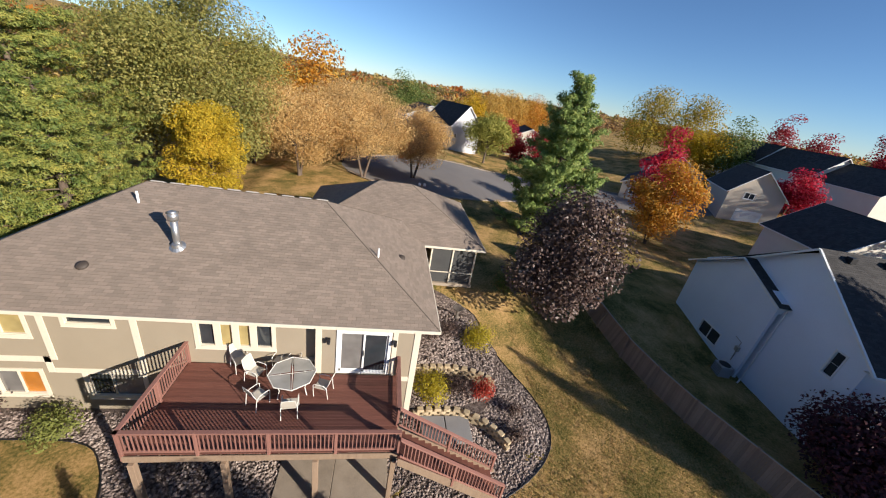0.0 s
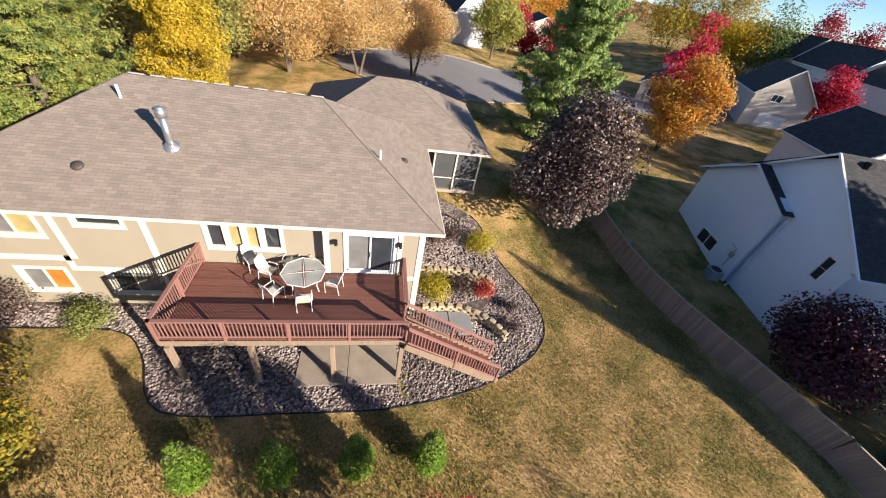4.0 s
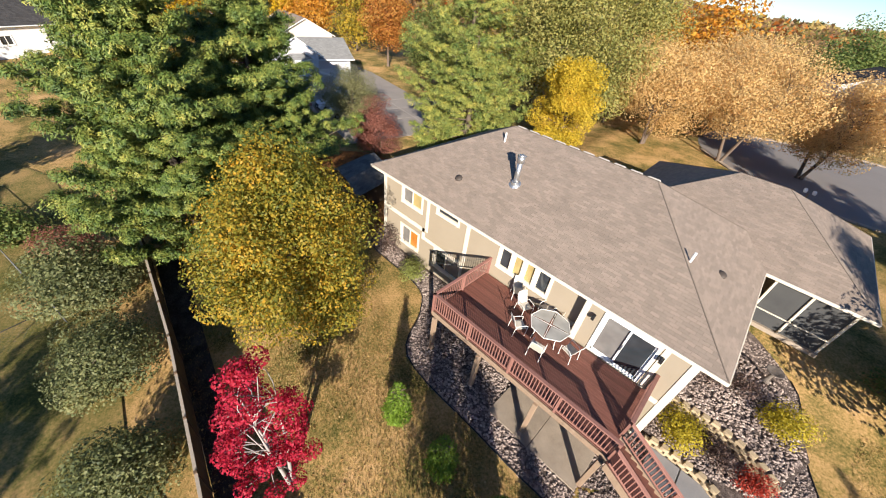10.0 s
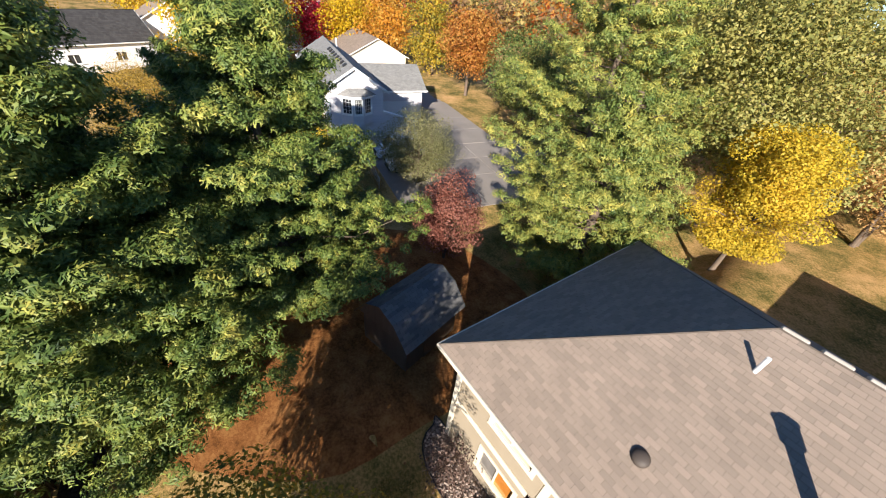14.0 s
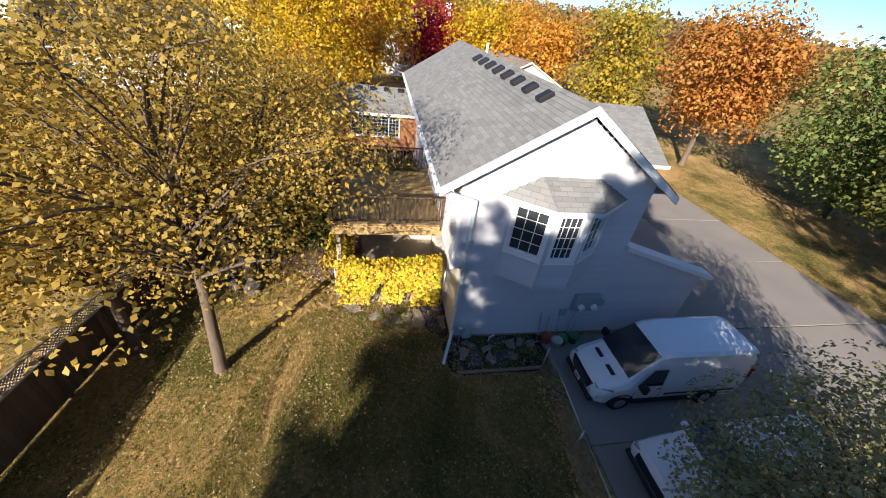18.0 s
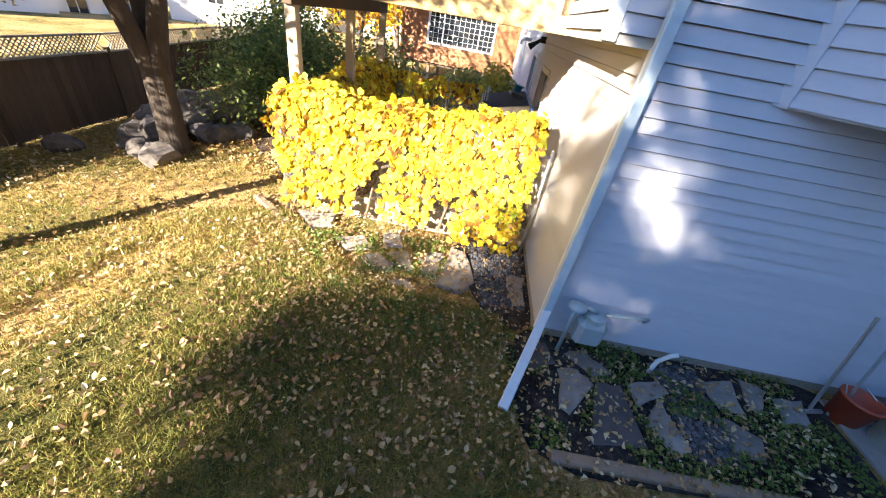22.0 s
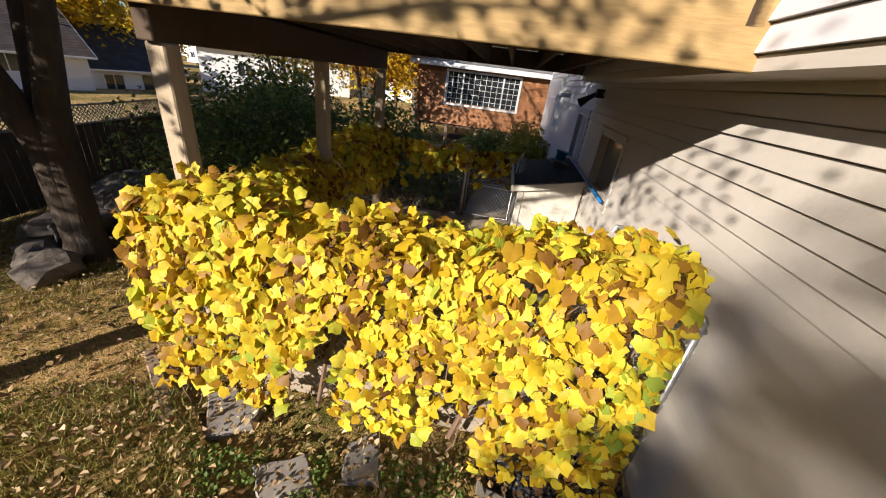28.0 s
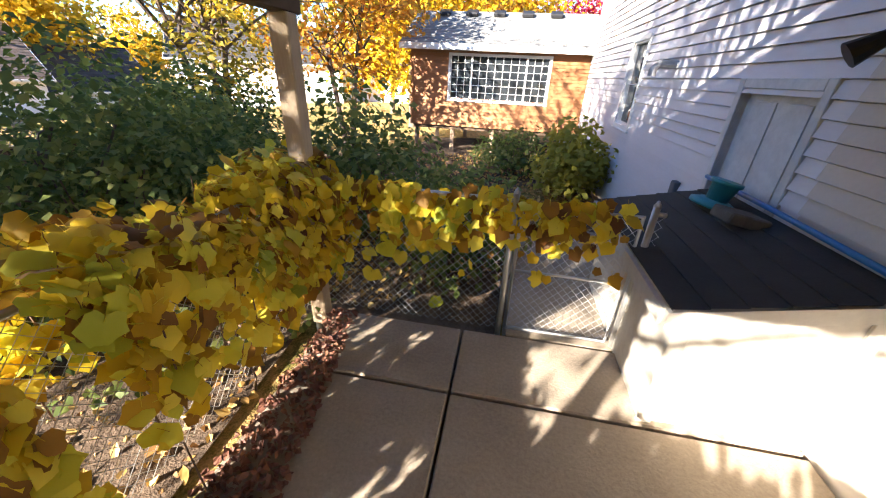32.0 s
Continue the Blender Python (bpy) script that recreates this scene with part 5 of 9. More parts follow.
    w.f += [(0, 1, 2, 3), (7, 6, 5, 4), (0, 4, 5, 1), (3, 2, 6, 7), (0, 3, 7, 4), (1, 5, 6, 2)]
    part("wing_wall", w.moved(pose(0, 0.02, 0)), SIDING, h)
    lap_wall(h, "clapboard", 0, 0.14, 3.5, Matrix(), SIDING, top=lambda z: (xr, 7.75 if z < 2.5 else 7.75 - (z - 2.5) / 1.0 * 3.13))
    cp = Mesh()
    for y in (-0.16, 0.3):
        cp.v += [(xr - 0.05, y, 3.48), (8.05, y, 2.38), (8.05, y, 2.52), (xr - 0.05, y, 3.62)]
    cp.f += [(0, 1, 2, 3), (7, 6, 5, 4), (0, 4, 5, 1), (3, 2, 6, 7), (0, 3, 7, 4), (1, 5, 6, 2)]
    part("wing_cap", cp, WHITE, h)
    # garage wing behind
    part("wall", Mesh().box((xr, 8.0, -0.5), (11.5, 8.2, 3.4)), SIDING, h)
    part("wall", Mesh().box((11.3, 8.2, -0.5), (11.5, 14.2, 3.4)), SIDING, h)
    part("wall", Mesh().box((xr, 14.0, -0.5), (11.3, 14.2, 3.4)), SIDING, h)
    part("garage_door", Mesh().box((5.6, 7.96, -0.3), (10.4, 8.0, 2.1), 0.01), WHITE, h)
    gr = Mesh()
    courses(gr, (xr, 7.5, 3.3), (11.9, 7.5, 3.3), (xr, 11.1, 5.3), (11.9, 11.1, 5.3))
    courses(gr, (11.9, 14.7, 3.3), (xr, 14.7, 3.3), (11.9, 11.1, 5.3), (xr, 11.1, 5.3))
    part("garage_roof", gr, GREY_ROOF, h, "grey asphalt shingles")
    part("garage_gable", gable_end(7.5, 14.7, 3.3, 11.1, 5.28, 0.16), WHITE, h, m=pose(11.5, 0, 0, 0, 0, 90))
    part("garage_fascia", Mesh().box((xr, 7.44, 3.16), (11.95, 7.5, 3.32), 0.01), WHITE, h)
    # cedar addition that closes the patio yard
    CED = Matrix.Translation((0, 14.75 - 16.4 * 0.9, 0.15)) @ Matrix.Diagonal((0.9, 0.9, 0.8, 1.0))
    ow = (-4.34, -1.2, 1.84, 3.3)
    part("wall", wall_mesh(-5.65, 0.0, 0.85, 3.45, [ow], 0.16), CEDAR, h, m=CED @ pose(0, 16.42, 0))
    lap_wall(h, "cedar_clapboard", 0, 0.85, 3.45, CED @ pose(0, 16.4, 0), CEDAR, [ow], top=lambda z: (-5.65, 0.0))
    part("wall", Mesh().box((-5.65, 16.6, 0.85), (-5.5, 20.6, 3.45)), CEDAR, h, m=CED)
    part("wall", Mesh().box((-5.5, 20.45, 0.85), (0.0, 20.6, 3.45)), CEDAR, h, m=CED)
    part("wall", Mesh().box((0.0, 16.4, -0.4), (0.16, 20.6, 3.45)), SIDING, h, m=CED)
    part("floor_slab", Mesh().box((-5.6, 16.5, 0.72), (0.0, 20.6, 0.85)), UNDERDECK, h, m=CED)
    window_part(h, CED @ pose(0, 16.4, 0), *ow, panes=((0.8, None), (2.0, None), (0.8, None)), casing=0.06, mat=WHITE, rows=6, cols=12)
    part("corner_board", Mesh().box((-5.68, 16.37, 0.85), (-5.58, 16.45, 3.45), 0.005), CEDAR, h, m=CED)
    part("fascia", Mesh().box((-5.95, 15.98, 3.42), (0.3, 16.05, 3.62), 0.008), WHITE, h, m=CED)
    cr = Mesh()
    courses(cr, (-5.95, 16.0, 3.6), (0.3, 16.0, 3.6), (-5.95, 18.6, 4.95), (0.3, 18.6, 4.95))
    courses(cr, (0.3, 21.2, 3.6), (-5.95, 21.2, 3.6), (0.3, 18.6, 4.95), (-5.95, 18.6, 4.95))
    part("roof_slope", cr, GREY_ROOF, h, "grey asphalt shingles", m=CED)
    part("gable", gable_end(16.4, 20.6, 3.45, 18.5, 4.8, 0.1), CEDAR, h, m=CED @ pose(-5.5, 0, 0, 0, 0, 90))
    for k in range(5):
        part("roof_vent", vm, None, h, "black box vent", m=CED @ pose(-4.9 + k * 0.95, 18.2, 4.82, 26))
    for x in (-5.5, -4.2, -2.8, -1.4):
        part("pier", Mesh().box((x - 0.07, 16.55, -0.6), (x + 0.07, 16.69, 0.73), 0.008), RAWWOOD, h, m=CED)
        part("pier", Mesh().box((x - 0.07, 20.3, -0.6), (x + 0.07, 20.44, 0.73), 0.008), RAWWOOD, h, m=CED)
    # downspout
    sp = Mesh()
    for seg, (a, b) in enumerate((((-0.86, -0.16, 5.1), (0.0, -0.1, 4.82)), ((0.0, -0.1, 4.82), (0.0, -0.1, 0.45)), ((0.0, -0.1, 0.45), (-0.37, -1.02, 0.09)))):
        a, b = Vector(a), Vector(b)
        d = (b - a)
        q = d.to_track_quat("Z", "Y").to_matrix().to_4x4()
        sp2 = Mesh().box((-0.045, -0.035, -0.02), (0.045, 0.035, d.length + 0.02), 0.008).moved(Matrix.Translation(a) @ q)
        n = len(sp.v)
        sp.v += sp2.v
        sp.f += [tuple(i + n for i in f) for f in sp2.f]
    part("downspout", sp, surf("pale blue-grey downspout", (0.56, 0.64, 0.66), (0.46, 0.53, 0.56), rough=0.45, grain=20, patch=2, bump=0.06), h, "pale blue-grey metal downspout with elbow")
    part("flood_light", Mesh().box((-0.12, -0.06, -0.06), (0.0, 0.06, 0.06), 0.01).tube([(-0.1, 0, 0), (-0.2, 0.06, -0.08), (-0.3, 0.1, -0.16)], [0.03, 0.04, 0.07], 10), BLACK, h, "black double flood light", m=pose(0, 5.68, 2.6))
    part("vent_pipe", Mesh().tube([(0.02, 0, 0), (-0.22, 0, 0), (-0.28, 0.0, -0.06), (-0.28, 0, -0.14)], 0.05, 10), surf("grey pvc", (0.40, 0.40, 0.40), bump=0.02), h, m=pose(0, 8.75, 2.5))
    part("outlet_box", Mesh().box((-0.07, -0.06, -0.09), (0.0, 0.06, 0.09), 0.012), surf("dark grey plastic", (0.10, 0.11, 0.13), bump=0.02), h, m=pose(0, 7.7, 1.2))
    part("hose_bib", Mesh().tube([(0.02, 0, 0), (-0.08, 0, 0), (-0.1, 0, -0.06)], 0.02, 8), STEEL, h, m=pose(0, 3.2, 1.45))
    return h


white_house = build_white_house()


def build_patio_deck():
    d = thing("raised_deck", "treated timber raised deck on square posts over the patio", "deck", M2P)
    x0, x1, y0, y1, zt = -4.05, -0.36, 1.95, 6.75, 3.16
    n = int((y1 - y0) / 0.145)
    for i in range(n):
        y = y0 + i * 0.145
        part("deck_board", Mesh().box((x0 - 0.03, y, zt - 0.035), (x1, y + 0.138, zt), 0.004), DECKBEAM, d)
    part("rim_joist", Mesh().box((x0, y0 - 0.045, zt - 0.37), (x1, y0, zt - 0.036), 0.006), DECKBEAM, d, "golden rim board with knots, sunlit tone in its colour")
    # remaining rims, joists, beam and rails take the shade-darkened tone
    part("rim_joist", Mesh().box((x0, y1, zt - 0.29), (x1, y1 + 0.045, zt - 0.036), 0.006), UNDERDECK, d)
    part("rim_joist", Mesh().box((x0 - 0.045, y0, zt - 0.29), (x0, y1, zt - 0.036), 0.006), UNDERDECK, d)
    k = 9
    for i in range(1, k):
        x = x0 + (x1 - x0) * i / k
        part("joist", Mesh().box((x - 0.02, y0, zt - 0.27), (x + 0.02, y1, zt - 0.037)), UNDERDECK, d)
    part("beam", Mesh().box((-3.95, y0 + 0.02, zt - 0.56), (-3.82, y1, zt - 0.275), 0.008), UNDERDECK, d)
    for y in (2.1, 4.35, 6.6):
        part("post", Mesh().box((-3.96, y - 0.07, 0.1), (-3.81, y + 0.07, zt - 0.56), 0.01), surf("greyed post timber", (0.47, 0.37, 0.26), (0.33, 0.25, 0.17), rough=0.85, grain=10, patch=1.4, bump=0.3, stretch=(6, 6, 0.8)), d)
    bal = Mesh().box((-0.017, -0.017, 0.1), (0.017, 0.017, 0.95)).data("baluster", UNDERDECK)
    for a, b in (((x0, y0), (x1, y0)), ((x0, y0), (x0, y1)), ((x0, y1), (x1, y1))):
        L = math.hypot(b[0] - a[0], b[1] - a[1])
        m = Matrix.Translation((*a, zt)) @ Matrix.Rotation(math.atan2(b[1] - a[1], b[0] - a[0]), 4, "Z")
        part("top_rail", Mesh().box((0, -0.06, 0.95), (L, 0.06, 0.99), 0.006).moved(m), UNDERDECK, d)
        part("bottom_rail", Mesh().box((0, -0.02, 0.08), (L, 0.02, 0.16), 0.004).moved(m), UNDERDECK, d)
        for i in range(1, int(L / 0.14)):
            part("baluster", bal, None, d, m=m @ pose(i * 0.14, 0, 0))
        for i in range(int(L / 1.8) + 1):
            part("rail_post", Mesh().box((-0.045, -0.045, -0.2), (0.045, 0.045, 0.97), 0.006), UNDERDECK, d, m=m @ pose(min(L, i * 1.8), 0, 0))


build_patio_deck()


def local_poly(name, pts, z0, z1, mat, label, category, kind="", bev=0.01, group=""):
    return solo(name, Mesh().prism(pts, z0, z1, bev), mat, label, category, M2, group, kind)


# patio slabs
patio = thing("patio", "brown-grey concrete patio in large slabs with dark joints", "patio", M2P, kind="structure")
for x0, x1 in ((-3.72, -2.46), (-2.44, -0.04)):
    for y0, y1 in ((1.95, 3.79), (3.82, 5.83), (5.86, 6.62)):
        part("slab", Mesh().box((x0, y0, -0.3), (x1, y1, 0.235), 0.012), CONCRETE, patio)
part("slab", Mesh().box((-2.05, 6.65, -0.3), (-0.04, 9.6, 0.22), 0.012), CONCRETE, patio)


def wire_panel(a, b, z0, z1, gap=0.075, r=0.0022):
    """Chain-link wires between two posts."""
    m = Mesh()
    a, b = Vector((a[0], a[1], 0)), Vector((b[0], b[1], 0))
    L, H = (b - a).length, z1 - z0
    d = (b - a) / L
    P = lambda u, z: tuple(a + d * u + Vector((0, 0, z0 + z)))
    k = -H
    while k < L:
        for s in (0, 1):
            u0, u1 = k, k + H
            za, zb = (0, H) if s == 0 else (H, 0)
            p, q = max(u0, 0), min(u1, L)
            if q - p > 0.01:
                f = lambda u: za + (zb - za) * (u - u0) / H
                m.tube([P(p, f(p)), P(q, f(q))], r, 3, cap=False)
        k += gap
    return m


def chain_fence(name, label, runs, posts, z0, z1, mat4, top=True, gap=0.075, mat=None):
    f = thing(name, label, "fence", mat4)
    for a, b in runs:
        part("chain_link", wire_panel(a, b, z0 + 0.03, z1 - 0.02, gap), mat or STEEL, f)
        if top:
            part("top_rail", Mesh().tube([(*a, z1), (*b, z1)], 0.019, 8), mat or STEEL, f, smooth=True)
    for x, y in posts:
        part("post", Mesh().tube([(x, y, z0 - 0.4), (x, y, z1 + 0.06)], 0.027, 10).tube([(x, y, z1 + 0.06), (x, y, z1 + 0.1)], [0.03, 0.008], 10), mat or STEEL, f, smooth=True)
    return f


chain_fence("chain_link_fence", "galvanised chain-link fence grown over with vine", [((-4.05, 1.75), (-0.06, 1.75)), ((-4.02, 1.75), (-4.02, 6.72)), ((-4.02, 6.72), (-2.12, 6.72)), ((-1.08, 6.72), (-1.0, 6.72))],
            [(-4.02, 1.75), (-2.0, 1.75), (-0.1, 1.75), (-4.02, 4.2), (-4.02, 6.72), (-2.12, 6.72), (-1.08, 6.72)], 0.2, 1.45, M2P)
g = thing("chain_link_gate", "narrow galvanised chain-link gate", "gate", M2P)
part("gate_frame", Mesh().tube([(-2.06, 6.72, 0.26), (-2.06, 6.72, 1.42), (-1.15, 6.72, 1.42), (-1.15, 6.72, 0.26), (-2.06, 6.72, 0.26)], 0.017, 8), STEEL, g, smooth=True)
part("cross_bar", Mesh().tube([(-2.06, 6.72, 0.85), (-1.15, 6.72, 0.85)], 0.013, 8), STEEL, g, smooth=True)
part("chain_link", wire_panel((-2.06, 6.72), (-1.15, 6.72), 0.28, 1.4), STEEL, g)
part("latch", Mesh().box((-1.16, 6.68, 1.05), (-1.06, 6.72, 1.1), 0.006), STEEL, g)

# shed-roofed box against the wall
bx = thing("storage_box", "white-painted wooden box with sloping dark shingle lid by the wall", "storage box", M2P)
wp = surf("worn cream box paint", (0.56, 0.52, 0.45), (0.43, 0.39, 0.33), rough=0.7, grain=16, patch=2, bump=0.15)
bm_ = Mesh()
bm_.v += [(-1.08, 5.92, 0.2), (-0.04, 5.92, 0.2), (-0.04, 5.92, 1.36), (-1.08, 5.92, 1.16), (-1.08, 7.9, 0.2), (-0.04, 7.9, 0.2), (-0.04, 7.9, 1.36), (-1.08, 7.9, 1.16)]
bm_.f += [(0, 1, 2, 3), (7, 6, 5, 4), (0, 4, 5, 1), (3, 2, 6, 7), (0, 3, 7, 4), (1, 5, 6, 2)]
part("body", bm_, wp, bx)
lid = Mesh()
courses(lid, (-1.18, 8.0, 1.17), (-1.18, 5.84, 1.17), (-0.04, 8.0, 1.4), (-0.04, 5.84, 1.4), course=0.19)
part("lid_shingles", lid, surf("dark lid shingle", (0.06, 0.057, 0.055), (0.035, 0.033, 0.032), rough=0.9, grain=60, patch=3, bump=0.3), bx)
ed = Mesh()
ed.v += [(-1.2, 5.83, 1.06), (-0.04, 5.83, 1.29), (-0.04, 5.83, 1.39), (-1.2, 5.83, 1.16), (-1.2, 5.88, 1.06), (-0.04, 5.88, 1.29), (-0.04, 5.88, 1.39), (-1.2, 5.88, 1.16)]
ed.f += [(0, 1, 2, 3), (7, 6, 5, 4), (0, 4, 5, 1), (3, 2, 6, 7), (0, 3, 7, 4), (1, 5, 6, 2)]
part("lid_edge", ed, wp, bx)
part("lid_edge", Mesh().box((-1.22, 5.88, 1.05), (-1.18, 8.0, 1.16), 0.004), wp, bx)
part("hatch_panel", Mesh().box((-0.66, 5.9, 0.24), (-0.24, 5.92, 0.8), 0.004), wp, bx)
part("post_strip", Mesh().box((-1.1, 5.895, 0.2), (-1.0, 5.92, 1.12), 0.004), wp, bx)
part("post_strip", Mesh().box((-0.14, 5.895, 0.2), (-0.05, 5.92, 1.3), 0.004), wp, bx)
M2box = lambda x, y, z, r=0: M2P @ pose(x, y, z, 0, 11.5, r)
solo("brick_paver", Mesh().box((-0.17, -0.12, 0), (0.17, 0.12, 0.09), 0.012), BOULDER, "pale stone paver on the box lid", "paver", M2box(-0.35, 7.0, 1.36, 8))
bk = thing("bucket", "teal plastic bucket upside down on the box lid", "bucket", M2box(-0.33, 7.45, 1.36))
teal = surf("teal plastic", (0.05, 0.28, 0.33), (0.035, 0.2, 0.25), rough=0.4, grain=15, bump=0.03)
part("base", Mesh().lathe([(0.2, 0), (0.2, 0.03), (0.14, 0.05), (0.12, 0.06)], 18), teal, bk, smooth=True)
part("cup", Mesh().lathe([(0.09, 0.06), (0.11, 0.2), (0.13, 0.2), (0.13, 0.23), (0.1, 0.23)], 18), teal, bk, smooth=True)
solo("blue_pipe", Mesh().tube([(-0.09, 8.2, 1.47), (-0.09, 7.1, 1.47), (-0.1, 5.6, 1.45), (-0.1, 4.56, 1.43)], 0.022, 8), surf("blue pipe plastic", (0.02, 0.16, 0.40), (0.015, 0.11, 0.3), rough=0.4, bump=0.02), "blue plastic pipe along the wall over the box lid", "pipe", M2P, smooth=True)


# ---- surfaces laid on the ground ----
from mathutils.geometry import delaunay_2d_cdt


def inside(x, y, poly):
    c = False
    for (ax, ay), (bx, by) in zip(poly, poly[1:] + poly[:1]):
        if (ay > y) != (by > y) and x < (bx - ax) * (y - ay) / (by - ay) + ax:
            c = not c
    return c


def drape(poly, lift, step=0.8, height=ground_z):
    """A sheet over a polygon that follows the ground."""
    pts, k = [], len(poly)
    for (ax, ay), (bx, by) in zip(poly, poly[1:] + poly[:1]):
        n = max(1, int(math.hypot(bx - ax, by - ay) / step))
        pts += [(ax + (bx - ax) * i / n, ay + (by - ay) * i / n) for i in range(n)]
    edge = len(pts)
    xs, ys = [p[0] for p in poly], [p[1] for p in poly]
    x = min(xs) + step / 2
    while x < max(xs):
        y = min(ys) + step / 2
        while y < max(ys):
            if inside(x, y, poly):
                pts.append((x, y))
            y += step
        x += step
    v, _, f, *_ = delaunay_2d_cdt([Vector(p) for p in pts], [], [list(range(edge))], 1, 1e-4)
    m = Mesh()
    m.v = [(p.x, p.y, height(p.x, p.y) + lift) for p in v]
    m.f = [tuple(q) for q in f]
    return m


def curve_poly(poly, n=6):
    """Rounds a polygon's corners (Catmull-Rom)."""
    out, k = [], len(poly)
    for i in range(k):
        p0, p1, p2, p3 = (Vector(poly[(i + j - 1) % k]) for j in range(4))
        for s in range(n):
            t = s / n
            q = 0.5 * ((2 * p1) + (p2 - p0) * t + (2 * p0 - 5 * p1 + 4 * p2 - p3) * t * t + (3 * p1 - p0 - 3 * p2 + p3) * t ** 3)
            out.append((q.x, q.y))
    return out


def scatter(poly, n, rng, keep=lambda x, y: True):
    xs, ys = [p[0] for p in poly], [p[1] for p in poly]
    out = []
    while len(out) < n:
        x, y = min(xs) + rng.random() * (max(xs) - min(xs)), min(ys) + rng.random() * (max(ys) - min(ys))
        if inside(x, y, poly) and keep(x, y):
            out.append((x, y))
    return out


def pebbles(name, label, pts, size, mat, rng, height=ground_z, lift=0.02, m=None):
    """Loose stones as one mesh of uneven lumps."""
    base = np.array([(1, 0, 0), (0, 1, 0), (-1, 0, 0), (0, -1, 0), (0, 0, 1), (0.7, 0.7, -0.2), (-0.7, 0.6, -0.3), (0.1, -0.9, -0.3)][:6], dtype=float)
    base[5] = (0, 0, -0.6)
    fc = np.array([(0, 1, 4), (1, 2, 4), (2, 3, 4), (3, 0, 4), (1, 0, 5), (2, 1, 5), (3, 2, 5), (0, 3, 5)])
    n = len(pts)
    s = size * (0.55 + 0.9 * rng.random((n, 1, 1)))
    v = base[None] * s * np.stack([np.ones(n), 0.6 + 0.5 * rng.random(n), 0.45 + 0.35 * rng.random(n)], 1)[:, None, :]
    v = v * (0.82 + 0.36 * rng.random((n, 6, 1)))
    a = rng.random(n) * 6.28
    c, q = np.cos(a)[:, None], np.sin(a)[:, None]
    x, y = v[:, :, 0] * c - v[:, :, 1] * q, v[:, :, 0] * q + v[:, :, 1] * c
    cen = np.array([(p[0], p[1], height(p[0], p[1]) + lift) for p in pts])
    co = np.stack([x, y, v[:, :, 2]], 2) + cen[:, None, :]
    me = bpy.data.meshes.new(name)
    me.from_pydata(co.reshape(-1, 3).tolist(), [], (fc[None] + (np.arange(n) * 6)[:, None, None]).reshape(-1, 3).tolist())
    me.materials.append(mat)
    ob = new(name, me)
    if m is not None:
        ob.matrix_basis = m
    return tagged(ob, label, "stones", kind="stuff")


def blades(name, label, pts, h, mat, rng, height=ground_z, m=None, wide=0.012, lift=0.0):
    """Grass blades, one bent triangle each, as one mesh."""
    n = len(pts)
    cen = np.array([(p[0], p[1], height(p[0], p[1]) - 0.01 + lift) for p in pts])
    a = rng.random(n) * 6.28
    hh = h * (0.5 + rng.random(n))
    w = np.stack([np.cos(a), np.sin(a), np.zeros(n)], 1) * wide
    leanv = np.stack([rng.normal(size=n) * 0.5, rng.normal(size=n) * 0.5, np.ones(n)], 1) * hh[:, None]
    v = np.stack([cen - w, cen + w, cen + leanv], 1).astype(np.float32)
    me = bpy.data.meshes.new(name)
    me.vertices.add(n * 3)
    me.vertices.foreach_set("co", v.ravel())
    me.loops.add(n * 3)
    me.loops.foreach_set("vertex_index", np.arange(n * 3, dtype=np.int32))
    me.polygons.add(n)
    me.polygons.foreach_set("loop_start", np.arange(0, n * 3, 3, dtype=np.int32))
    me.materials.append(mat)
    me.update(calc_edges=True)
    ob = new(name, me)
    if m is not None:
        ob.matrix_basis = m
    return tagged(ob, label, "grass", kind="stuff")


def fallen(name, label, pts, size, mat, rng, height=ground_z, m=None, lift=0.03):
    """Dry leaves lying about: each a curled, pointed strip of four corners on either side of its midrib, no two alike."""
    n = len(pts)
    cen = np.array([(p[0], p[1], height(p[0], p[1]) + lift + 0.02 * rng.random()) for p in pts])
    s_ = size * (0.45 + 0.9 * rng.random(n))
    wd = 0.22 + 0.26 * rng.random(n)
    cu = rng.normal(size=n) * 0.5
    st = np.array([(-0.5, 0.0), (-0.15, 1.0), (0.2, 0.8), (0.55, 0.0), (0.2, -0.8), (-0.15, -1.0)])
    u = st[None, :, 0] * s_[:, None] * (0.9 + 0.2 * rng.random((n, 6)))
    w = st[None, :, 1] * (s_ * wd)[:, None] * (0.6 + 0.6 * rng.random((n, 6)))
    z = cu[:, None] * u * u / s_[:, None] * 2.2 + np.abs(w) * (0.2 + 0.9 * rng.random(n))[:, None]
    a, tilt = rng.random(n) * 6.28, rng.normal(size=n) * 0.35
    z = z + u * tilt[:, None]
    c, q = np.cos(a)[:, None], np.sin(a)[:, None]
    v = np.stack([u * c - w * q, u * q + w * c, z], 2) + cen[:, None, :]
    f = np.array([(0, 4, 5), (0, 3, 4), (0, 1, 2), (0, 2, 3)])
    me = bpy.data.meshes.new(name)
    me.from_pydata(v.reshape(-1, 3).tolist(), [], (f[None] + (np.arange(n) * 6)[:, None, None]).reshape(-1, 3).tolist())
    me.materials.append(mat)
    ob = new(name, me)
    if m is not None:
        ob.matrix_basis = m
    return tagged(ob, label, "leaves", kind="stuff")


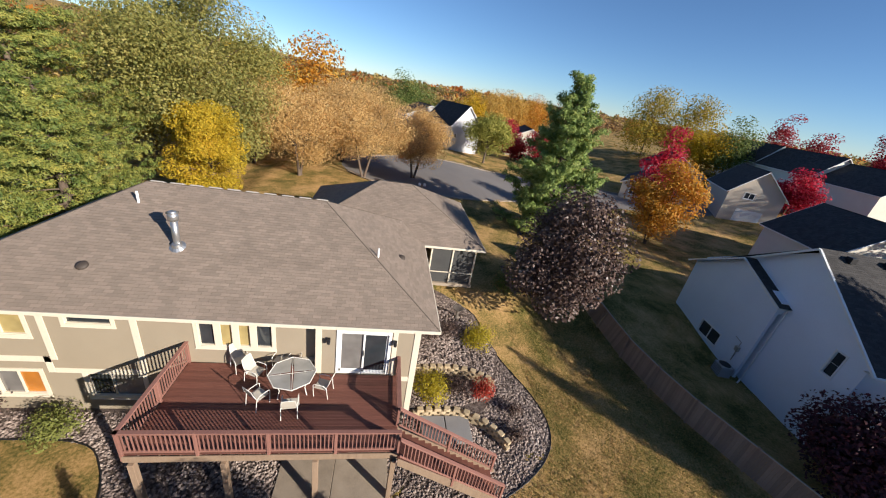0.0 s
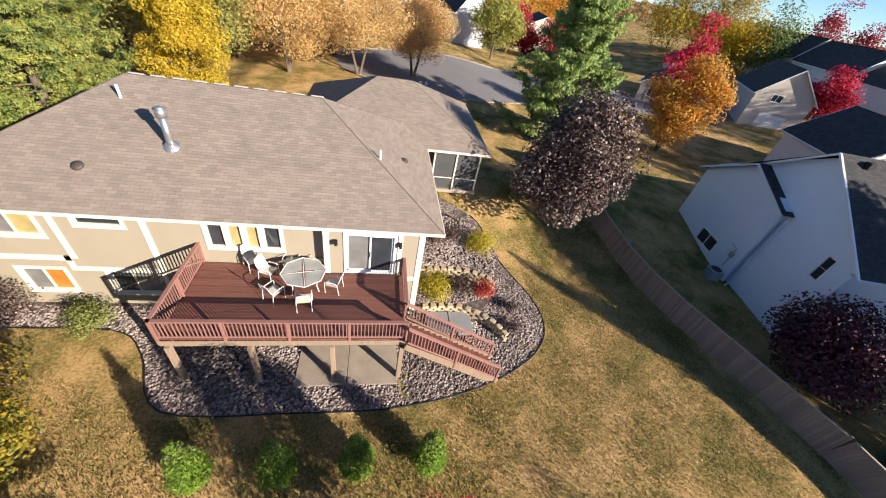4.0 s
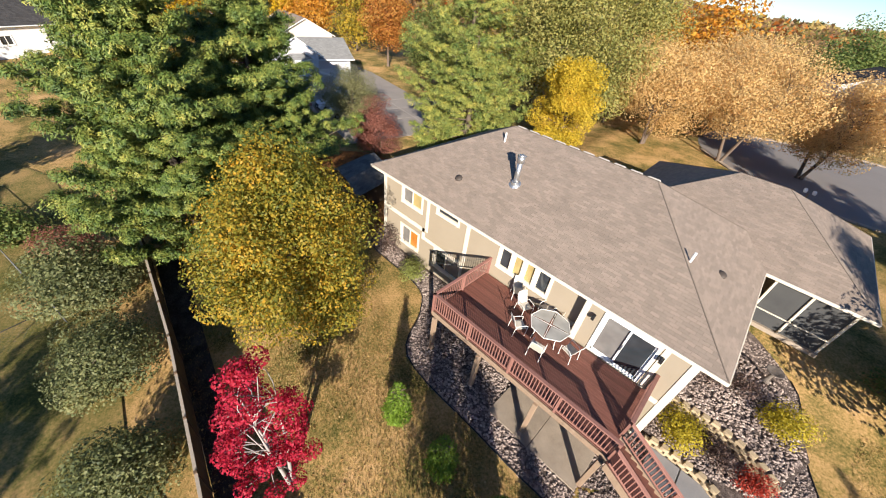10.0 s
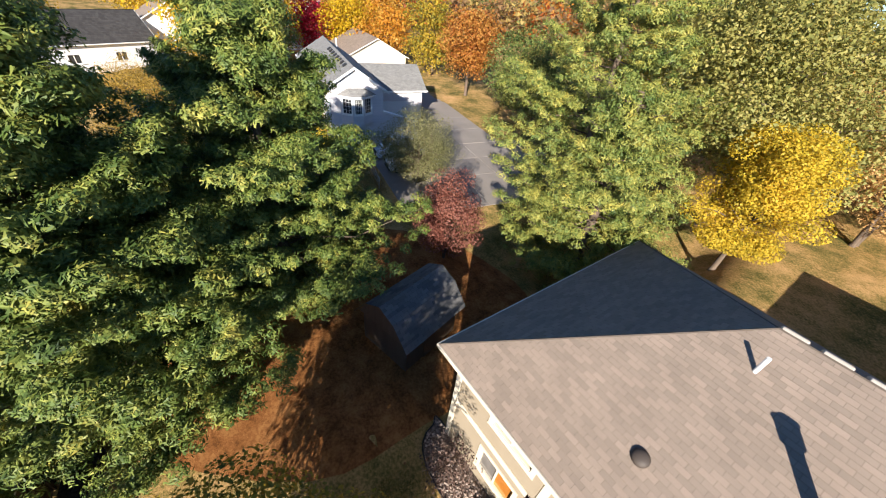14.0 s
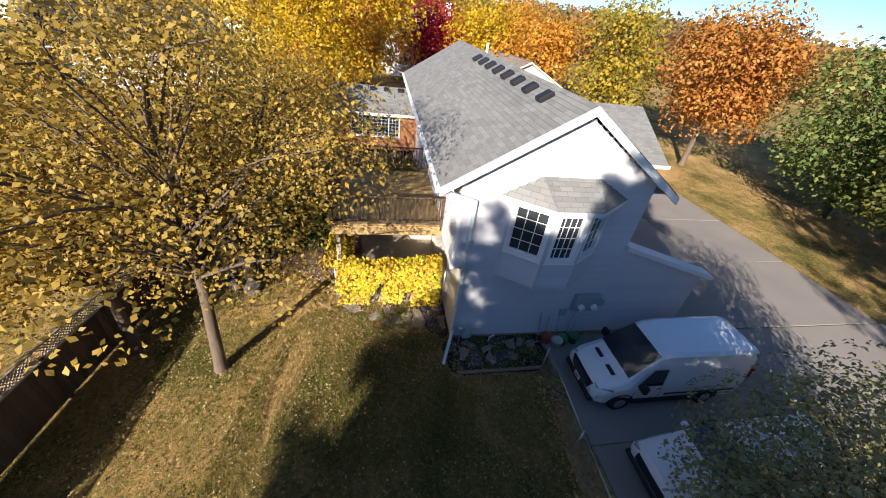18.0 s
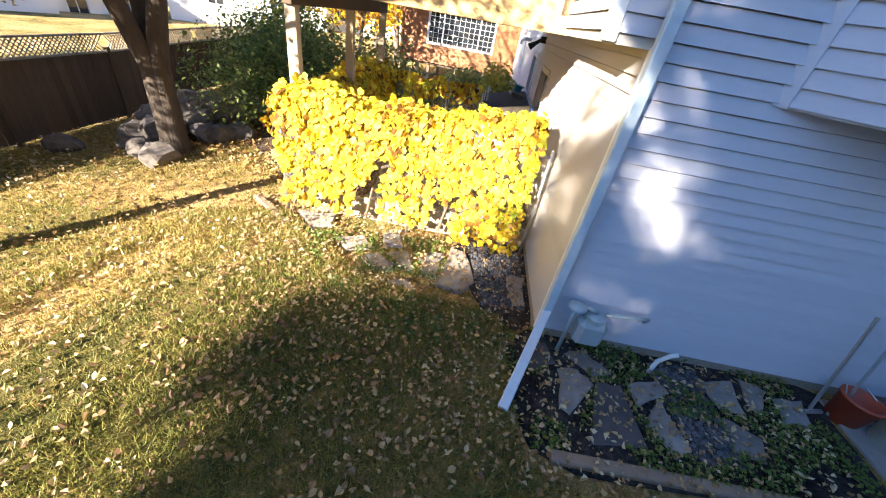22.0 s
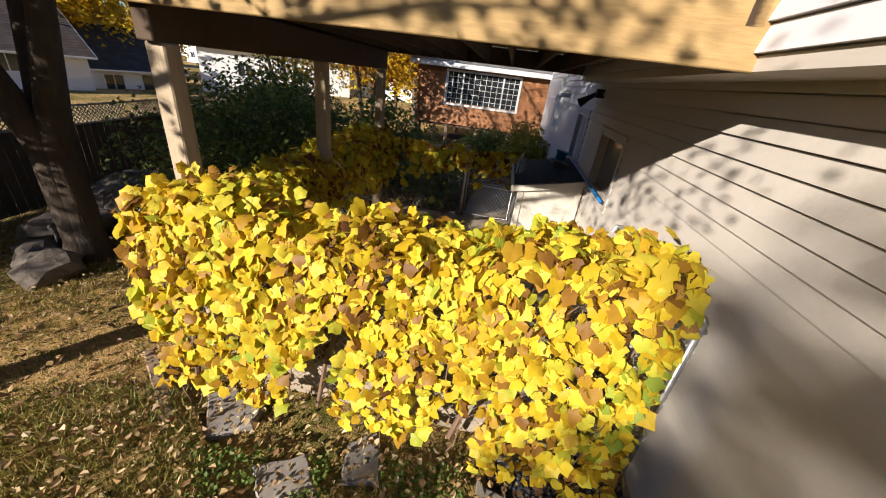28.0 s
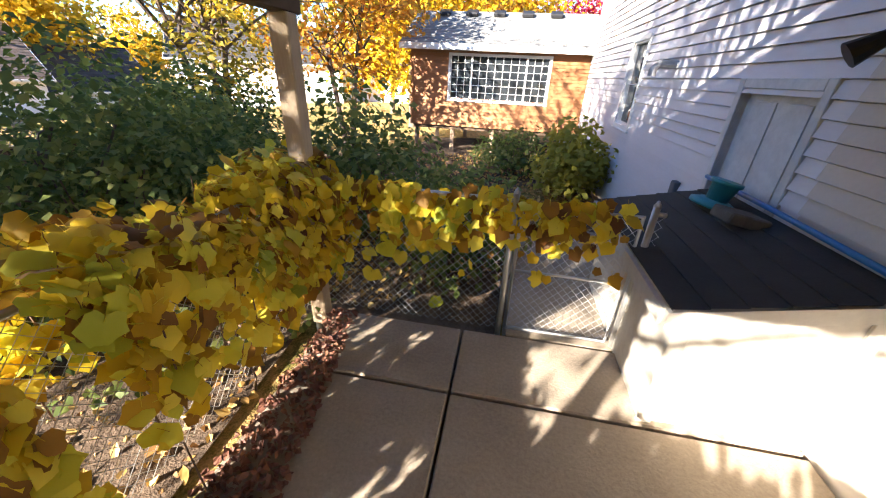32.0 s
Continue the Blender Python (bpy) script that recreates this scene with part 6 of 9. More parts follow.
yr = np.random.default_rng(5)
ROCKS = leafy("river pebbles", [(0.10, 0.08, 0.07), (0.20, 0.155, 0.135), (0.33, 0.26, 0.22), (0.50, 0.42, 0.36)], thin=0.0, rough=0.85)
ROCKBED = ground_mat("rock bed", [(0.06, 0.047, 0.04), (0.13, 0.10, 0.086), (0.22, 0.175, 0.15)], s1=3.0, s2=14, fine=45, bump=0.05)
MULCH = ground_mat("dark mulch", [(0.018, 0.015, 0.014), (0.045, 0.037, 0.034), (0.085, 0.07, 0.062)], s1=2.0, s2=16, fine=70, bump=0.03)
STRAW = ground_mat("rust pine straw", [(0.13, 0.05, 0.016), (0.27, 0.11, 0.035), (0.38, 0.18, 0.065)], s1=1.2, s2=9, fine=60, bump=0.03)
SOIL = ground_mat("brown bare soil", [(0.06, 0.042, 0.03), (0.13, 0.09, 0.062), (0.20, 0.145, 0.10)], s1=0.6, s2=7, fine=50)

bed_poly = curve_poly([(-0.6, 9.0), (3.4, 7.6), (4.6, 4.7), (6.0, 1.5), (6.1, -0.86), (4.7, -2.6), (1.86, -4.0), (-1.65, -4.7), (-5.5, -4.75), (-10.0, -4.5), (-11.6, -2.2), (-13.2, -1.0), (-17.6, -0.8), (-18.6, 0.2), (-17.9, 0.6), (-9, 0.6), (-0.7, 0.3)], 5)
tagged(solo("rock_bed", drape(bed_poly, 0.02, 0.6), ROCKBED, "landscape bed of river rock along the house", "rock bed", kind="structure"), kind="structure")
pad = [(-5.7, -3.55), (-1.65, -3.75), (-1.65, -0.4), (-5.7, -0.4)]
pebbles("river_rock", "loose brown and grey river rock in the bed", scatter(bed_poly, 15000, yr, lambda x, y: not inside(x, y, pad) and y < 8.6 and not (-18 < x < -0.8 and y > 0.3)), 0.06, ROCKS, yr, lift=0.03)
slab = thing("patio_slab", "light concrete pad under the deck", "patio", kind="structure")
for x0, x1 in ((-5.7, -3.7), (-3.68, -1.62)):
    part("slab", Mesh().box((x0, -3.7, -0.1), (x1, 0.05, 0.07), 0.01), CONCRETE, slab)
# black edging along the bed
edge_line = [(x, y, ground_z(x, y) + 0.05) for x, y in bed_poly[5:75]]
solo("bed_edging", Mesh().tube(edge_line, 0.03, 6), BLACK, "black plastic edging round the rock bed", "edging", smooth=True)


def block_wall(label, pts, courses_n, z0):
    """A curved wall of split-face blocks laid in courses, with a cap."""
    w = thing("retaining_wall", label, "retaining wall", kind="")
    meshes = [Mesh().prism([(-0.16, -0.12), (0.16, -0.12), (0.13, 0.12), (-0.13, 0.12)], 0, 0.145, 0.02).data("block", BLOCK), Mesh().prism([(-0.155, -0.11), (-0.05, -0.145), (0.06, -0.14), (0.155, -0.11), (0.13, 0.12), (-0.13, 0.12)], 0, 0.145, 0.02).data("block", BLOCK)]
    line = []
    for (ax, ay), (bx, by) in zip(pts, pts[1:]):
        n = max(1, int(math.hypot(bx - ax, by - ay) / 0.05))
        line += [(ax + (bx - ax) * i / n, ay + (by - ay) * i / n) for i in range(n)]
    step = 7
    for c in range(courses_n):
        i = (c % 2) * 3
        while i + step < len(line):
            (ax, ay), (bx, by) = line[i], line[min(i + step, len(line) - 1)]
            a = math.degrees(math.atan2(by - ay, bx - ax))
            gz = min(z0, 9)
            part("block", meshes[(i + c) % 2], None, w, m=pose((ax + bx) / 2, (ay + by) / 2 + 0.012 * c, gz + c * 0.15, 0, 0, a))
            i += step
    return w


def smooth_line(pts, n=8):
    out = []
    for i in range(len(pts) - 1):
        p0, p1, p2, p3 = (Vector(pts[min(max(i + j - 1, 0), len(pts) - 1)]) for j in range(4))
        for s in range(n):
            t = s / n
            q = 0.5 * ((2 * p1) + (p2 - p0) * t + (2 * p0 - 5 * p1 + 4 * p2 - p3) * t * t + (3 * p1 - p0 - 3 * p2 + p3) * t ** 3)
            out.append((q.x, q.y))
    return out + [tuple(pts[-1])]


block_wall("curved tan block retaining wall, lower tier", smooth_line([(-0.6, 0.15), (0.6, 0.25), (1.7, 0.2), (2.7, -0.3), (3.4, -1.0), (3.8, -1.8)]), 4, -0.08)
block_wall("curved tan block retaining wall, upper tier", smooth_line([(-0.6, 2.35), (0.8, 2.5), (2.0, 2.45), (3.0, 2.1), (3.9, 1.4)]), 4, 0.42)
solo("garden_fill", drape([(-0.7, 0.3), (1.7, 0.35), (2.7, -0.1), (3.5, 0.9), (2.9, 1.95), (2.0, 2.3), (-0.7, 2.3)], 0.0, 0.4, lambda x, y: 0.46), ROCKBED, "raised planting bed of river rock", "planting bed", kind="structure")
solo("garden_fill", drape([(-0.7, 2.5), (2.0, 2.55), (3.8, 1.7), (4.4, 3.6), (3.4, 6.4), (-0.7, 8.0)], 0.0, 0.4, lambda x, y: 0.92 + 0.12 * max(0, y - 2.5)), ROCKBED, "raised planting bed of river rock", "planting bed", kind="structure")
pebbles("river_rock", "loose river rock on the raised beds", scatter([(-0.7, 0.4), (1.7, 0.4), (3.4, 0.9), (2.9, 1.9), (-0.7, 2.2)], 1100, yr), 0.07, ROCKS, yr, height=lambda x, y: 0.47)
pebbles("river_rock", "loose river rock on the raised beds", scatter([(-0.7, 2.6), (2.0, 2.65), (3.7, 1.9), (4.3, 3.6), (3.3, 6.2), (-0.7, 7.6)], 2600, yr), 0.07, ROCKS, yr, height=lambda x, y: 0.94 + 0.12 * max(0, y - 2.5))
ht = thing("cellar_hatch", "grey double-leaf flat cover beside the wall", "hatch", pose(1.0, -0.5, 0.03))
GREYMAT = surf("grey metal cover", (0.27, 0.26, 0.25), (0.21, 0.2, 0.195), rough=0.6, grain=20, bump=0.05)
part("leaf", Mesh().box((-1.15, -0.75, 0), (-0.02, 0.6, 0.16), 0.015), GREYMAT, ht)
part("leaf", Mesh().box((0.02, -0.75, 0), (1.15, 0.6, 0.16), 0.015), GREYMAT, ht)


def shrub(label, x, y, h, r, leaves, size, mat, seed, z=None, m=None):
    t = broadleaf("shrub", label, x, y, h, r, 0.08, leaves, size, mat, seed, trunk=0.018, clumps=22, stems=5, tight=0.85, category="shrub", top=0.45, z=z)
    if m is not None:
        t.matrix_basis = m
    return t


shrub("rounded yellow shrub in the lower bed", 0.35, 1.2, 1.0, 0.72, 2600, 0.09, YELLOW_BUSH, 80, z=0.46)
shrub("rounded yellow shrub beside the lawn", 3.35, 4.4, 1.1, 0.75, 2600, 0.09, YELLOW_BUSH, 81, z=1.0)
shrub("small bright red shrub in the lower bed", 3.0, 1.1, 0.9, 0.5, 1500, 0.08, leafy("red shrub leaves", [(0.25, 0.03, 0.02), (0.42, 0.05, 0.03), (0.52, 0.10, 0.05)]), 82, z=0.46)
shrub("low purple-grey shrub beside the red one", 1.9, 1.25, 0.75, 0.55, 1100, 0.08, PURPLE, 83, z=0.46)
shrub("low purple-grey shrub among the rocks", 1.3, 1.6, 0.65, 0.5, 900, 0.08, PURPLE, 84, z=0.46)
shrub("low purple-grey shrub in the upper bed", 0.5, 4.6, 0.8, 0.55, 1000, 0.08, PURPLE, 85, z=1.15)
shrub("low purple-grey shrub in the upper bed", 1.7, 4.9, 0.8, 0.55, 1000, 0.08, PURPLE, 86, z=1.2)
shrub("pale green round shrub in the rock bed", -14.0, -0.6, 1.05, 0.7, 2200, 0.09, leafy("pale green shrub", [(0.12, 0.15, 0.04), (0.24, 0.26, 0.07), (0.34, 0.35, 0.10)]), 87)
shrub("dark half-bare shrub at the house corner", -16.9, -0.35, 1.9, 0.75, 1500, 0.09, PURPLE, 88)
shrub("small dark shrub among river rocks", 4.3, -0.9, 0.6, 0.4, 500, 0.08, PURPLE, 89)
shrub("small dark shrub among river rocks", 4.6, 0.4, 0.55, 0.4, 500, 0.08, PURPLE, 90)
shrub("green juniper by the corner", 6.2, 9.4, 1.2, 0.9, 1700, 0.1, GREEN, 91)
# bird bath and garden ornament
bb = thing("bird_bath", "pale stone bird bath in the bed", "bird bath", pose(2.4, 6.3, 1.36))
part("pedestal", Mesh().lathe([(0.2, 0), (0.2, 0.06), (0.1, 0.12), (0.08, 0.5), (0.12, 0.6)], 16), BOULDER, bb, smooth=True)
part("bowl", Mesh().lathe([(0.12, 0.58), (0.3, 0.66), (0.36, 0.74), (0.33, 0.74), (0.2, 0.68)], 20), BOULDER, bb, smooth=True)
# small water feature in the lawn corner
wf = thing("water_feature", "small dug basin with timber edging and a stone fountain", "fountain", on_ground(11.5, -10.9) @ pose(0, 0, 0, 0, 0, 28))
for a, b in (((-0.85, -0.85, 0), (0.85, -0.75, 0.12)), ((-0.85, 0.75, 0), (0.85, 0.85, 0.12)), ((-0.85, -0.75, 0), (-0.75, 0.75, 0.12)), ((0.75, -0.75, 0), (0.85, 0.75, 0.12))):
    part("timber", Mesh().box(a, b, 0.01), RAWWOOD, wf)
part("basin", Mesh().box((-0.74, -0.74, 0), (0.74, 0.74, 0.035)), MULCH, wf)
fst = Mesh()
for i in range(9):
    fst.box((0.05 + 0.1 * (i % 3), -0.5 + 0.12 * (i // 3), 0.03), (0.3 + 0.12 * (i % 3), -0.3 + 0.12 * (i // 3), 0.2 + 0.07 * (i % 4)), 0.03)
part("fountain_stones", fst, BOULDER, wf)
part("basin_cover", Mesh().box((0.1, -0.55, 0.22), (0.5, -0.2, 0.3), 0.02), STEEL, wf)


# ---- wooden fences ----
def board_fence(label, pts, height, mat, caps=False, lattice=False, base=ground_z, m=None, name="wooden_fence", rail=None):
    """Privacy fence: posts, rails and boards along a line of (x, y)."""
    f = thing(name, label, "fence", m)
    board = Mesh().box((-0.0705, -0.012, 0.05), (0.0705, 0.012, height), 0.003).data("board", mat)
    for (ax, ay), (bx, by) in zip(pts, pts[1:]):
        L = math.hypot(bx - ax, by - ay)
        n = max(1, round(L / 2.4))
        ang = math.degrees(math.atan2(by - ay, bx - ax))
        for i in range(n):
            px, py, qx, qy = ax + (bx - ax) * i / n, ay + (by - ay) * i / n, ax + (bx - ax) * (i + 1) / n, ay + (by - ay) * (i + 1) / n
            z0, z1 = base(px, py), base(qx, qy)
            w = L / n
            mm = pose(px, py, z0, 0, -math.degrees(math.atan2(z1 - z0, w)), ang)
            part("post", Mesh().box((-0.05, -0.05, -0.3), (0.05, 0.05, height + 0.1), 0.008), mat, f, m=pose(px, py, z0, 0, 0, ang))
            for z in (0.3, height - 0.25):
                part("rail", Mesh().box((0, 0.015, z), (w, 0.055, z + 0.09)), mat, f, m=mm)
            part("top_cap", Mesh().box((0, -0.05, height), (w, 0.05, height + 0.035), 0.004), rail or mat, f, m=mm)
            k = int(w / 0.142)
            for j in range(k):
                part("board", board, None, f, m=mm @ pose((j + 0.5) * w / k, 0, 0))
            if lattice:
                lt = Mesh()
                for s in range(-4, int(w / 0.09)):
                    for d in (1, -1):
                        u0, u1 = s * 0.09, s * 0.09 + 0.3
                        if u0 < 0 or u1 > w:
                            continue
                        za, zb = (height + 0.035, height + 0.335) if d > 0 else (height + 0.335, height + 0.035)
                        lt.tube([(u0, 0, za), (u1, 0, zb)], 0.012, 4, cap=False)
                part("lattice", lt, rail or mat, f, m=mm)
                part("top_cap", Mesh().box((0, -0.03, height + 0.335), (w, 0.03, height + 0.37), 0.004), rail or mat, f, m=mm)
    return f


PALECAP = surf("pale weathered cap", (0.42, 0.36, 0.28), (0.30, 0.25, 0.19), rough=0.9, grain=12, bump=0.2)
board_fence("weathered grey-tan board fence along the east side of the yard", [(12.3, 9.6), (12.85, 7.0), (14.3, -0.1), (16.05, -5.4), (18.1, -11.7), (19.9, -17.3)], 1.6, FENCEGREY, rail=PALECAP)
board_fence("brown board fence along the back of the yard", [(19.9, -17.3), (13.6, -16.4), (8.6, -15.8), (0.0, -14.5), (-10.6, -12.9), (-16.8, -12.0), (-26.0, -11.1)], 1.7, FENCEWOOD, rail=PALECAP)
board_fence("brown board fence running east behind the maples", [(19.9, -17.3), (36.0, -20.1)], 1.7, FENCEWOOD, rail=PALECAP)

# ---- shed, straw round it, painted shade strip by the back fence ----
solo("pine_straw", drape(curve_poly([(-29, -10.5), (-24, -9.5), (-19.3, -4.5), (-18.8, 0.0), (-18.8, 5.5), (-22, 9), (-27, 8), (-31, 4), (-34, -4)], 4), 0.025, 0.9), STRAW, "rust-brown pine straw under the trees", "pine straw", kind="structure")
# dark sheet painted where the back fence throws its shadow
solo("mulch_strip", drape([(-26, -10.9), (-8, -13.2), (-8.0, -12.2), (-24, -9.9)], 0.03, 0.8), MULCH, "dark strip painted as shade along the back fence", "mulch", kind="structure")
sh = thing("garden_shed", "small wooden shed with worn dark grey shingle roof", "shed", pose(-23.0, 1.75, -0.15, 0, 0, 14) @ Matrix.Diagonal((1.12, 1.12, 1.1, 1)))
for a, b in (((-1.25, -1.5, 0), (-1.17, 1.5, 2.0)), ((1.17, -1.5, 0), (1.25, 1.5, 2.0)), ((-1.17, -1.5, 0), (1.17, -1.42, 2.0)), ((-1.17, 1.42, 0), (1.17, 1.5, 2.0))):
    part("wall", Mesh().box(a, b, 0.01), FENCEWOOD, sh)
SHEDROOF = shingle_mat("weathered shed shingles", (0.17, 0.165, 0.16), (0.10, 0.10, 0.10))
for e0, e1, t0, t1 in (((1.5, -1.75, 1.75), (1.5, 1.75, 1.75), (0.75, -1.75, 2.75), (0.75, 1.75, 2.75)), ((0.75, -1.75, 2.75), (0.75, 1.75, 2.75), (0, -1.75, 3.15), (0, 1.75, 3.15)), ((-1.5, 1.75, 1.75), (-1.5, -1.75, 1.75), (-0.75, 1.75, 2.75), (-0.75, -1.75, 2.75)), ((-0.75, 1.75, 2.75), (-0.75, -1.75, 2.75), (0, 1.75, 3.15), (0, -1.75, 3.15))):
    part("roof_slope", courses(Mesh(), e0, e1, t0, t1), SHEDROOF, sh)
for y in (-1.6, 1.6):
    gb = Mesh().quad((-1.4, y, 1.8), (1.4, y, 1.8), (0.73, y, 2.7), (0, y, 3.1), (-0.73, y, 2.7))
    part("gable", gb, FENCEWOOD, sh)
part("door", Mesh().box((1.25, -0.5, 0.1), (1.29, 0.5, 1.75), 0.008), FENCEWOOD, sh)
solo("air_conditioner", Mesh().box((-0.4, -0.4, 0), (0.4, 0.4, 0.75), 0.05), GREYMAT, "grey air conditioner unit beside the house", "air conditioner", on_ground(-10.4, -0.9))

# ---- grass and fallen leaves of the back yard ----
GRASS = leafy("grass blades", [(0.09, 0.11, 0.024), (0.20, 0.175, 0.05), (0.37, 0.255, 0.10), (0.50, 0.345, 0.16)], thin=0.4)
yard = [(-18, -12), (-8, -13.2), (8, -15), (17, -14.5), (14.5, -2), (12.5, 7), (6, 7), (6.3, -1), (4.6, -3), (-2, -5), (-10, -4.8), (-18, -1.2)]
blades("lawn_grass", "short green and straw-coloured grass of the back yard", scatter(yard, 110000, yr), 0.075, GRASS, yr, wide=0.02)
fallen("fallen_leaves", "brown and yellow leaves on the back lawn", scatter(yard, 2500, yr), 0.08, leafy("fallen leaf mix", [(0.16, 0.07, 0.03), (0.34, 0.18, 0.06), (0.50, 0.33, 0.10), (0.58, 0.45, 0.25)], thin=0.1), yr)


# ---- lot of the white house ----
def lg(x, y):
    """Ground height in the white house's own axes."""
    wx, wy = H2_X + x * H2_C - y * H2_S, H2_Y + x * H2_S + y * H2_C
    return ground_z(wx, wy) - H2_Z


def w2(x, y, dz=0.0, r=0.0):
    return M2 @ pose(x, y, lg(x, y) + dz, 0, 0, r)


wr = np.random.default_rng(9)
FALLEN = MATS["fallen leaf mix"]
DRIVE = surf("grey driveway concrete", (0.30, 0.265, 0.235), (0.22, 0.195, 0.172), rough=0.92, grain=40, patch=0.5, bump=0.15, per_object=0.06)
drive = thing("driveway", "grey concrete driveway in wide slabs", "driveway", M2, kind="structure")
cuts_x = (2.95, 6.2, 9.6, 13.0, 17.5, 23.0)
cuts_y = (-12.0, -7.0, -3.6, -0.12)
for i in range(len(cuts_x) - 1):
    for j in range(len(cuts_y) - 1):
        part("slab", Mesh().box((cuts_x[i] + 0.012, cuts_y[j] + 0.012, -0.7), (cuts_x[i + 1] - 0.012, cuts_y[j + 1] - 0.012, 0.06), 0.01), DRIVE, drive)
for j, (a, b) in enumerate(((-0.1, 4.0), (4.0, 8.0), (8.0, 14.0), (14.0, 22.0), (22.0, 34.0))):
    for x0, x1 in ((8.0, 12.5), (12.5, 17.5)) if b > 8.1 else ((4.9, 8.0), (8.0, 12.5), (12.5, 17.5)):
        if b > 8.1 and x0 < 12:
            x0 = 11.9
        part("slab", Mesh().box((x0 + 0.012, a + 0.012, -0.7), (x1 - 0.012, b - 0.012, 0.065), 0.01), DRIVE, drive)

# planting strip with flagstones by the wall
solo("mulch_bed", drape(curve_poly([(-0.1, 0.0), (-0.15, -1.3), (1.2, -1.38), (2.7, -1.3), (2.9, -0.4), (2.8, 0.0)], 3), 0.02, 0.4, lg), MULCH, "dark mulch bed below the house wall", "mulch bed", M2, kind="structure")
solo("mulch_bed", drape(curve_poly([(-0.05, 0.05), (-0.6, 0.2), (-0.9, 1.0), (-1.0, 1.7), (-0.05, 1.8)], 3), 0.022, 0.3, lg), MULCH, "dark gravelly mulch beside the corner of the house", "mulch bed", M2, kind="structure")


STONES_AT = []


def flagstone(pts, h=0.04, mat=None):
    STONES_AT.append(list(pts))
    p = []
    k = len(pts)
    cx, cy = sum(q[0] for q in pts) / k, sum(q[1] for q in pts) / k
    for (ax, ay), (bx, by) in zip(pts, pts[1:] + pts[:1]):
        for s in (0.0, 0.33, 0.67):
            j = 0.02
            p.append((ax + (bx - ax) * s + wr.normal() * j * 0.6 - cx, ay + (by - ay) * s + wr.normal() * j * 0.6 - cy))
    solo("flagstone", Mesh().prism(p, -0.04, h, 0.014), mat or STONE, "rough grey-tan flagstone laid in the ground", "flagstone", w2(cx, cy) @ pose(0, 0, 0, wr.normal() * 1.5, wr.normal() * 1.5), "flagstones")


flags = (((-2.17, .71), (-1.99, .85), (-1.74, .64), (-1.74, .53), (-1.94, .5)), ((-1.83, .9), (-1.63, 1.01), (-1.47, .63), (-1.68, .65)), ((-1.49, .99), (-1.14, 1.11), (-1.18, .58), (-1.37, .65)),
         ((-1.06, 1.29), (-.87, 1.21), (-.69, .59), (-.86, .38), (-1.16, .47)), ((-.31, .9), (-.06, .94), (-.09, .37), (-.25, .31)), ((-1.74, .33), (-1.5, .43), (-1.4, .26), (-1.54, .06)))
for f in flags:
    flagstone(list(f))
flags = (((-.97, 1.78), (-.25, 1.95), (-.2, 1.8), (-1.05, 1.4)), ((-2.05, 1.32), (-1.85, 1.46), (-1.72, 1.12), (-1.97, 1.05)), ((-3.38, 1.5), (-2.83, 1.6), (-2.78, 1.27), (-3.03, 1.11)))
for f in flags:
    flagstone(list(f))
flags = (((0.19, -0.46), (0.39, -0.38), (0.53, -0.57), (0.22, -0.95), (0.15, -0.88)), ((0.3, -0.24), (0.5, -0.12), (0.75, -0.38), (0.54, -0.47)), ((0.87, -0.45), (1.23, -0.32), (1.29, -0.47), (0.87, -0.73)), ((1.14, -0.54), (1.23, -1.04), (1.08, -1.13), (0.92, -0.86)),
         ((1.66, -0.27), (2.05, -0.12), (1.98, -0.56), (1.75, -0.54)), ((2.15, -0.1), (2.36, -0.19), (2.19, -0.49), (2.06, -0.44)), ((1.66, -0.62), (1.99, -0.76), (1.91, -1.0), (1.65, -0.96)), ((2.41, -0.26), (2.75, -0.22), (2.62, -0.52), (2.31, -0.58)))
for f in flags:
    flagstone(list(f))
SLATE = surf("dark slate slab", (0.12, 0.105, 0.10), (0.065, 0.058, 0.055), rough=0.8, grain=12, patch=2.5, bump=0.3)
flagstone([(0.56, -0.53), (0.8, -0.5), (0.86, -1.1), (0.36, -1.15)], mat=SLATE)
flagstone([(-0.08, -0.21), (0.12, -0.14), (0.18, -0.42), (-0.1, -0.54)], mat=SLATE)
flags = (((-.8, -.53), (-.51, .2), (-.28, -.36), (-.51, -.62)), ((-2.6, 1.0), (-2.3, 1.2), (-2.1, .95), (-2.4, .8)))
for f in flags:
    flagstone(list(f))
solo("timber_edging", Mesh().box((0, -0.05, -0.05), (0.95, 0.05, 0.07), 0.012), RAWWOOD, "weathered timber edging beside the stones", "edging", w2(-4.15, 1.72, 0, -36))
solo("timber_edging", Mesh().box((0, -0.05, -0.05), (2.7, 0.05, 0.07), 0.012), RAWWOOD, "weathered timber edging of the mulch bed", "edging", w2(0.0, -1.33, 0, 1))

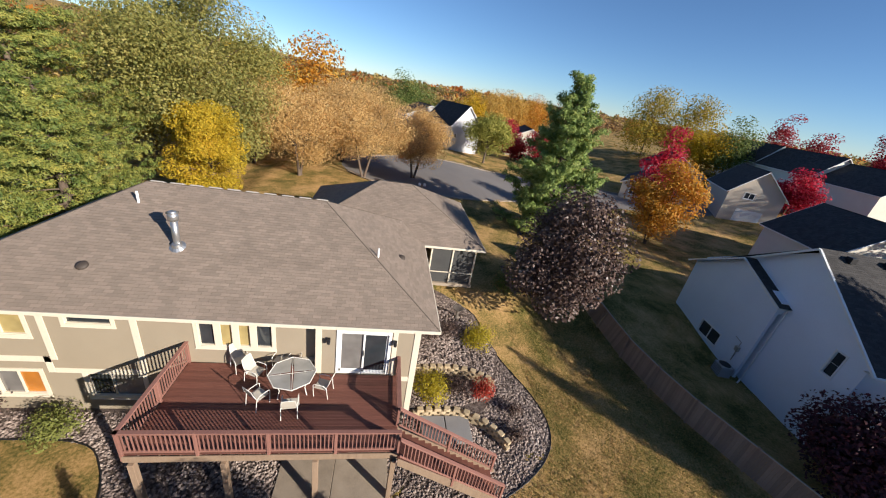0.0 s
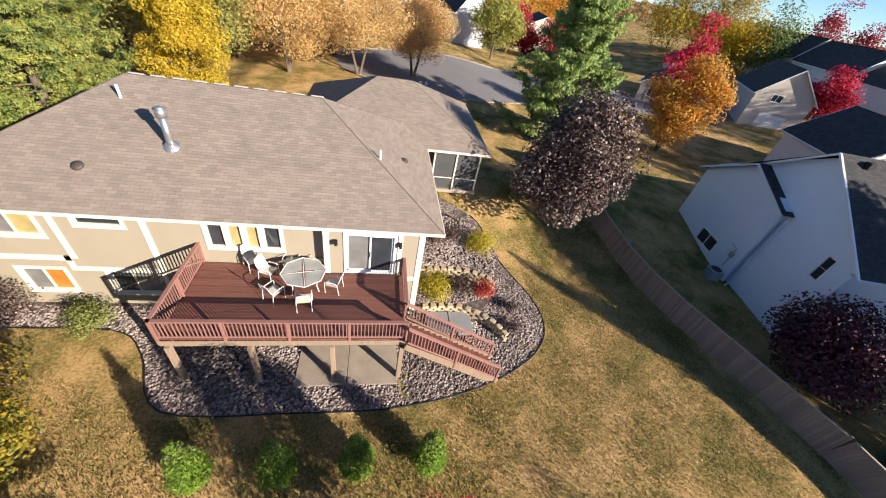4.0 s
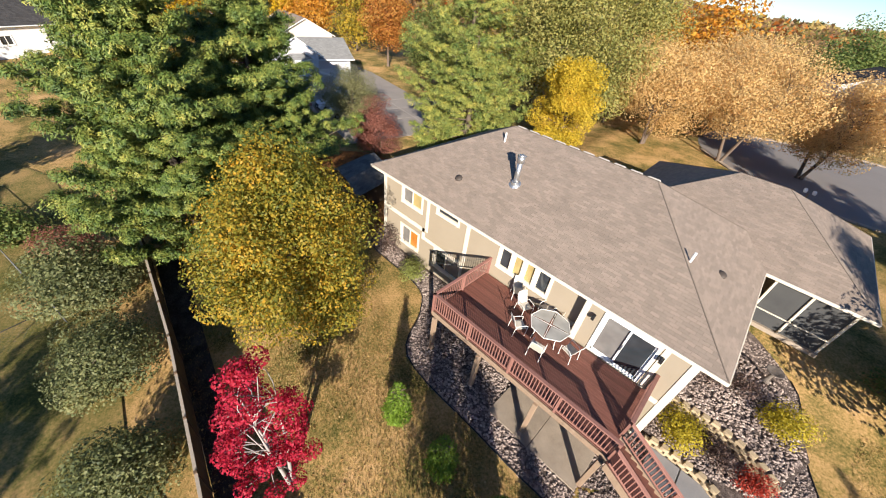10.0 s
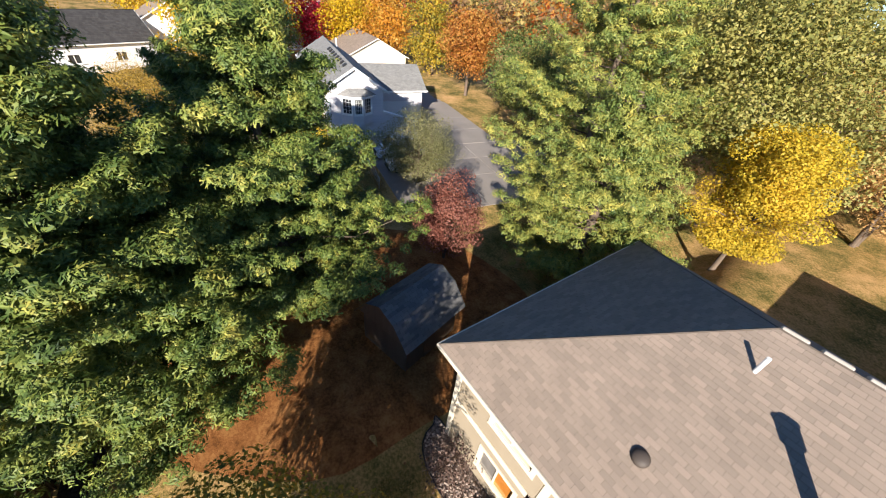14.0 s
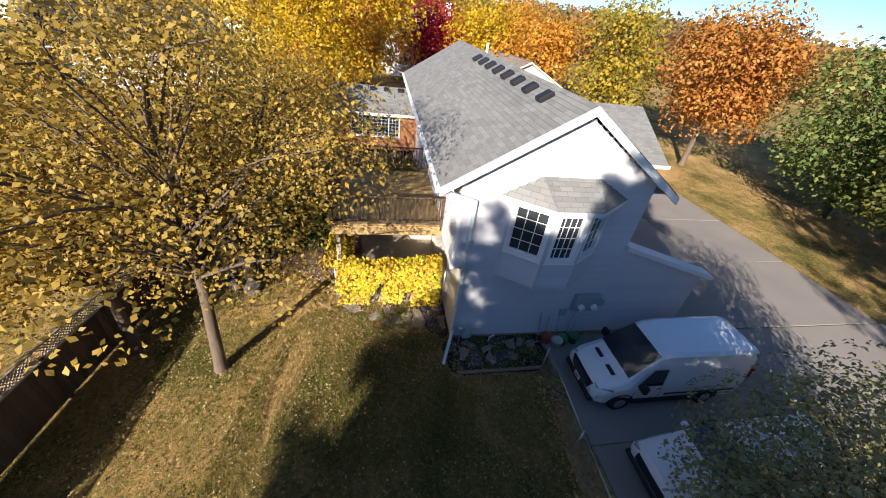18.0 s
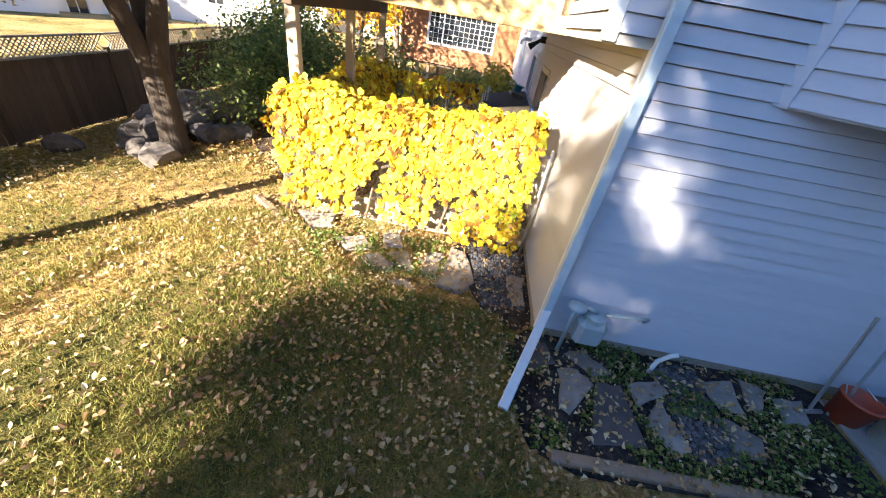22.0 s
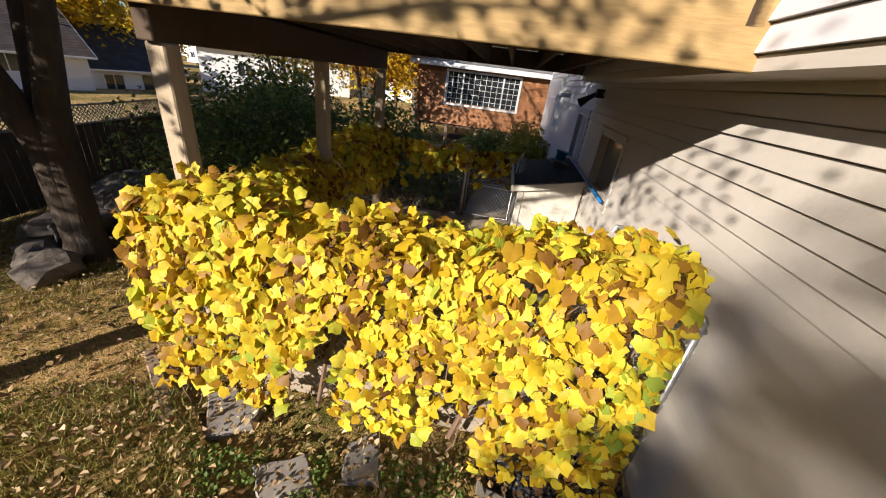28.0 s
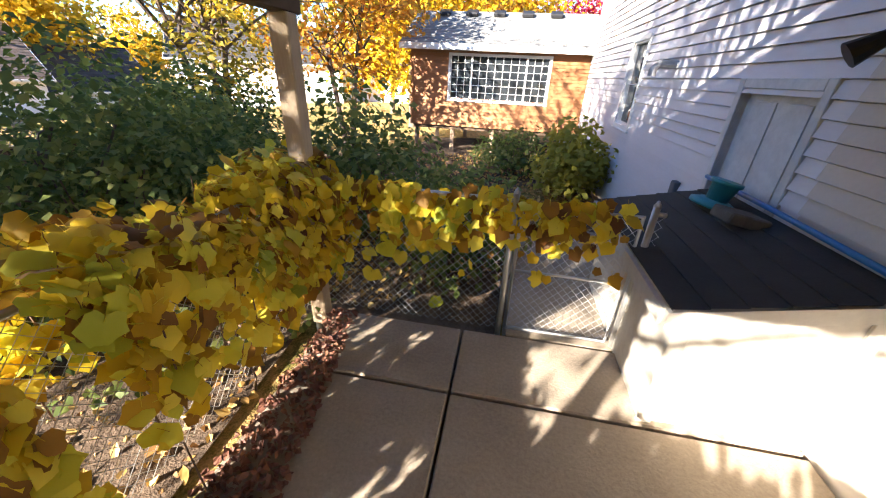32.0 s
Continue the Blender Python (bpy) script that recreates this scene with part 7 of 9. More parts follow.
# meters and clutter on the front wall
em = thing("electric_meter", "grey-green twin electric meter cabinet on a conduit", "meter", M2 @ pose(4.05, -0.02, 1.2))
METER = surf("grey-green meter enamel", (0.36, 0.42, 0.42), (0.29, 0.34, 0.345), rough=0.5, grain=25, bump=0.05)
part("cabinet", Mesh().box((-0.42, -0.2, 0.05), (0.42, -0.02, 0.62), 0.015), METER, em)
for x in (-0.2, 0.22):
    part("meter_glass", Mesh().lathe([(0.1, 0), (0.1, 0.06), (0.085, 0.12), (0.04, 0.14)], 18).moved(pose(x, -0.2, 0.25, 90)), WHITE, em, "round white meter dial", smooth=True)
part("conduit", Mesh().tube([(-0.1, -0.1, 0.06), (-0.14, -0.1, -0.5), (-0.16, -0.12, -1.5)], 0.045, 10), surf("grey conduit", (0.5, 0.5, 0.5), rough=0.5, bump=0.03), em, smooth=True)
part("junction_box", Mesh().box((0.46, -0.14, 0.2), (0.62, -0.02, 0.42), 0.01), METER, em)
part("junction_box", Mesh().box((-0.72, -0.1, -0.25), (-0.5, -0.02, 0.0), 0.01), METER, em)
gm = thing("gas_meter", "grey gas meter with pipes at the wall", "meter", M2 @ pose(0.42, -0.2, 0.12))
part("meter_body", Mesh().box((-0.14, -0.1, 0.12), (0.14, 0.1, 0.42), 0.05).lathe([(0.1, 0), (0.1, 0.05), (0.04, 0.08)], 14, (0, 0, 0.42)), METER, gm)
part("inlet_pipe", Mesh().tube([(-0.2, 0, -0.2), (-0.2, 0, 0.5), (-0.1, 0, 0.55), (0.0, 0, 0.5)], 0.022, 8), METER, gm, smooth=True)
part("outlet_pipe", Mesh().tube([(0.08, 0, 0.5), (0.3, 0, 0.52), (0.5, 0.05, 0.5), (0.52, 0.12, 0.42)], 0.02, 8), METER, gm, smooth=True)
part("regulator", Mesh().lathe([(0.03, 0), (0.09, 0.02), (0.09, 0.05), (0.03, 0.08)], 14, (-0.2, 0, 0.5)), METER, gm, smooth=True)
solo("standpipe", Mesh().tube([(0, 0, -0.1), (0.02, 0, 0.2), (0.1, 0, 0.3), (0.16, 0, 0.33)], 0.022, 8), WHITE, "bent white pipe out of the ground", "pipe", w2(1.15, -0.25), smooth=True)
for px, pr, hh in ((2.72, 12, 1.1), (3.05, -8, 0.95), (3.35, 6, 1.05)):
    solo("garden_tool", Mesh().tube([(0, -0.25, 0), (0, -0.05, hh)], 0.016, 6).box((-0.1, -0.3, 0), (0.1, -0.26, 0.05), 0.01), STEEL, "long-handled garden tool leaning on the wall", "tool", w2(px, -0.05, 0.0, pr), "leaning tools")
for bx, by, rr, hh, col in ((3.05, -0.32, 0.16, 0.3, (0.50, 0.10, 0.05)), (3.28, -0.55, 0.17, 0.33, (0.62, 0.64, 0.58)), (3.55, -0.42, 0.15, 0.28, (0.06, 0.34, 0.09)), (3.95, -0.38, 0.16, 0.3, (0.05, 0.24, 0.10))):
    b = thing("bucket", "plastic bucket standing by the wall", "bucket", w2(bx, by), "buckets by the wall")
    mm = surf("bucket plastic %.2f" % col[0], col, rough=0.4, bump=0.02)
    part("pail", Mesh().lathe([(rr * 0.8, 0), (rr, hh), (rr * 1.08, hh), (rr * 1.08, hh + 0.02), (rr * 0.93, hh + 0.02), (rr * 0.75, 0.03)], 18), mm, b, smooth=True)
    part("handle", Mesh().tube([(-rr, 0, hh), (-rr * 0.6, 0.12, hh + 0.06), (rr * 0.6, 0.12, hh + 0.06), (rr, 0, hh)], 0.006, 6), STEEL, b)


# ---- vehicles ----
def loft(stations):
    """A vehicle body from cross-sections (x, low, belt, top, half width low, at the belt, at the top)."""
    m, k = Mesh(), 0
    for x, zl, zb, zt, wl, wb, wt in stations:
        half = [(0, zl), (wl * 0.92, zl), (wl, zl + 0.06), (wb, zb - 0.12), (wb, zb), (wt + (wb - wt) * 0.35, zb + (zt - zb) * 0.62), (wt, zt - 0.07), (wt - 0.12, zt), (0, zt + 0.015)]
        ring = [(x, -y, z) for y, z in half] + [(x, y, z) for y, z in half[-2:0:-1]]
        k = len(ring)
        m.v += ring
    n = len(stations)
    for i in range(n - 1):
        for j in range(k):
            a, b = i * k + j, i * k + (j + 1) % k
            m.f.append((a, a + k, b + k, b))
    m.f += [tuple(range(k)), tuple((n - 1) * k + j for j in reversed(range(k)))]
    return m


TYRE = surf("tyre rubber", (0.022, 0.022, 0.023), rough=0.85, grain=40, bump=0.1)


def wheel(car, x, y, r, out):
    t = part("wheel", Mesh().lathe([(r * 0.62, -0.1), (r * 0.94, -0.1), (r, -0.06), (r, 0.06), (r * 0.94, 0.1), (r * 0.62, 0.1)], 22).moved(pose(0, 0, 0, 90)), TYRE, car, smooth=True, m=pose(x, y, r))
    rim = Mesh().lathe([(r * 0.6, 0), (r * 0.6, 0.02), (r * 0.5, 0.03), (r * 0.2, 0.015), (r * 0.15, 0.04), (r * 0.05, 0.045)], 22).moved(pose(0, out * 0.085, 0, -90 * out))
    part("rim", rim, STEEL, t, smooth=True)


def paint(name, col):
    m = surf(name, col, tuple(c * 0.93 for c in col), rough=0.25, grain=3, patch=0.8, bump=0.0, spec=0.6)
    m.node_tree.nodes["Principled BSDF"].inputs["Coat Weight"].default_value = 0.5
    return m


def panel(pts, push=0.0):
    return Mesh().quad(*pts)


def build_van():
    v = thing("van", "white medium-roof cargo van with black grille parked on the driveway", "van", M2 @ pose(3.28, -1.93, 0.06) @ Matrix.Scale(0.8, 4))
    wp_ = paint("white van paint", (0.78, 0.79, 0.80))
    body = [(0.0, 0.46, 0.66, 0.88, 0.66, 0.74, 0.60), (0.07, 0.36, 0.74, 1.02, 0.84, 0.90, 0.72), (0.35, 0.33, 0.92, 1.16, 0.96, 0.99, 0.82), (0.8, 0.33, 1.06, 1.30, 0.99, 1.01, 0.86), (1.0, 0.33, 1.10, 1.42, 0.99, 1.02, 0.86), (1.42, 0.33, 1.13, 1.90, 0.99, 1.03, 0.81), (1.85, 0.33, 1.15, 2.30, 0.99, 1.03, 0.78),
            (2.15, 0.33, 1.15, 2.41, 0.99, 1.03, 0.80), (2.6, 0.33, 1.15, 2.45, 0.99, 1.03, 0.83), (4.2, 0.33, 1.15, 2.46, 0.99, 1.03, 0.85), (5.3, 0.33, 1.15, 2.44, 0.99, 1.03, 0.85), (5.46, 0.35, 1.15, 2.40, 0.98, 1.01, 0.83), (5.53, 0.4, 1.15, 2.34, 0.95, 0.98, 0.80)]
    part("body", loft(body), wp_, v, smooth=False)
    ws = Mesh()
    for (xa, za, ya), (xb, zb, yb) in (((1.0, 1.45, 0.83), (1.42, 1.93, 0.79)), ((1.42, 1.93, 0.79), (1.84, 2.315, 0.73))):
        ws.quad((xa, -ya, za), (xa, ya, za), (xb, yb, zb), (xb, -yb, zb))
    part("windshield", ws, GLASS, v, "dark raked windshield")
    for k in (-0.45, 0.3):
        part("wiper", Mesh().tube([(1.0, k, 1.47), (1.1, k + 0.2, 1.585), (1.16, k + 0.55, 1.655)], 0.012, 5), BLACK, v)
    for s in (-1, 1):
        part("side_window", Mesh().quad((1.28, s * 1.012, 1.24), (2.22, s * 1.022, 1.24), (2.22, s * 0.905, 1.88), (1.72, s * 0.90, 1.88)), GLASS, v)
        part("sill_cladding", Mesh().box((1.45, s * 0.97, 0.34), (3.9, s * 1.045, 0.56), 0.02), BLACK, v)
        part("rub_strip", Mesh().box((2.5, s * 1.015, 0.72), (5.3, s * 1.04, 0.80), 0.008), BLACK, v)
        for xw in (1.02, 4.32):
            arch = [(xw + 0.45 * math.cos(q), s * 0.985, 0.35 + 0.45 * math.sin(q)) for q in [math.pi * k / 10 for k in range(11)]]
            part("wheel_arch", Mesh().tube(arch, 0.045, 6), BLACK, v)
            part("arch_lining", Mesh().prism([(p[0], p[2]) for p in arch], 0, 0.02).moved(pose(0, s * 0.985, 0) @ Matrix.Rotation(math.pi / 2, 4, "X")), BLACK, v)
            wheel(v, xw, s * 0.93, 0.35, s)
        part("headlight", Mesh().quad((0.10, s * 0.60, 1.045), (0.12, s * 0.84, 1.01), (0.55, s * 1.0, 1.10), (0.55, s * 1.005, 0.98), (0.12, s * 0.895, 0.84), (0.03, s * 0.66, 0.86)), glass_mat("headlight glass", (0.30, 0.31, 0.33), 0.08), v, "swept-back clear headlight")
        part("mirror", Mesh().box((1.28, s * 1.03, 1.22), (1.46, s * 1.32, 1.52), 0.04), BLACK, v, "black door mirror")
        part("hood_slot", Mesh().box((0.62, s * 0.36 - 0.2, 1.262), (0.76, s * 0.36 + 0.2, 1.315), 0.01), BLACK, v)
        part("tail_light", Mesh().box((5.44, s * 0.9, 0.95), (5.55, s * 1.0, 1.75), 0.01), surf("red lens", (0.35, 0.02, 0.02), rough=0.2, bump=0), v)
        part("door_seam", Mesh().box((1.3, s * 1.022 - 0.004, 0.62), (1.312, s * 1.022 + 0.004, 1.12)).box((2.3, s * 1.022 - 0.004, 0.6), (2.312, s * 1.022 + 0.004, 1.15)), BLACK, v)
        part("door_handle", Mesh().box((2.08, s * 1.03 - 0.012, 1.06), (2.24, s * 1.03 + 0.012, 1.1), 0.006), BLACK, v)
    part("grille", Mesh().prism([(-0.62, 0.97), (0.62, 0.97), (0.5, 0.62), (-0.5, 0.62)], 0, 0.09, 0.02).moved(Matrix(((0, 0, -1, 0.06), (1, 0, 0, 0), (0, 1, 0, 0), (0, 0, 0, 1)))), BLACK, v, "large black grille")
    for k in range(3):
        part("grille_bar", Mesh().box((-0.05, -0.5 + 0.02 * k, 0.70 + 0.09 * k), (-0.03, 0.5 - 0.02 * k, 0.72 + 0.09 * k)), surf("dark grey plastic", (0.10, 0.11, 0.13), bump=0.02), v)
    part("bumper", Mesh().box((-0.07, -0.86, 0.34), (0.22, 0.86, 0.56), 0.05), BLACK, v, "black front bumper")
    pl = part("number_plate", Mesh().box((-0.09, -0.16, 0.50), (-0.07, 0.16, 0.66), 0.004), WHITE, v, "number plate with plain dark bars")
    part("plate_bar", Mesh().box((-0.096, -0.11, 0.55), (-0.088, 0.11, 0.61)), surf("plate blue", (0.05, 0.09, 0.22), bump=0), pl)
    mk = Mesh()
    for a, b in (((3.1, 1.25), (3.3, 1.5)), ((3.3, 1.5), (3.5, 1.25)), ((3.17, 1.2), (3.43, 1.2)), ((3.25, 1.25), (3.25, 1.36)), ((3.35, 1.25), (3.35, 1.36))):
        mk.tube([(a[0], -1.03 + 0.16 * max(0, a[1] - 1.15), a[1]), (b[0], -1.03 + 0.16 * max(0, b[1] - 1.15), b[1])], 0.014, 4)
    part("door_mark", mk, BLACK, v, "small dark house-shaped mark")


build_van()


def build_car(name, label, category, col, m, long=4.6, tall=1.7, hood=1.0, seed=0, pick=False):
    c = thing(name, label, category, m)
    pm = paint("paint %s" % label, col)
    w = 0.9
    st = [(0.0, 0.35, 0.55, 0.72, 0.62, 0.66, 0.55), (0.1, 0.28, 0.66, 0.92, 0.8, 0.84, 0.7), (0.9, 0.26, 0.8, hood, 0.88, w, 0.74), (1.25, 0.26, 0.88, hood + 0.06, 0.88, w, 0.76), (1.85, 0.26, 0.92, tall - 0.03, 0.88, w, 0.62), (2.4, 0.26, 0.94, tall, 0.88, w, 0.64), (long - 0.7, 0.26, 0.95, tall - 0.02, 0.88, w, 0.63), (long - 0.12, 0.3, 0.95, tall * 0.68, 0.84, 0.86, 0.7), (long, 0.4, 0.8, 0.95, 0.7, 0.76, 0.66)]
    part("body", loft(st), pm, c)
    part("windshield", Mesh().quad((1.29, -0.72, hood + 0.13), (1.29, 0.72, hood + 0.13), (1.8, 0.6, tall - 0.06), (1.8, -0.6, tall - 0.06)), GLASS, c)
    part("rear_window", Mesh().quad((long - 0.62, -0.58, tall - 0.06), (long - 0.62, 0.58, tall - 0.06), (long - 0.14, 0.68, tall * 0.7 + 0.02), (long - 0.14, -0.68, tall * 0.7 + 0.02)), GLASS, c)
    for s in (-1, 1):
        for a, b in ((1.6, 2.3), (2.4, 3.1), (3.2, long - 0.75)):
            part("side_window", Mesh().quad((a, s * 0.905, 0.99), (b, s * 0.905, 0.99), (b, s * 0.75, tall - 0.18), (max(a, 1.85), s * 0.75, tall - 0.18)), GLASS, c)
        part("headlight", Mesh().box((0.04, s * 0.52, 0.66), (0.2, s * 0.78, 0.8), 0.02), glass_mat("headlight glass"), c)
        wheel(c, 0.85, s * 0.82, 0.34, s)
        wheel(c, long - 0.95, s * 0.82, 0.34, s)
        part("mirror", Mesh().box((1.55, s * 0.9, 0.98), (1.7, s * 1.06, 1.12), 0.02), pm, c)
    part("grille", Mesh().box((-0.03, -0.52, 0.48), (0.1, 0.52, 0.74), 0.02), BLACK, c)
    part("bumper", Mesh().box((-0.06, -0.8, 0.3), (0.15, 0.8, 0.45), 0.03), BLACK, c)
    return c


build_car("pickup_truck", "white truck with black grille on the driveway", "truck", (0.76, 0.76, 0.76), M2 @ pose(3.6, -4.55, 0.06) @ Matrix.Scale(0.85, 4), 5.4, 1.85, 1.12)
CAR_AT = ((26.9, 69.5, 20, (0.30, 0.015, 0.02), "small red car parked at the kerb"), (55.5, 37.2, 70, (0.78, 0.79, 0.80), "white hatchback parked on a drive"), (-84.0, -56.0, 40, (0.7, 0.71, 0.72), "pale car on the far street"))
for cx, cy, cr, cc, cl in CAR_AT:
    build_car("car", cl, "car", cc, on_ground(cx, cy, 0.03) @ pose(0, 0, 0, 0, 0, cr))

chain_fence("chain_link_fence", "low galvanised chain-link fence beside the driveway", [((2.5, -1.35), (2.35, -3.7)), ((2.35, -3.7), (2.1, -7.5))], [(2.5, -1.35), (2.35, -3.7), (2.1, -7.5)], 0.0, 0.95, M2)

# ---- vine hedge over the chain-link fence ----
VINE = leafy("yellow grape leaves", [(0.12, 0.05, 0.02), (0.34, 0.17, 0.025), (0.58, 0.37, 0.02), (0.72, 0.53, 0.03), (0.76, 0.62, 0.07), (0.62, 0.58, 0.05), (0.30, 0.38, 0.045)], thin=0.42, rough=0.5, own=0.85, clump=1.1)


def vine_leaf(seed):
    """A lobed, cupped grape leaf about one unit across, with a short stalk."""
    rng = np.random.default_rng(seed)
    m = Mesh()
    prof = [0.30, 0.43, 0.50, 0.43, 0.54, 0.46, 0.50, 0.62]
    ring, inner = [], []
    bend, curl = rng.normal() * 0.22, 0.15 + 0.35 * rng.random()
    for i in range(14):
        a = math.radians(-90 + 360 / 14 * i)
        r = prof[min(i, 14 - i)] * (0.9 + 0.2 * rng.random())
        for k, row in ((0.52, inner), (1.0, ring)):
            x, y = r * k * math.cos(a), r * k * math.sin(a) + 0.06
            row.append((x, y, -curl * (x * x + y * y) * 1.3 + 0.16 * abs(x) + bend * x * y + (0.035 * rng.normal() if k == 1 else 0.0)))
    m.v = [(0, 0, 0.0)] + inner + ring
    m.f = [(0, 1 + i, 1 + (i + 1) % 14) for i in range(14)] + [(1 + i, 15 + i, 15 + (i + 1) % 14, 1 + (i + 1) % 14) for i in range(14)]
    n = len(m.v)
    m.tube([(0, -0.05, 0.0), (0.02, -0.35, 0.06), (0.0, -0.55, 0.0)], 0.012, 3, cap=False)
    return m


vine = thing("grape_vine", "dense grape vine with large yellow autumn leaves over the fence", "vine", M2P)
leaf_data = [vine_leaf(s).data("leaf", VINE, True) for s in range(8)]
stems = Mesh()


def vine_spots(n, rng):
    """Places on the vine's outside: over the front run, the long side run and the run beside the gate."""
    out = []
    while len(out) < n:
        q = rng.random()
        if q < 0.50:
            x = -3.98 + 3.72 * rng.random()
            top = 1.66 + 0.16 * noise.noise((x * 1.3, 0, 2)) + (0.1 if x > -1.2 else 0)
            bulge = 0.2 + 0.08 * noise.noise((x * 0.9, 5, 1))
            a = rng.random() * math.pi * 0.72
            if rng.random() < 0.62:
                low = 0.16 if x < -1.3 else 0.02
                z = low + (top - low) * rng.random() ** (0.75 if x < -1.3 else 0.9)
                if z < 0.6 and noise.noise((x * 1.7, 3, 0)) < -0.22 and x < -1.3 or noise.noise((x * 2.6, z * 2.6, 9)) < -0.38 and x < -1.3:
                    continue
                y, nr = 1.68 - bulge * (0.75 + 0.3 * rng.random()) * (1 - 0.35 * z / top), (rng.normal() * 0.35, -1.0, 0.45)
            else:
                z, y, nr = top + 0.05 * rng.normal(), 1.56 + 0.6 * rng.random(), (rng.normal() * 0.3, -0.3, 1.0)
            out.append((x, y, z, nr, 0.08))
        elif q < 0.945:
            y = 2.1 + 4.7 * rng.random()
            top = 1.45 + 0.14 * noise.noise((y * 1.1, 8, 2)) + (0.12 if y > 5.9 else 0)
            if noise.noise((y * 2.3, 4, 7)) + 0.5 * noise.noise((y * 7, 1, 3)) < -0.22:
                continue
            s = rng.random()
            if s < 0.42:
                h = rng.random() ** 0.6
                z, x, nr = 0.78 + (top - 0.78) * h, -3.62 - 0.2 * h + 0.14 * rng.random(), (1.0, 0.3 * rng.normal(), 0.6)
            elif s < 0.8:
                z, x, nr = top + 0.06 * rng.normal(), -4.35 + 0.6 * rng.random(), (0.3, 0.3 * rng.normal(), 1.0)
            else:
                z, x, nr = 0.85 + (top - 0.85) * rng.random(), -4.5 + 0.15 * rng.random(), (-1.0, 0.3 * rng.normal(), 0.4)
            out.append((x, y, z, nr, 0.092))
        else:
            x = -4.0 + 2.75 * rng.random() ** 1.4
            top = 1.5 + 0.08 * noise.noise((x * 2, 1, 2))
            z = top - abs(rng.normal()) * (0.28 if x < -2.1 else 0.22)
            out.append((x, 6.66 + rng.normal() * 0.07, max(0.4, z), (0.2 * rng.normal(), -1.0, 0.55), 0.095))
    return out


def vine_matrix(spot, rng):
    x, y, z, nr, s = spot
    nrm = Vector(nr) + Vector(rng.normal(size=3)) * 0.5
    q = nrm.to_track_quat("Z", "Y").to_matrix().to_4x4()
    size = s * (0.5 + 0.9 * rng.random())
    return Matrix.Translation((x, y, z)) @ q @ pose(0, 0, 0, 0, 0, 180 + rng.normal() * 40) @ Matrix.Scale(size * 1.25, 4)


vr = np.random.default_rng(21)
near_spots = vine_spots(300, vr)
for i, s in enumerate(near_spots):
    part("leaf", leaf_data[i % 8], None, vine, m=vine_matrix(s, vr))
rest = Mesh()
tri_v, tri_f = [], []
base_v = [np.array(vine_leaf(s).v + [(0, 0, 0)])[:, :3] for s in range(8)]
base_f = [vine_leaf(s).f for s in range(8)]
for i, s in enumerate(vine_spots(7500, vr)):
    mm = np.array(vine_matrix(s, vr))
    bvv = base_v[i % 8]
    o = len(tri_v)
    tri_v += (bvv @ mm[:3, :3].T + mm[:3, 3]).tolist()
    tri_f += [tuple(o + j for j in f) for f in base_f[i % 8]]
rest.v, rest.f = tri_v, tri_f
lv = part("leaf_mass", rest, VINE, vine, smooth=True)
lv["kind"] = "stuff"
for i in range(150):
    x, y, z, nr, _ = vine_spots(1, vr)[0]
    a = Vector((x, y, z))
    b = a + Vector((-abs(vr.normal()) * 0.12, abs(vr.normal()) * 0.06, -0.25 - 0.35 * vr.random()))
    c = b + Vector((-abs(vr.normal()) * 0.1, abs(vr.normal()) * 0.05, -0.25 * vr.random()))
    stems.tube([a, b, c], [0.004, 0.006, 0.008], 4, cap=False)
for i in range(5):
    x = -3.9 + i * 0.6
    stems.tube([(x, 1.75, 0.0), (x + 0.1, 1.72, 0.5), (x + 0.3, 1.7, 1.2), (x + 0.9, 1.72, 1.5)], [0.025, 0.02, 0.015, 0.008], 6, cap=False)
part("vine_wood", stems, BARK_RED, vine)["kind"] = "stuff"

# ---- trees of the west lot ----
def local_tree(*a, **k):
    """As broadleaf(), at a place given in the white house's axes."""
    name, label, x, y = a[:4]
    p = M2 @ Vector((x, y, 0))
    return broadleaf(name, label, p.x, p.y, *a[4:], **k)


CANOPY = leafy("gold-olive canopy leaves", [(0.16, 0.12, 0.03), (0.32, 0.22, 0.045), (0.47, 0.30, 0.055), (0.60, 0.39, 0.07)])
local_tree("ash_tree", "yard tree with leaning grey trunk and gold-green crown", -6.35, -0.6, 8.8, 3.9, 3.7, 26000, 0.085, CANOPY, 101, trunk=0.15, clumps=70, tight=0.5, lean=(0.5, 0.6))
local_tree("ash_tree", "dark-trunked forked tree with gold crown", -6.62, 3.15, 8.8, 4.1, 3.0, 12500, 0.088, CANOPY, 102, trunk=0.2, clumps=50, stems=3, tight=0.42, fork=1.5, bark=surf("dark furrowed bark", (0.10, 0.075, 0.055), (0.045, 0.034, 0.027), rough=0.95, grain=16, patch=3, bump=0.6, stretch=(1, 1, 0.25), depth=0.02))
local_tree("ash_tree", "yard tree near the fence with gold-green crown", -8.9, 0.35, 7.2, 3.3, 2.0, 17000, 0.08, CANOPY, 103, trunk=0.14, clumps=50, tight=0.42)
local_tree("ash_tree", "gold-green tree beyond the lattice fence", -12.2, -1.6, 8.0, 3.8, 1.2, 26000, 0.09, CANOPY, 105, trunk=0.12, clumps=56, tight=0.44, stems=2)
local_tree("ash_tree", "gold-green tree beyond the lattice fence", -13.4, 4.6, 7.4, 3.2, 2.2, 15000, 0.09, CANOPY, 106, trunk=0.11, clumps=46, tight=0.42)
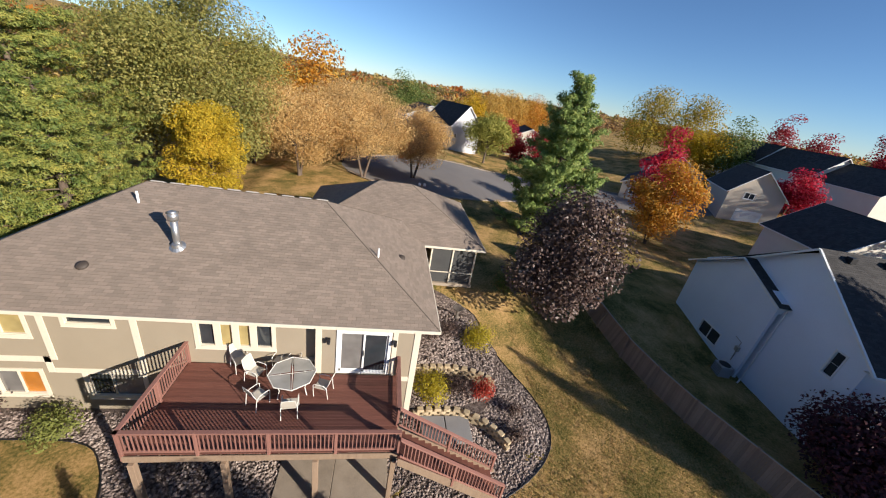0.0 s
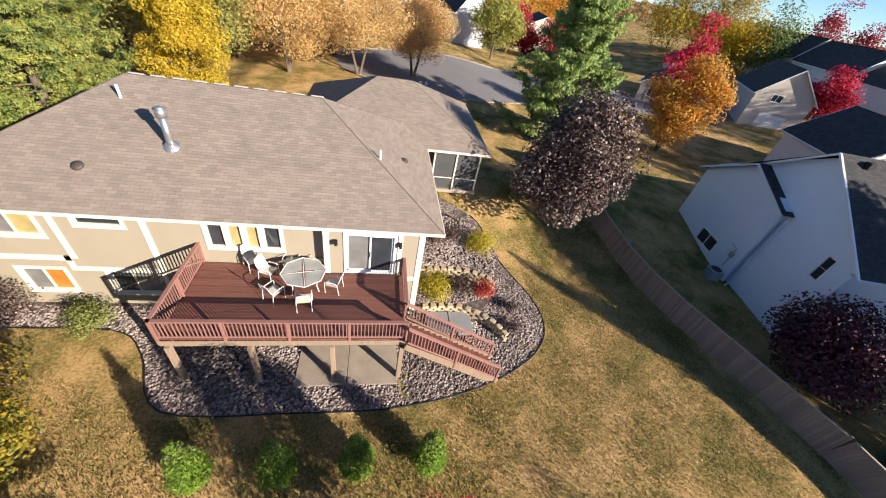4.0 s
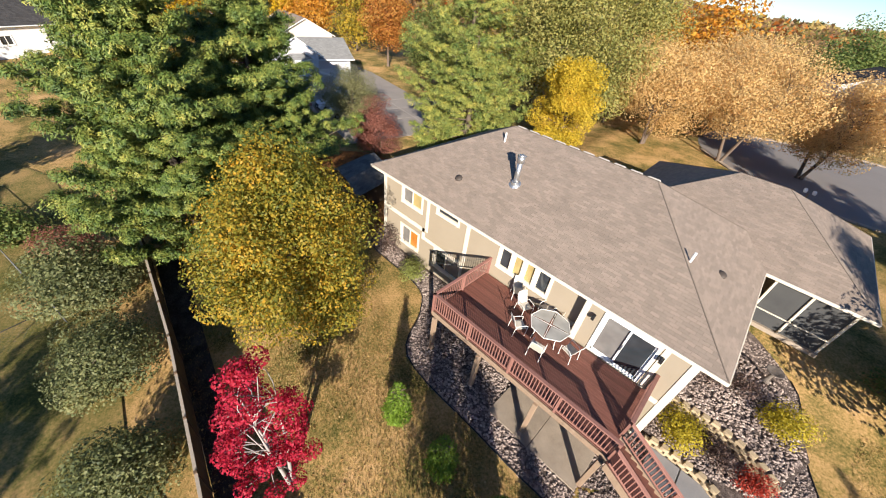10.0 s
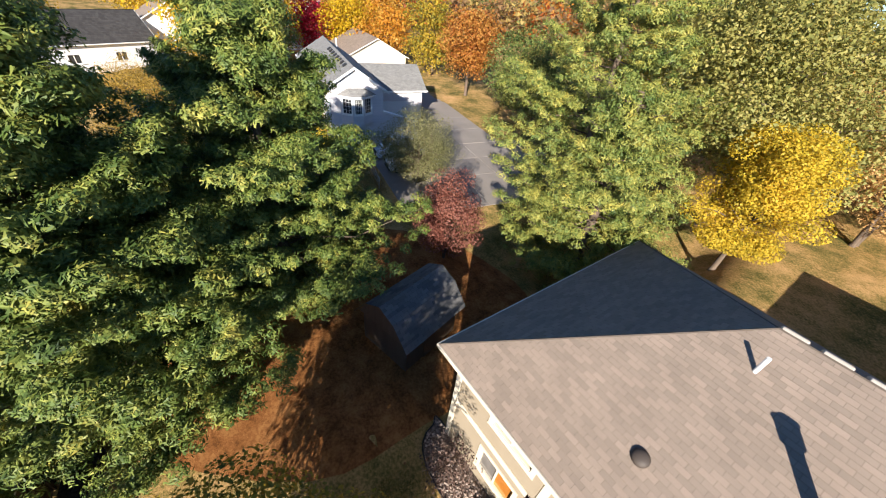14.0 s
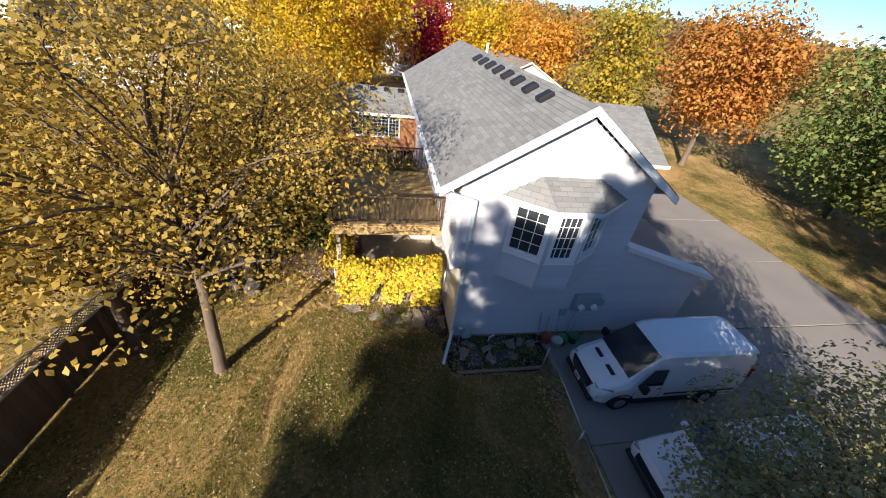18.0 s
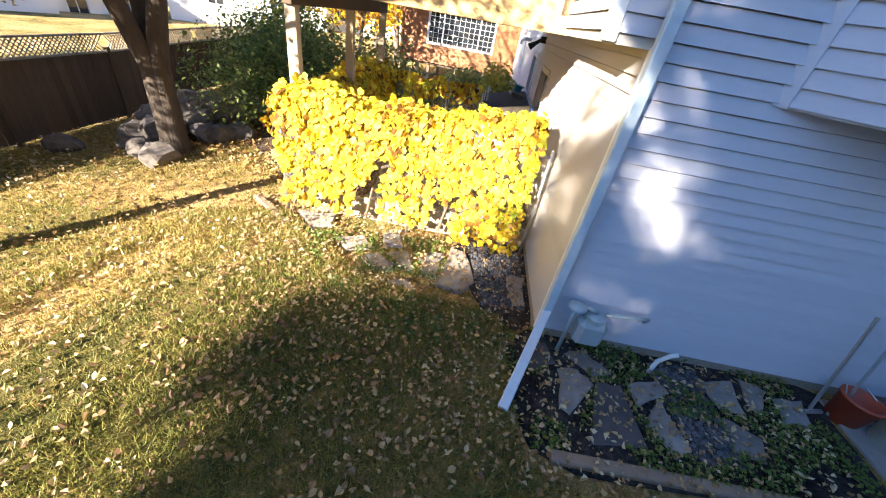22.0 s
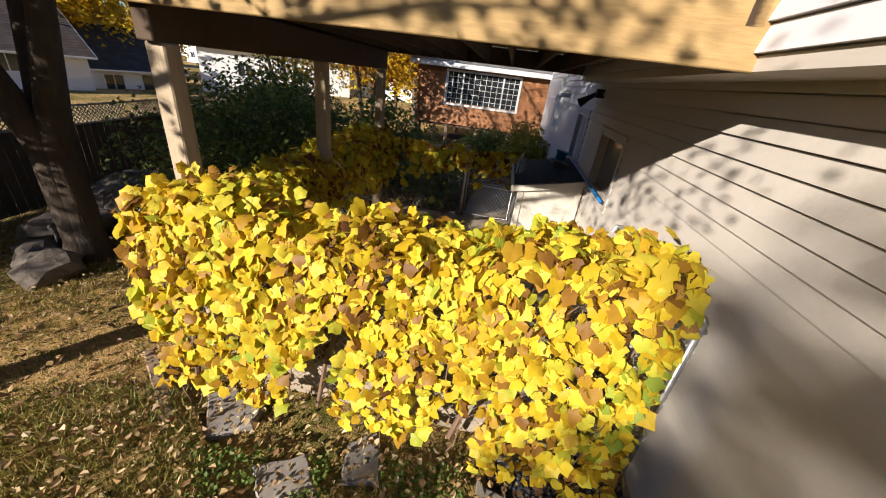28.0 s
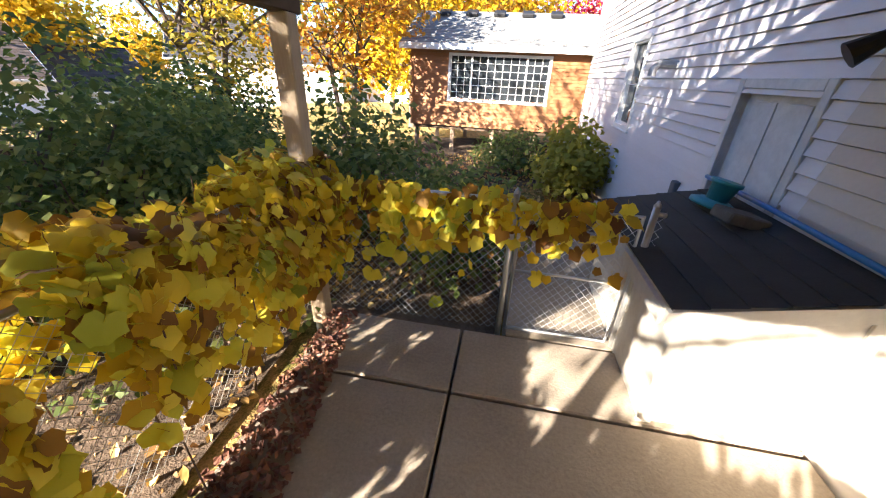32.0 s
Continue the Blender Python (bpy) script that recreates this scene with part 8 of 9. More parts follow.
local_tree("ash_tree", "thin gold tree behind the yard", -8.0, 10.2, 7.5, 2.8, 1.8, 6000, 0.12, GOLD_GREEN, 104, trunk=0.1, clumps=44, tight=0.5, stems=3, fork=1.0)
local_tree("ash_tree", "golden tree behind the cedar addition", -7.0, 22.0, 11.0, 4.2, 1.8, 11000, 0.24, GOLD, 107, trunk=0.18, clumps=50, tight=0.66)
local_tree("ash_tree", "thin golden tree beside the cedar addition", -6.9, 14.0, 7.0, 2.4, 1.6, 2600, 0.2, ORANGE, 108, trunk=0.09, clumps=44, stems=2, tight=0.6)
local_tree("oak_tree", "rust-orange oak across the driveway", 22.0, 17.0, 11.0, 4.2, 2.0, 16000, 0.26, leafy("rust oak leaves", [(0.22, 0.07, 0.02), (0.38, 0.14, 0.03), (0.50, 0.24, 0.05), (0.45, 0.30, 0.08)]), 111, trunk=0.22, clumps=60, tight=0.7)
local_tree("oak_tree", "dark green spreading tree at the driveway edge", 25.5, 8.5, 10.0, 4.6, 0.8, 15000, 0.26, GREEN, 112, trunk=0.2, clumps=56, tight=0.75)
local_tree("oak_tree", "green-gold tree at the driveway edge", 23.0, 2.0, 8.5, 3.8, 0.6, 12000, 0.24, leafy("mixed green-gold leaves", [(0.06, 0.09, 0.02), (0.14, 0.16, 0.04), (0.30, 0.24, 0.05)]), 113, trunk=0.18, clumps=50, tight=0.75)
local_tree("red_maple", "bright red maple far behind the roof", 3.5, 48.0, 11.0, 5.0, 1.0, 8000, 0.36, RED, 114, trunk=0.2, clumps=40, tight=0.75)


def local_shrub(label, x, y, h, r, n, s, mat, seed):
    p = M2 @ Vector((x * 0.88, y * 0.86, 0))
    return shrub(label, p.x, p.y, h * 0.92, r * 0.9, n, s, mat, seed)


local_shrub("leafy green shrub behind the vine", -6.3, 6.6, 2.7, 1.6, 12000, 0.085, GREEN, 120)
local_shrub("leafy green shrub by the rocks", -6.8, 8.6, 2.4, 1.5, 9000, 0.09, GREEN, 121)
local_shrub("dark green shrub behind the patio fence", -4.6, 9.6, 1.9, 1.3, 3400, 0.12, GREEN, 122)
local_shrub("dark green shrub behind the gate", -2.9, 8.6, 1.2, 0.9, 2400, 0.11, GREEN, 123)
local_shrub("low shrub under the cedar addition", -2.0, 14.6, 1.1, 0.9, 1800, 0.12, GREEN, 124)
local_shrub("tall yellow-green grass clump by the wall", -0.75, 12.6, 1.6, 0.75, 2600, 0.14, leafy("reed leaves", [(0.22, 0.22, 0.03), (0.38, 0.34, 0.05), (0.46, 0.42, 0.10)]), 125)
local_shrub("dark evergreen shrub beyond the rocks", -8.8, 11.5, 2.4, 1.4, 3400, 0.13, leafy("dark evergreen", [(0.015, 0.03, 0.012), (0.035, 0.06, 0.02), (0.07, 0.10, 0.035)]), 126)

# ---- boulder pile round the forked tree ----
for i in range(70):
    q = wr.random()
    cx, cy = -7.35 + wr.normal() * 0.5 + 0.4 * q, 4.5 + wr.normal() * 0.95
    if math.hypot(cx + 6.6, cy - 3.15) < 0.5:
        continue
    s = 0.11 + 0.17 * wr.random()
    bmb = bmesh.new()
    bmesh.ops.create_icosphere(bmb, subdivisions=2, radius=1.0)
    for vv in bmb.verts:
        d = noise.noise(vv.co * 1.3 + Vector((i * 3.1, 0, 0))) * 0.38 + noise.noise(vv.co * 3 + Vector((0, i, 0))) * 0.1
        vv.co = vv.co * (1 + d)
        vv.co.x, vv.co.y, vv.co.z = vv.co.x * s * 1.3, vv.co.y * s, vv.co.z * s * 0.85
    mb = bpy.data.meshes.new("boulder")
    bmb.to_mesh(mb)
    bmb.free()
    mb.materials.append(BOULDER)
    lift = 0.5 * max(0.0, 1 - math.hypot(cx + 7.4, cy - 4.7) / 1.7)
    solo("boulder", mb, BOULDER, "pale weathered boulder in a heap under the trees", "boulder", w2(cx, cy, s * 0.45 + lift, wr.random() * 360), "boulder heap")

# ---- fence with lattice top along the west lot ----
_lp = lambda x, y: tuple((M2 @ Vector((x, y, 0)))[:2])
board_fence("brown board fence with lattice top beyond the yard", [_lp(-10.4, -9.0), _lp(-9.7, -1.0), _lp(-9.3, 2.6), _lp(-9.4, 5.0), _lp(-10.1, 8.6), _lp(-11.0, 14.0)], 1.4, FENCEWOOD, lattice=True, rail=PALECAP)

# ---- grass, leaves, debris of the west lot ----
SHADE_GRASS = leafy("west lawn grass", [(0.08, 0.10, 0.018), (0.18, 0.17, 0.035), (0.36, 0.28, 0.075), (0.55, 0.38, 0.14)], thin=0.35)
west_lawn = [(-10.4, -10), (2.0, -10), (2.3, -1.5), (-0.2, -1.45), (-0.4, 0.1), (-2.0, 0.3), (-3.8, 1.4), (-4.4, 3.0), (-6.4, 4.6), (-9.4, 5.0)]
green_side = [(-5.5, -10), (2.0, -10), (2.3, -1.5), (-0.2, -1.45), (-0.4, 0.1), (-2.0, 0.3), (-3.6, 1.5), (-4.6, -1.5)]
GREENER = leafy("greener lawn grass", [(0.08, 0.10, 0.02), (0.16, 0.17, 0.034), (0.28, 0.235, 0.062), (0.46, 0.33, 0.12)], thin=0.3)
blades("lawn_grass", "straw-tan autumn grass in front of the white house", scatter(west_lawn, 150000, wr, lambda x, y: not inside(x, y, green_side) or noise.noise((x * 0.9, y * 0.9, 1)) > 0.1), 0.042, SHADE_GRASS, wr, lg, M2, wide=0.006)
solo("turf", drape([(-5.2, -10), (2.0, -10), (2.3, -1.5), (-0.2, -1.45), (-0.4, 0.1), (-2.0, 0.3), (-3.3, 1.3), (-4.1, -0.9), (-5.0, -4.0)], 0.05, 0.5, lg), TURF, "green turf beside the white house", "lawn", M2, kind="structure")
blades("lawn_grass", "green grass beside the white house", scatter([(-6.6, -10), *green_side[1:7], (-4.6, 1.2), (-5.6, -1.8)], 170000, wr, lambda x, y: inside(x, y, green_side) or noise.noise((x * 0.8, y * 0.8, 5)) > -0.15), 0.05, GREENER, wr, lg, M2, wide=0.006, lift=0.045)
blades("lawn_grass", "thick green grass by the flagstones", scatter([(-3.6, -3.6), (0.3, -3.6), (0.2, -1.5), (-0.2, -1.4), (-0.4, 0.1), (-2.0, 0.3), (-3.3, 1.2)], 60000, wr), 0.055, GREENER, wr, lg, M2, wide=0.005, lift=0.045)
PALE_LEAF = leafy("pale dry leaf mix", [(0.12, 0.06, 0.035), (0.26, 0.15, 0.07), (0.42, 0.29, 0.13), (0.60, 0.50, 0.32)], thin=0.1)
fallen("fallen_leaves", "pale tan and brown leaves strewn on the lawn", scatter(west_lawn, 16000, wr), 0.048, PALE_LEAF, wr, lg, M2, lift=0.075)
near = [(-4.2, 1.7), (-3.0, -1.5), (0.0, -1.6), (2.6, -1.3), (2.6, -0.1), (-0.05, -0.05), (-0.05, 1.9)]
fallen("fallen_leaves", "brown leaves among the flagstones", scatter(near, 4200, wr), 0.042, PALE_LEAF, wr, lg, M2, lift=0.07)
strip = [(-3.72, 2.0), (-2.75, 2.0), (-3.1, 4.0), (-3.5, 6.6), (-3.74, 6.6)]
fallen("leaf_litter", "heap of red-brown dry leaves along the patio edge", scatter(strip, 3200, wr), 0.05, leafy("dry litter", [(0.10, 0.04, 0.03), (0.20, 0.085, 0.055), (0.32, 0.16, 0.09)], thin=0.05), wr, lambda x, y: 0.235, M2P, lift=0.012)
fallen("leaf_litter", "dry leaves under the vine and shrubs", scatter([(-9.0, 4.6), (-3.6, 2.0), (-3.7, 10.3), (-10, 11)], 5200, wr), 0.075, FALLEN, wr, lg, M2, lift=0.04)
fallen("leaf_litter", "dry leaves behind the gate", scatter([(-3.5, 5.9), (-0.2, 8.4), (-0.2, 14.5), (-6.0, 14.5)], 3600, wr), 0.07, FALLEN, wr, lg, M2, lift=0.04)
fallen("leaf_litter", "leaves gathered along the driveway edge", scatter([(2.2, -1.6), (3.0, -1.6), (2.6, -8.0), (1.8, -8.0)], 1400, wr), 0.075, FALLEN, wr, lg, M2, lift=0.05)
solo("leaf_mat", drape(curve_poly([(-8.6, 6.0), (-6.2, 4.4), (-3.7, 2.6), (-3.7, 6), (-3.6, 14), (-8, 14.5), (-9.6, 10)], 3), 0.05, 0.8, lg), SOIL, "brown soil under the shrubs", "soil", M2, kind="structure")
solo("leaf_mat", drape([(-3.55, 5.77), (-1.86, 5.77), (-1.84, 8.3), (-0.05, 8.3), (-0.05, 18), (-5.2, 18), (-5.2, 7.8)], 0.012, 0.7, lg), SOIL, "brown soil behind the gate", "soil", M2, kind="structure")
WEED = leafy("low weed leaves", [(0.05, 0.085, 0.014), (0.10, 0.15, 0.028), (0.18, 0.21, 0.045)], thin=0.25)
weed_beds = [[(-0.1, -0.02), (-0.15, -1.3), (2.75, -1.28), (2.85, -0.02)], [(-2.6, 0.2), (-0.3, 0.1), (-0.2, -0.6), (-1.4, -0.5)], [(-3.2, 1.0), (-1.2, 1.35), (-1.0, 0.5), (-2.6, 0.3)]]
for wb, nn in zip(weed_beds, (3400, 1100, 1700)):
    pts = scatter(wb, nn, wr, lambda x, y: noise.noise((x * 1.9, y * 1.9, 4)) > -0.12 and not any(inside(x, y, q) for q in STONES_AT))
    cen = np.array([(x, y, lg(x, y) + 0.03 + 0.07 * wr.random()) for x, y in pts])
    solo("ground_cover", leaf_cloud("ground_cover", cen, 0.032, WEED, wr, up=0.8, ratio=0.8), WEED, "low green weeds among the flagstones", "weeds", M2, kind="stuff")
pebbles("gravel", "dark gravel between the flagstones", scatter([(-0.9, 1.7), (-0.1, 1.8), (-0.1, 0.3), (-0.6, 0.25)], 1500, wr), 0.028, leafy("dark gravel bits", [(0.03, 0.03, 0.034), (0.075, 0.075, 0.08), (0.16, 0.16, 0.165)], thin=0.0, rough=0.8), wr, height=lg, m=M2)
pebbles("gravel", "dark gravel between the flagstones", scatter([(1.2, -0.1), (1.7, -0.1), (1.7, -1.1), (1.25, -1.1)], 700, wr), 0.028, MATS["dark gravel bits"], wr, height=lg, m=M2)


# ---- neighbouring houses ----
BEIGE = surf("tan house siding", (0.60, 0.53, 0.43), (0.52, 0.45, 0.36), rough=0.6, grain=14, patch=0.6, bump=0.1)
CREAM_SIDE = surf("cream house siding", (0.74, 0.70, 0.60), (0.64, 0.60, 0.51), rough=0.6, grain=14, patch=0.6, bump=0.1)
LIGHT_GREY = surf("light grey house siding", (0.54, 0.54, 0.56), (0.47, 0.47, 0.49), rough=0.6, grain=14, patch=0.6, bump=0.1)
GREY_SIDE = surf("grey house siding", (0.42, 0.42, 0.43), (0.35, 0.35, 0.36), rough=0.6, grain=14, patch=0.6, bump=0.1)
BROWN_ROOF = shingle_mat("brown shingles", (0.12, 0.09, 0.075), (0.085, 0.065, 0.055))
BARN_RED = surf("red barn boards", (0.32, 0.045, 0.04), (0.22, 0.03, 0.03), rough=0.7, grain=12, patch=0.8, bump=0.2)


def neighbour(label, m, w, d, eave, peak, wall, roof, wins=(), garage=None, chimney=None, over=0.4, base=-0.6, vents=0, wing=None):
    """A gabled house: gable ends at y = 0 and y = d, ridge along y over the middle of its width w. wins: (side, u0, u1, z0, z1)."""
    h = thing("house", label, "house", m)
    frames = {"front": Matrix(), "back": pose(w, d, 0, 0, 0, 180), "left": pose(0, d, 0, 0, 0, 270), "right": pose(w, 0, 0, 0, 0, 90)}
    for side, fm in frames.items():
        length = w if side in ("front", "back") else d
        cut = [q[1:] for q in wins if q[0] == side]
        part("wall", wall_mesh(0.0 if side in ("front", "back") else 0.2, length if side in ("front", "back") else length - 0.2, base, eave, cut), wall, h, m=fm)
        if side in ("front", "back"):
            part("gable", gable_end(0, w, eave, w / 2, peak - 0.12), wall, h, m=fm)
        for q in cut:
            window_part(h, fm, *q, panes=((1, None), (1, None)) if q[1] - q[0] > 1.0 else ((1, None),), casing=0.09, mat=WHITE)
    fall = (peak - eave) / (w / 2)
    lo = eave - over * fall
    ends = (-over, d + over)
    for s, x in ((1, -over), (-1, w + over)):
        a, b = (x, ends[1] if s > 0 else ends[0], lo), (x, ends[0] if s > 0 else ends[1], lo)
        ta, tb = (w / 2, a[1], peak), (w / 2, b[1], peak)
        part("roof_slope", courses(Mesh(), a, b, ta, tb, course=0.28), roof, h)
        part("soffit", Mesh().quad((x, ends[0], lo - 0.05), (w / 2, ends[0], peak - 0.05), (w / 2, ends[1], peak - 0.05), (x, ends[1], lo - 0.05)), WHITE, h)
        part("gutter", Mesh().box((x - 0.05, ends[0], lo - 0.12), (x + 0.05, ends[1], lo + 0.01), 0.02), WHITE, h)
        for y in ends:
            part("fascia", Mesh().tube([(x, y, lo - 0.07), (w / 2, y, peak - 0.07)], 0.075, 4), WHITE, h)
    part("ridge_cap", Mesh().tube([(w / 2, ends[0], peak), (w / 2, ends[1], peak)], 0.05, 6), roof, h)
    for k in range(vents):
        y = 1.5 + k * (d - 3.0) / max(1, vents - 1)
        part("roof_vent", Mesh().box((w * 0.5 + 0.5, y - 0.2, peak - 0.75 * fall), (w * 0.5 + 0.95, y + 0.2, peak - 0.5 * fall + 0.14), 0.02), BLACK, h)
    if garage:
        g = part("garage_door", Mesh().box((garage[0], -0.03, 0.0), (garage[1], 0.02, 2.3), 0.01), WHITE, h)
        for k in range(1, 4):
            part("seam", Mesh().box((garage[0] + 0.02, -0.036, k * 0.575 - 0.01), (garage[1] - 0.02, -0.03, k * 0.575 + 0.01)), GREY_SIDE, g)
    if chimney:
        part("chimney", Mesh().box((chimney[0], chimney[1], eave), (chimney[0] + 0.7, chimney[1] + 0.7, peak + 0.8), 0.02), wall, h)
        part("flue", Mesh().lathe([(0.12, 0), (0.12, 0.35), (0.2, 0.36), (0.2, 0.45), (0.05, 0.5)], 10, (chimney[0] + 0.35, chimney[1] + 0.35, peak + 0.8)), STEEL, h)
    if wing:
        wx, wy, ww, wd, we, wp = wing
        part("wall", Mesh().box((wx, wy, base), (wx + ww, wy + wd, we)), wall, h, "wing wall")
        part("gable", gable_end(0, ww, we, ww / 2, wp - 0.1), wall, h, m=pose(wx, wy, 0))
        for s, x in ((1, wx - 0.3), (-1, wx + ww + 0.3)):
            ya, yb = wy - 0.35, wy + wd
            f2 = (wp - we) / (ww / 2)
            a, b = (x, yb if s > 0 else ya, we - 0.3 * f2), (x, ya if s > 0 else yb, we - 0.3 * f2)
            part("roof_slope", courses(Mesh(), a, b, (wx + ww / 2, a[1], wp), (wx + ww / 2, b[1], wp), course=0.28), roof, h)
            part("fascia", Mesh().tube([(x, ya, we - 0.3 * f2 - 0.07), (wx + ww / 2, ya, wp - 0.07)], 0.075, 4), WHITE, h)
    return h


def east_house():
    """The grey-white neighbour: a broad gable with a shallow projecting bay, and a cross wing to the south."""
    h = thing("house", "grey-white sided house with charcoal shingle roof and gable bay", "house", pose(22.63, 10.54, -0.05, 0, 0, 260.5))
    wins = [(3.2, 5.1, 0.75, 1.75), (10.7, 11.2, 3.9, 5.3)]
    bay = pose(0, -0.45, 0)
    part("wall", wall_mesh(0, 7.4, -0.5, 5.2, [wins[0]]), PALE, h, m=bay)
    up_ = Mesh()
    ring = [(0, 5.2), (7.4, 5.2), (7.4, 5.95), (4.0, 7.2)]
    up_.v = [(x, 0, z) for x, z in ring] + [(x, 0.45, z) for x, z in ring]
    up_.f = [(0, 1, 2, 3), (7, 6, 5, 4), (0, 4, 5, 1), (1, 5, 6, 2), (2, 6, 7, 3), (3, 7, 4, 0)]
    part("gable", up_, PALE, h, m=bay)
    part("wall", wall_mesh(0.2, 12.2, -0.5, 5.6, [wins[1]]), PALE, h)
    part("gable", gable_end(0.2, 12.2, 5.6, 7.4, 9.4), PALE, h)
    window_part(h, bay, *wins[0], panes=((1, None), (1, None)), casing=0.07, mat=WHITE)
    window_part(h, Matrix(), *wins[1], casing=0.07, mat=WHITE, rows=2)
    part("wall", Mesh().box((0.2, 0.2, -0.5), (0.4, 13.8, 5.2)), PALE, h)
    part("wall", Mesh().box((12.0, 0.2, -0.5), (12.2, 8.0, 5.6)), PALE, h)
    part("wall", Mesh().box((0.2, 13.8, -0.5), (12.2, 14.0, 5.2)), PALE, h)
    # main roof, bay roof and cross wing
    part("roof_slope", courses(Mesh(), (12.75, -0.35, 5.42), (12.75, 14.2, 5.42), (7.4, -0.35, 9.62), (7.4, 14.2, 9.62)), DARK_ROOF, h)
    part("roof_slope", courses(Mesh(), (-0.4, 14.2, 4.95), (-0.4, -0.35, 4.95), (7.4, 14.2, 9.62), (7.4, -0.35, 9.62)), DARK_ROOF, h)
    part("roof_slope", courses(Mesh(), (7.75, -0.8, 5.75), (7.75, 0.9, 5.75), (4.0, -0.8, 7.32), (4.0, 2.6, 7.32)), DARK_ROOF, h, "narrow roof strip of the bay")
    part("roof_slope", courses(Mesh(), (-0.4, 0.0, 5.0), (-0.4, -0.8, 5.0), (4.0, 0.0, 7.32), (4.0, -0.8, 7.32)), DARK_ROOF, h)
    for a, b in (((7.75, -0.82, 5.68), (4.0, -0.82, 7.25)), ((-0.4, -0.82, 4.94), (4.0, -0.82, 7.25)), ((12.75, -0.37, 5.36), (7.4, -0.37, 9.55)), ((4.0, -0.37, 7.4), (7.4, -0.37, 9.55))):
        part("fascia", Mesh().tube([a, b], 0.08, 4), WHITE, h)
    part("gutter", Mesh().box((12.72, -0.35, 5.3), (12.86, 8.0, 5.43), 0.02), WHITE, h)
    part("soffit", Mesh().box((12.2, -0.3, 5.3), (12.75, 8.0, 5.34)), WHITE, h)
    part("soffit", Mesh().box((7.4, -0.75, 5.66), (7.75, 0.0, 5.7)), WHITE, h)
    part("wall", wall_mesh(8.0, 14.0, -0.5, 5.0, [(9.3, 10.6, 1.0, 2.3), (11.2, 12.6, 1.0, 2.3), (9.4, 12.4, 3.2, 4.6)]), PALE, h, m=pose(15.2, 0, 0, 0, 0, 90))
    part("gable", gable_end(8.0, 14.0, 5.0, 11.0, 7.8), PALE, h, m=pose(15.2, 0, 0, 0, 0, 90))
    for q in ((9.3, 10.6, 1.0, 2.3), (11.2, 12.6, 1.0, 2.3), (9.4, 12.4, 3.2, 4.6)):
        window_part(h, pose(15.2, 0, 0, 0, 0, 90), *q, panes=((1, None), (1, None)), casing=0.08, mat=WHITE)
    for y in (8.0, 13.8):
        part("wall", Mesh().box((12.2, y, -0.5), (15.0, y + 0.2, 5.0)), PALE, h)
    for s, y in ((1, 7.6), (-1, 14.4)):
        a, b = ((15.6, y, 4.62), (9.0, y, 4.62)) if s < 0 else ((9.0, y, 4.62), (15.6, y, 4.62))
        part("roof_slope", courses(Mesh(), a, b, (a[0], 11.0, 7.95), (b[0], 11.0, 7.95)), DARK_ROOF, h)
        part("fascia", Mesh().tube([(15.62, y, 4.55), (15.62, 11.0, 7.88)], 0.08, 4), WHITE, h)
    for y in (1.0, 3.2, 5.0, 7.2, 9.2):
        part("roof_vent", Mesh().box((7.75, y - 0.18, 9.2), (8.1, y + 0.18, 9.52), 0.02), BLACK, h)
    part("flue", Mesh().lathe([(0.12, 0), (0.12, 1.25), (0.17, 1.26), (0.17, 1.4)], 12, (10.4, 6.6, 7.2)), STEEL, h)
    for x, y in ((9.6, 3.2), (9.9, 3.9)):
        part("vent_pipe", Mesh().tube([(x, y, 7.4), (x, y, 8.2)], 0.05, 8), BLACK, h)
    part("downspout", Mesh().tube([(7.6, -0.08, 5.6), (7.6, -0.08, 0.2), (7.9, -0.5, 0.05)], 0.05, 6), WHITE, h)
    part("meter_pipe", Mesh().tube([(6.7, -0.5, 0.9), (6.7, -0.52, 2.4), (6.2, -0.55, 2.5)], 0.03, 6), STEEL, h)
    part("meter", Mesh().box((6.55, -0.62, 1.7), (6.85, -0.46, 2.05), 0.02), STEEL, h)
    ac = thing("air_conditioner", "grey air conditioner unit beside the house wall", "air conditioner", h.matrix_basis @ pose(7.2, -1.2, 0.05))
    part("cabinet", Mesh().box((-0.4, -0.4, 0), (0.4, 0.4, 0.8), 0.03), GREY_SIDE, ac)
    part("fan_guard", Mesh().lathe([(0.34, 0), (0.34, 0.03), (0.3, 0.04)], 16, (0, 0, 0.8)), BLACK, ac)
    for k in range(5):
        part("louvre", Mesh().box((-0.38, -0.415, 0.1 + k * 0.14), (0.38, -0.4, 0.14 + k * 0.14)), BLACK, ac)


east_house()
G2 = lambda x, y, r: on_ground(x, y) @ pose(0, 0, 0, 0, 0, r)
two = lambda w: [("front", w * 0.15, w * 0.15 + 1.2, 1.0, 2.1), ("front", w * 0.6, w * 0.6 + 1.2, 3.7, 4.9), ("left", 2, 3.2, 1.0, 2.1), ("left", 5, 6.2, 3.6, 4.7), ("right", 2, 3.2, 3.6, 4.7), ("right", 6, 7.4, 1.0, 2.1)]
neighbour("cream house with broad gable and charcoal roof", G2(41.0, 14.5, -15), 10, 9, 4.4, 7.9, CREAM_SIDE, DARK_ROOF, wing=(3.5, -4.0, 5.5, 4.2, 2.8, 4.6), vents=3)
neighbour("tan house with steep gable and small window", G2(51.5, 37.0, -30), 7.5, 11, 5.0, 8.6, BEIGE, DARK_ROOF, [("front", 2.2, 3.5, 4.0, 5.0 - 0.1)], garage=(2, 5.6))
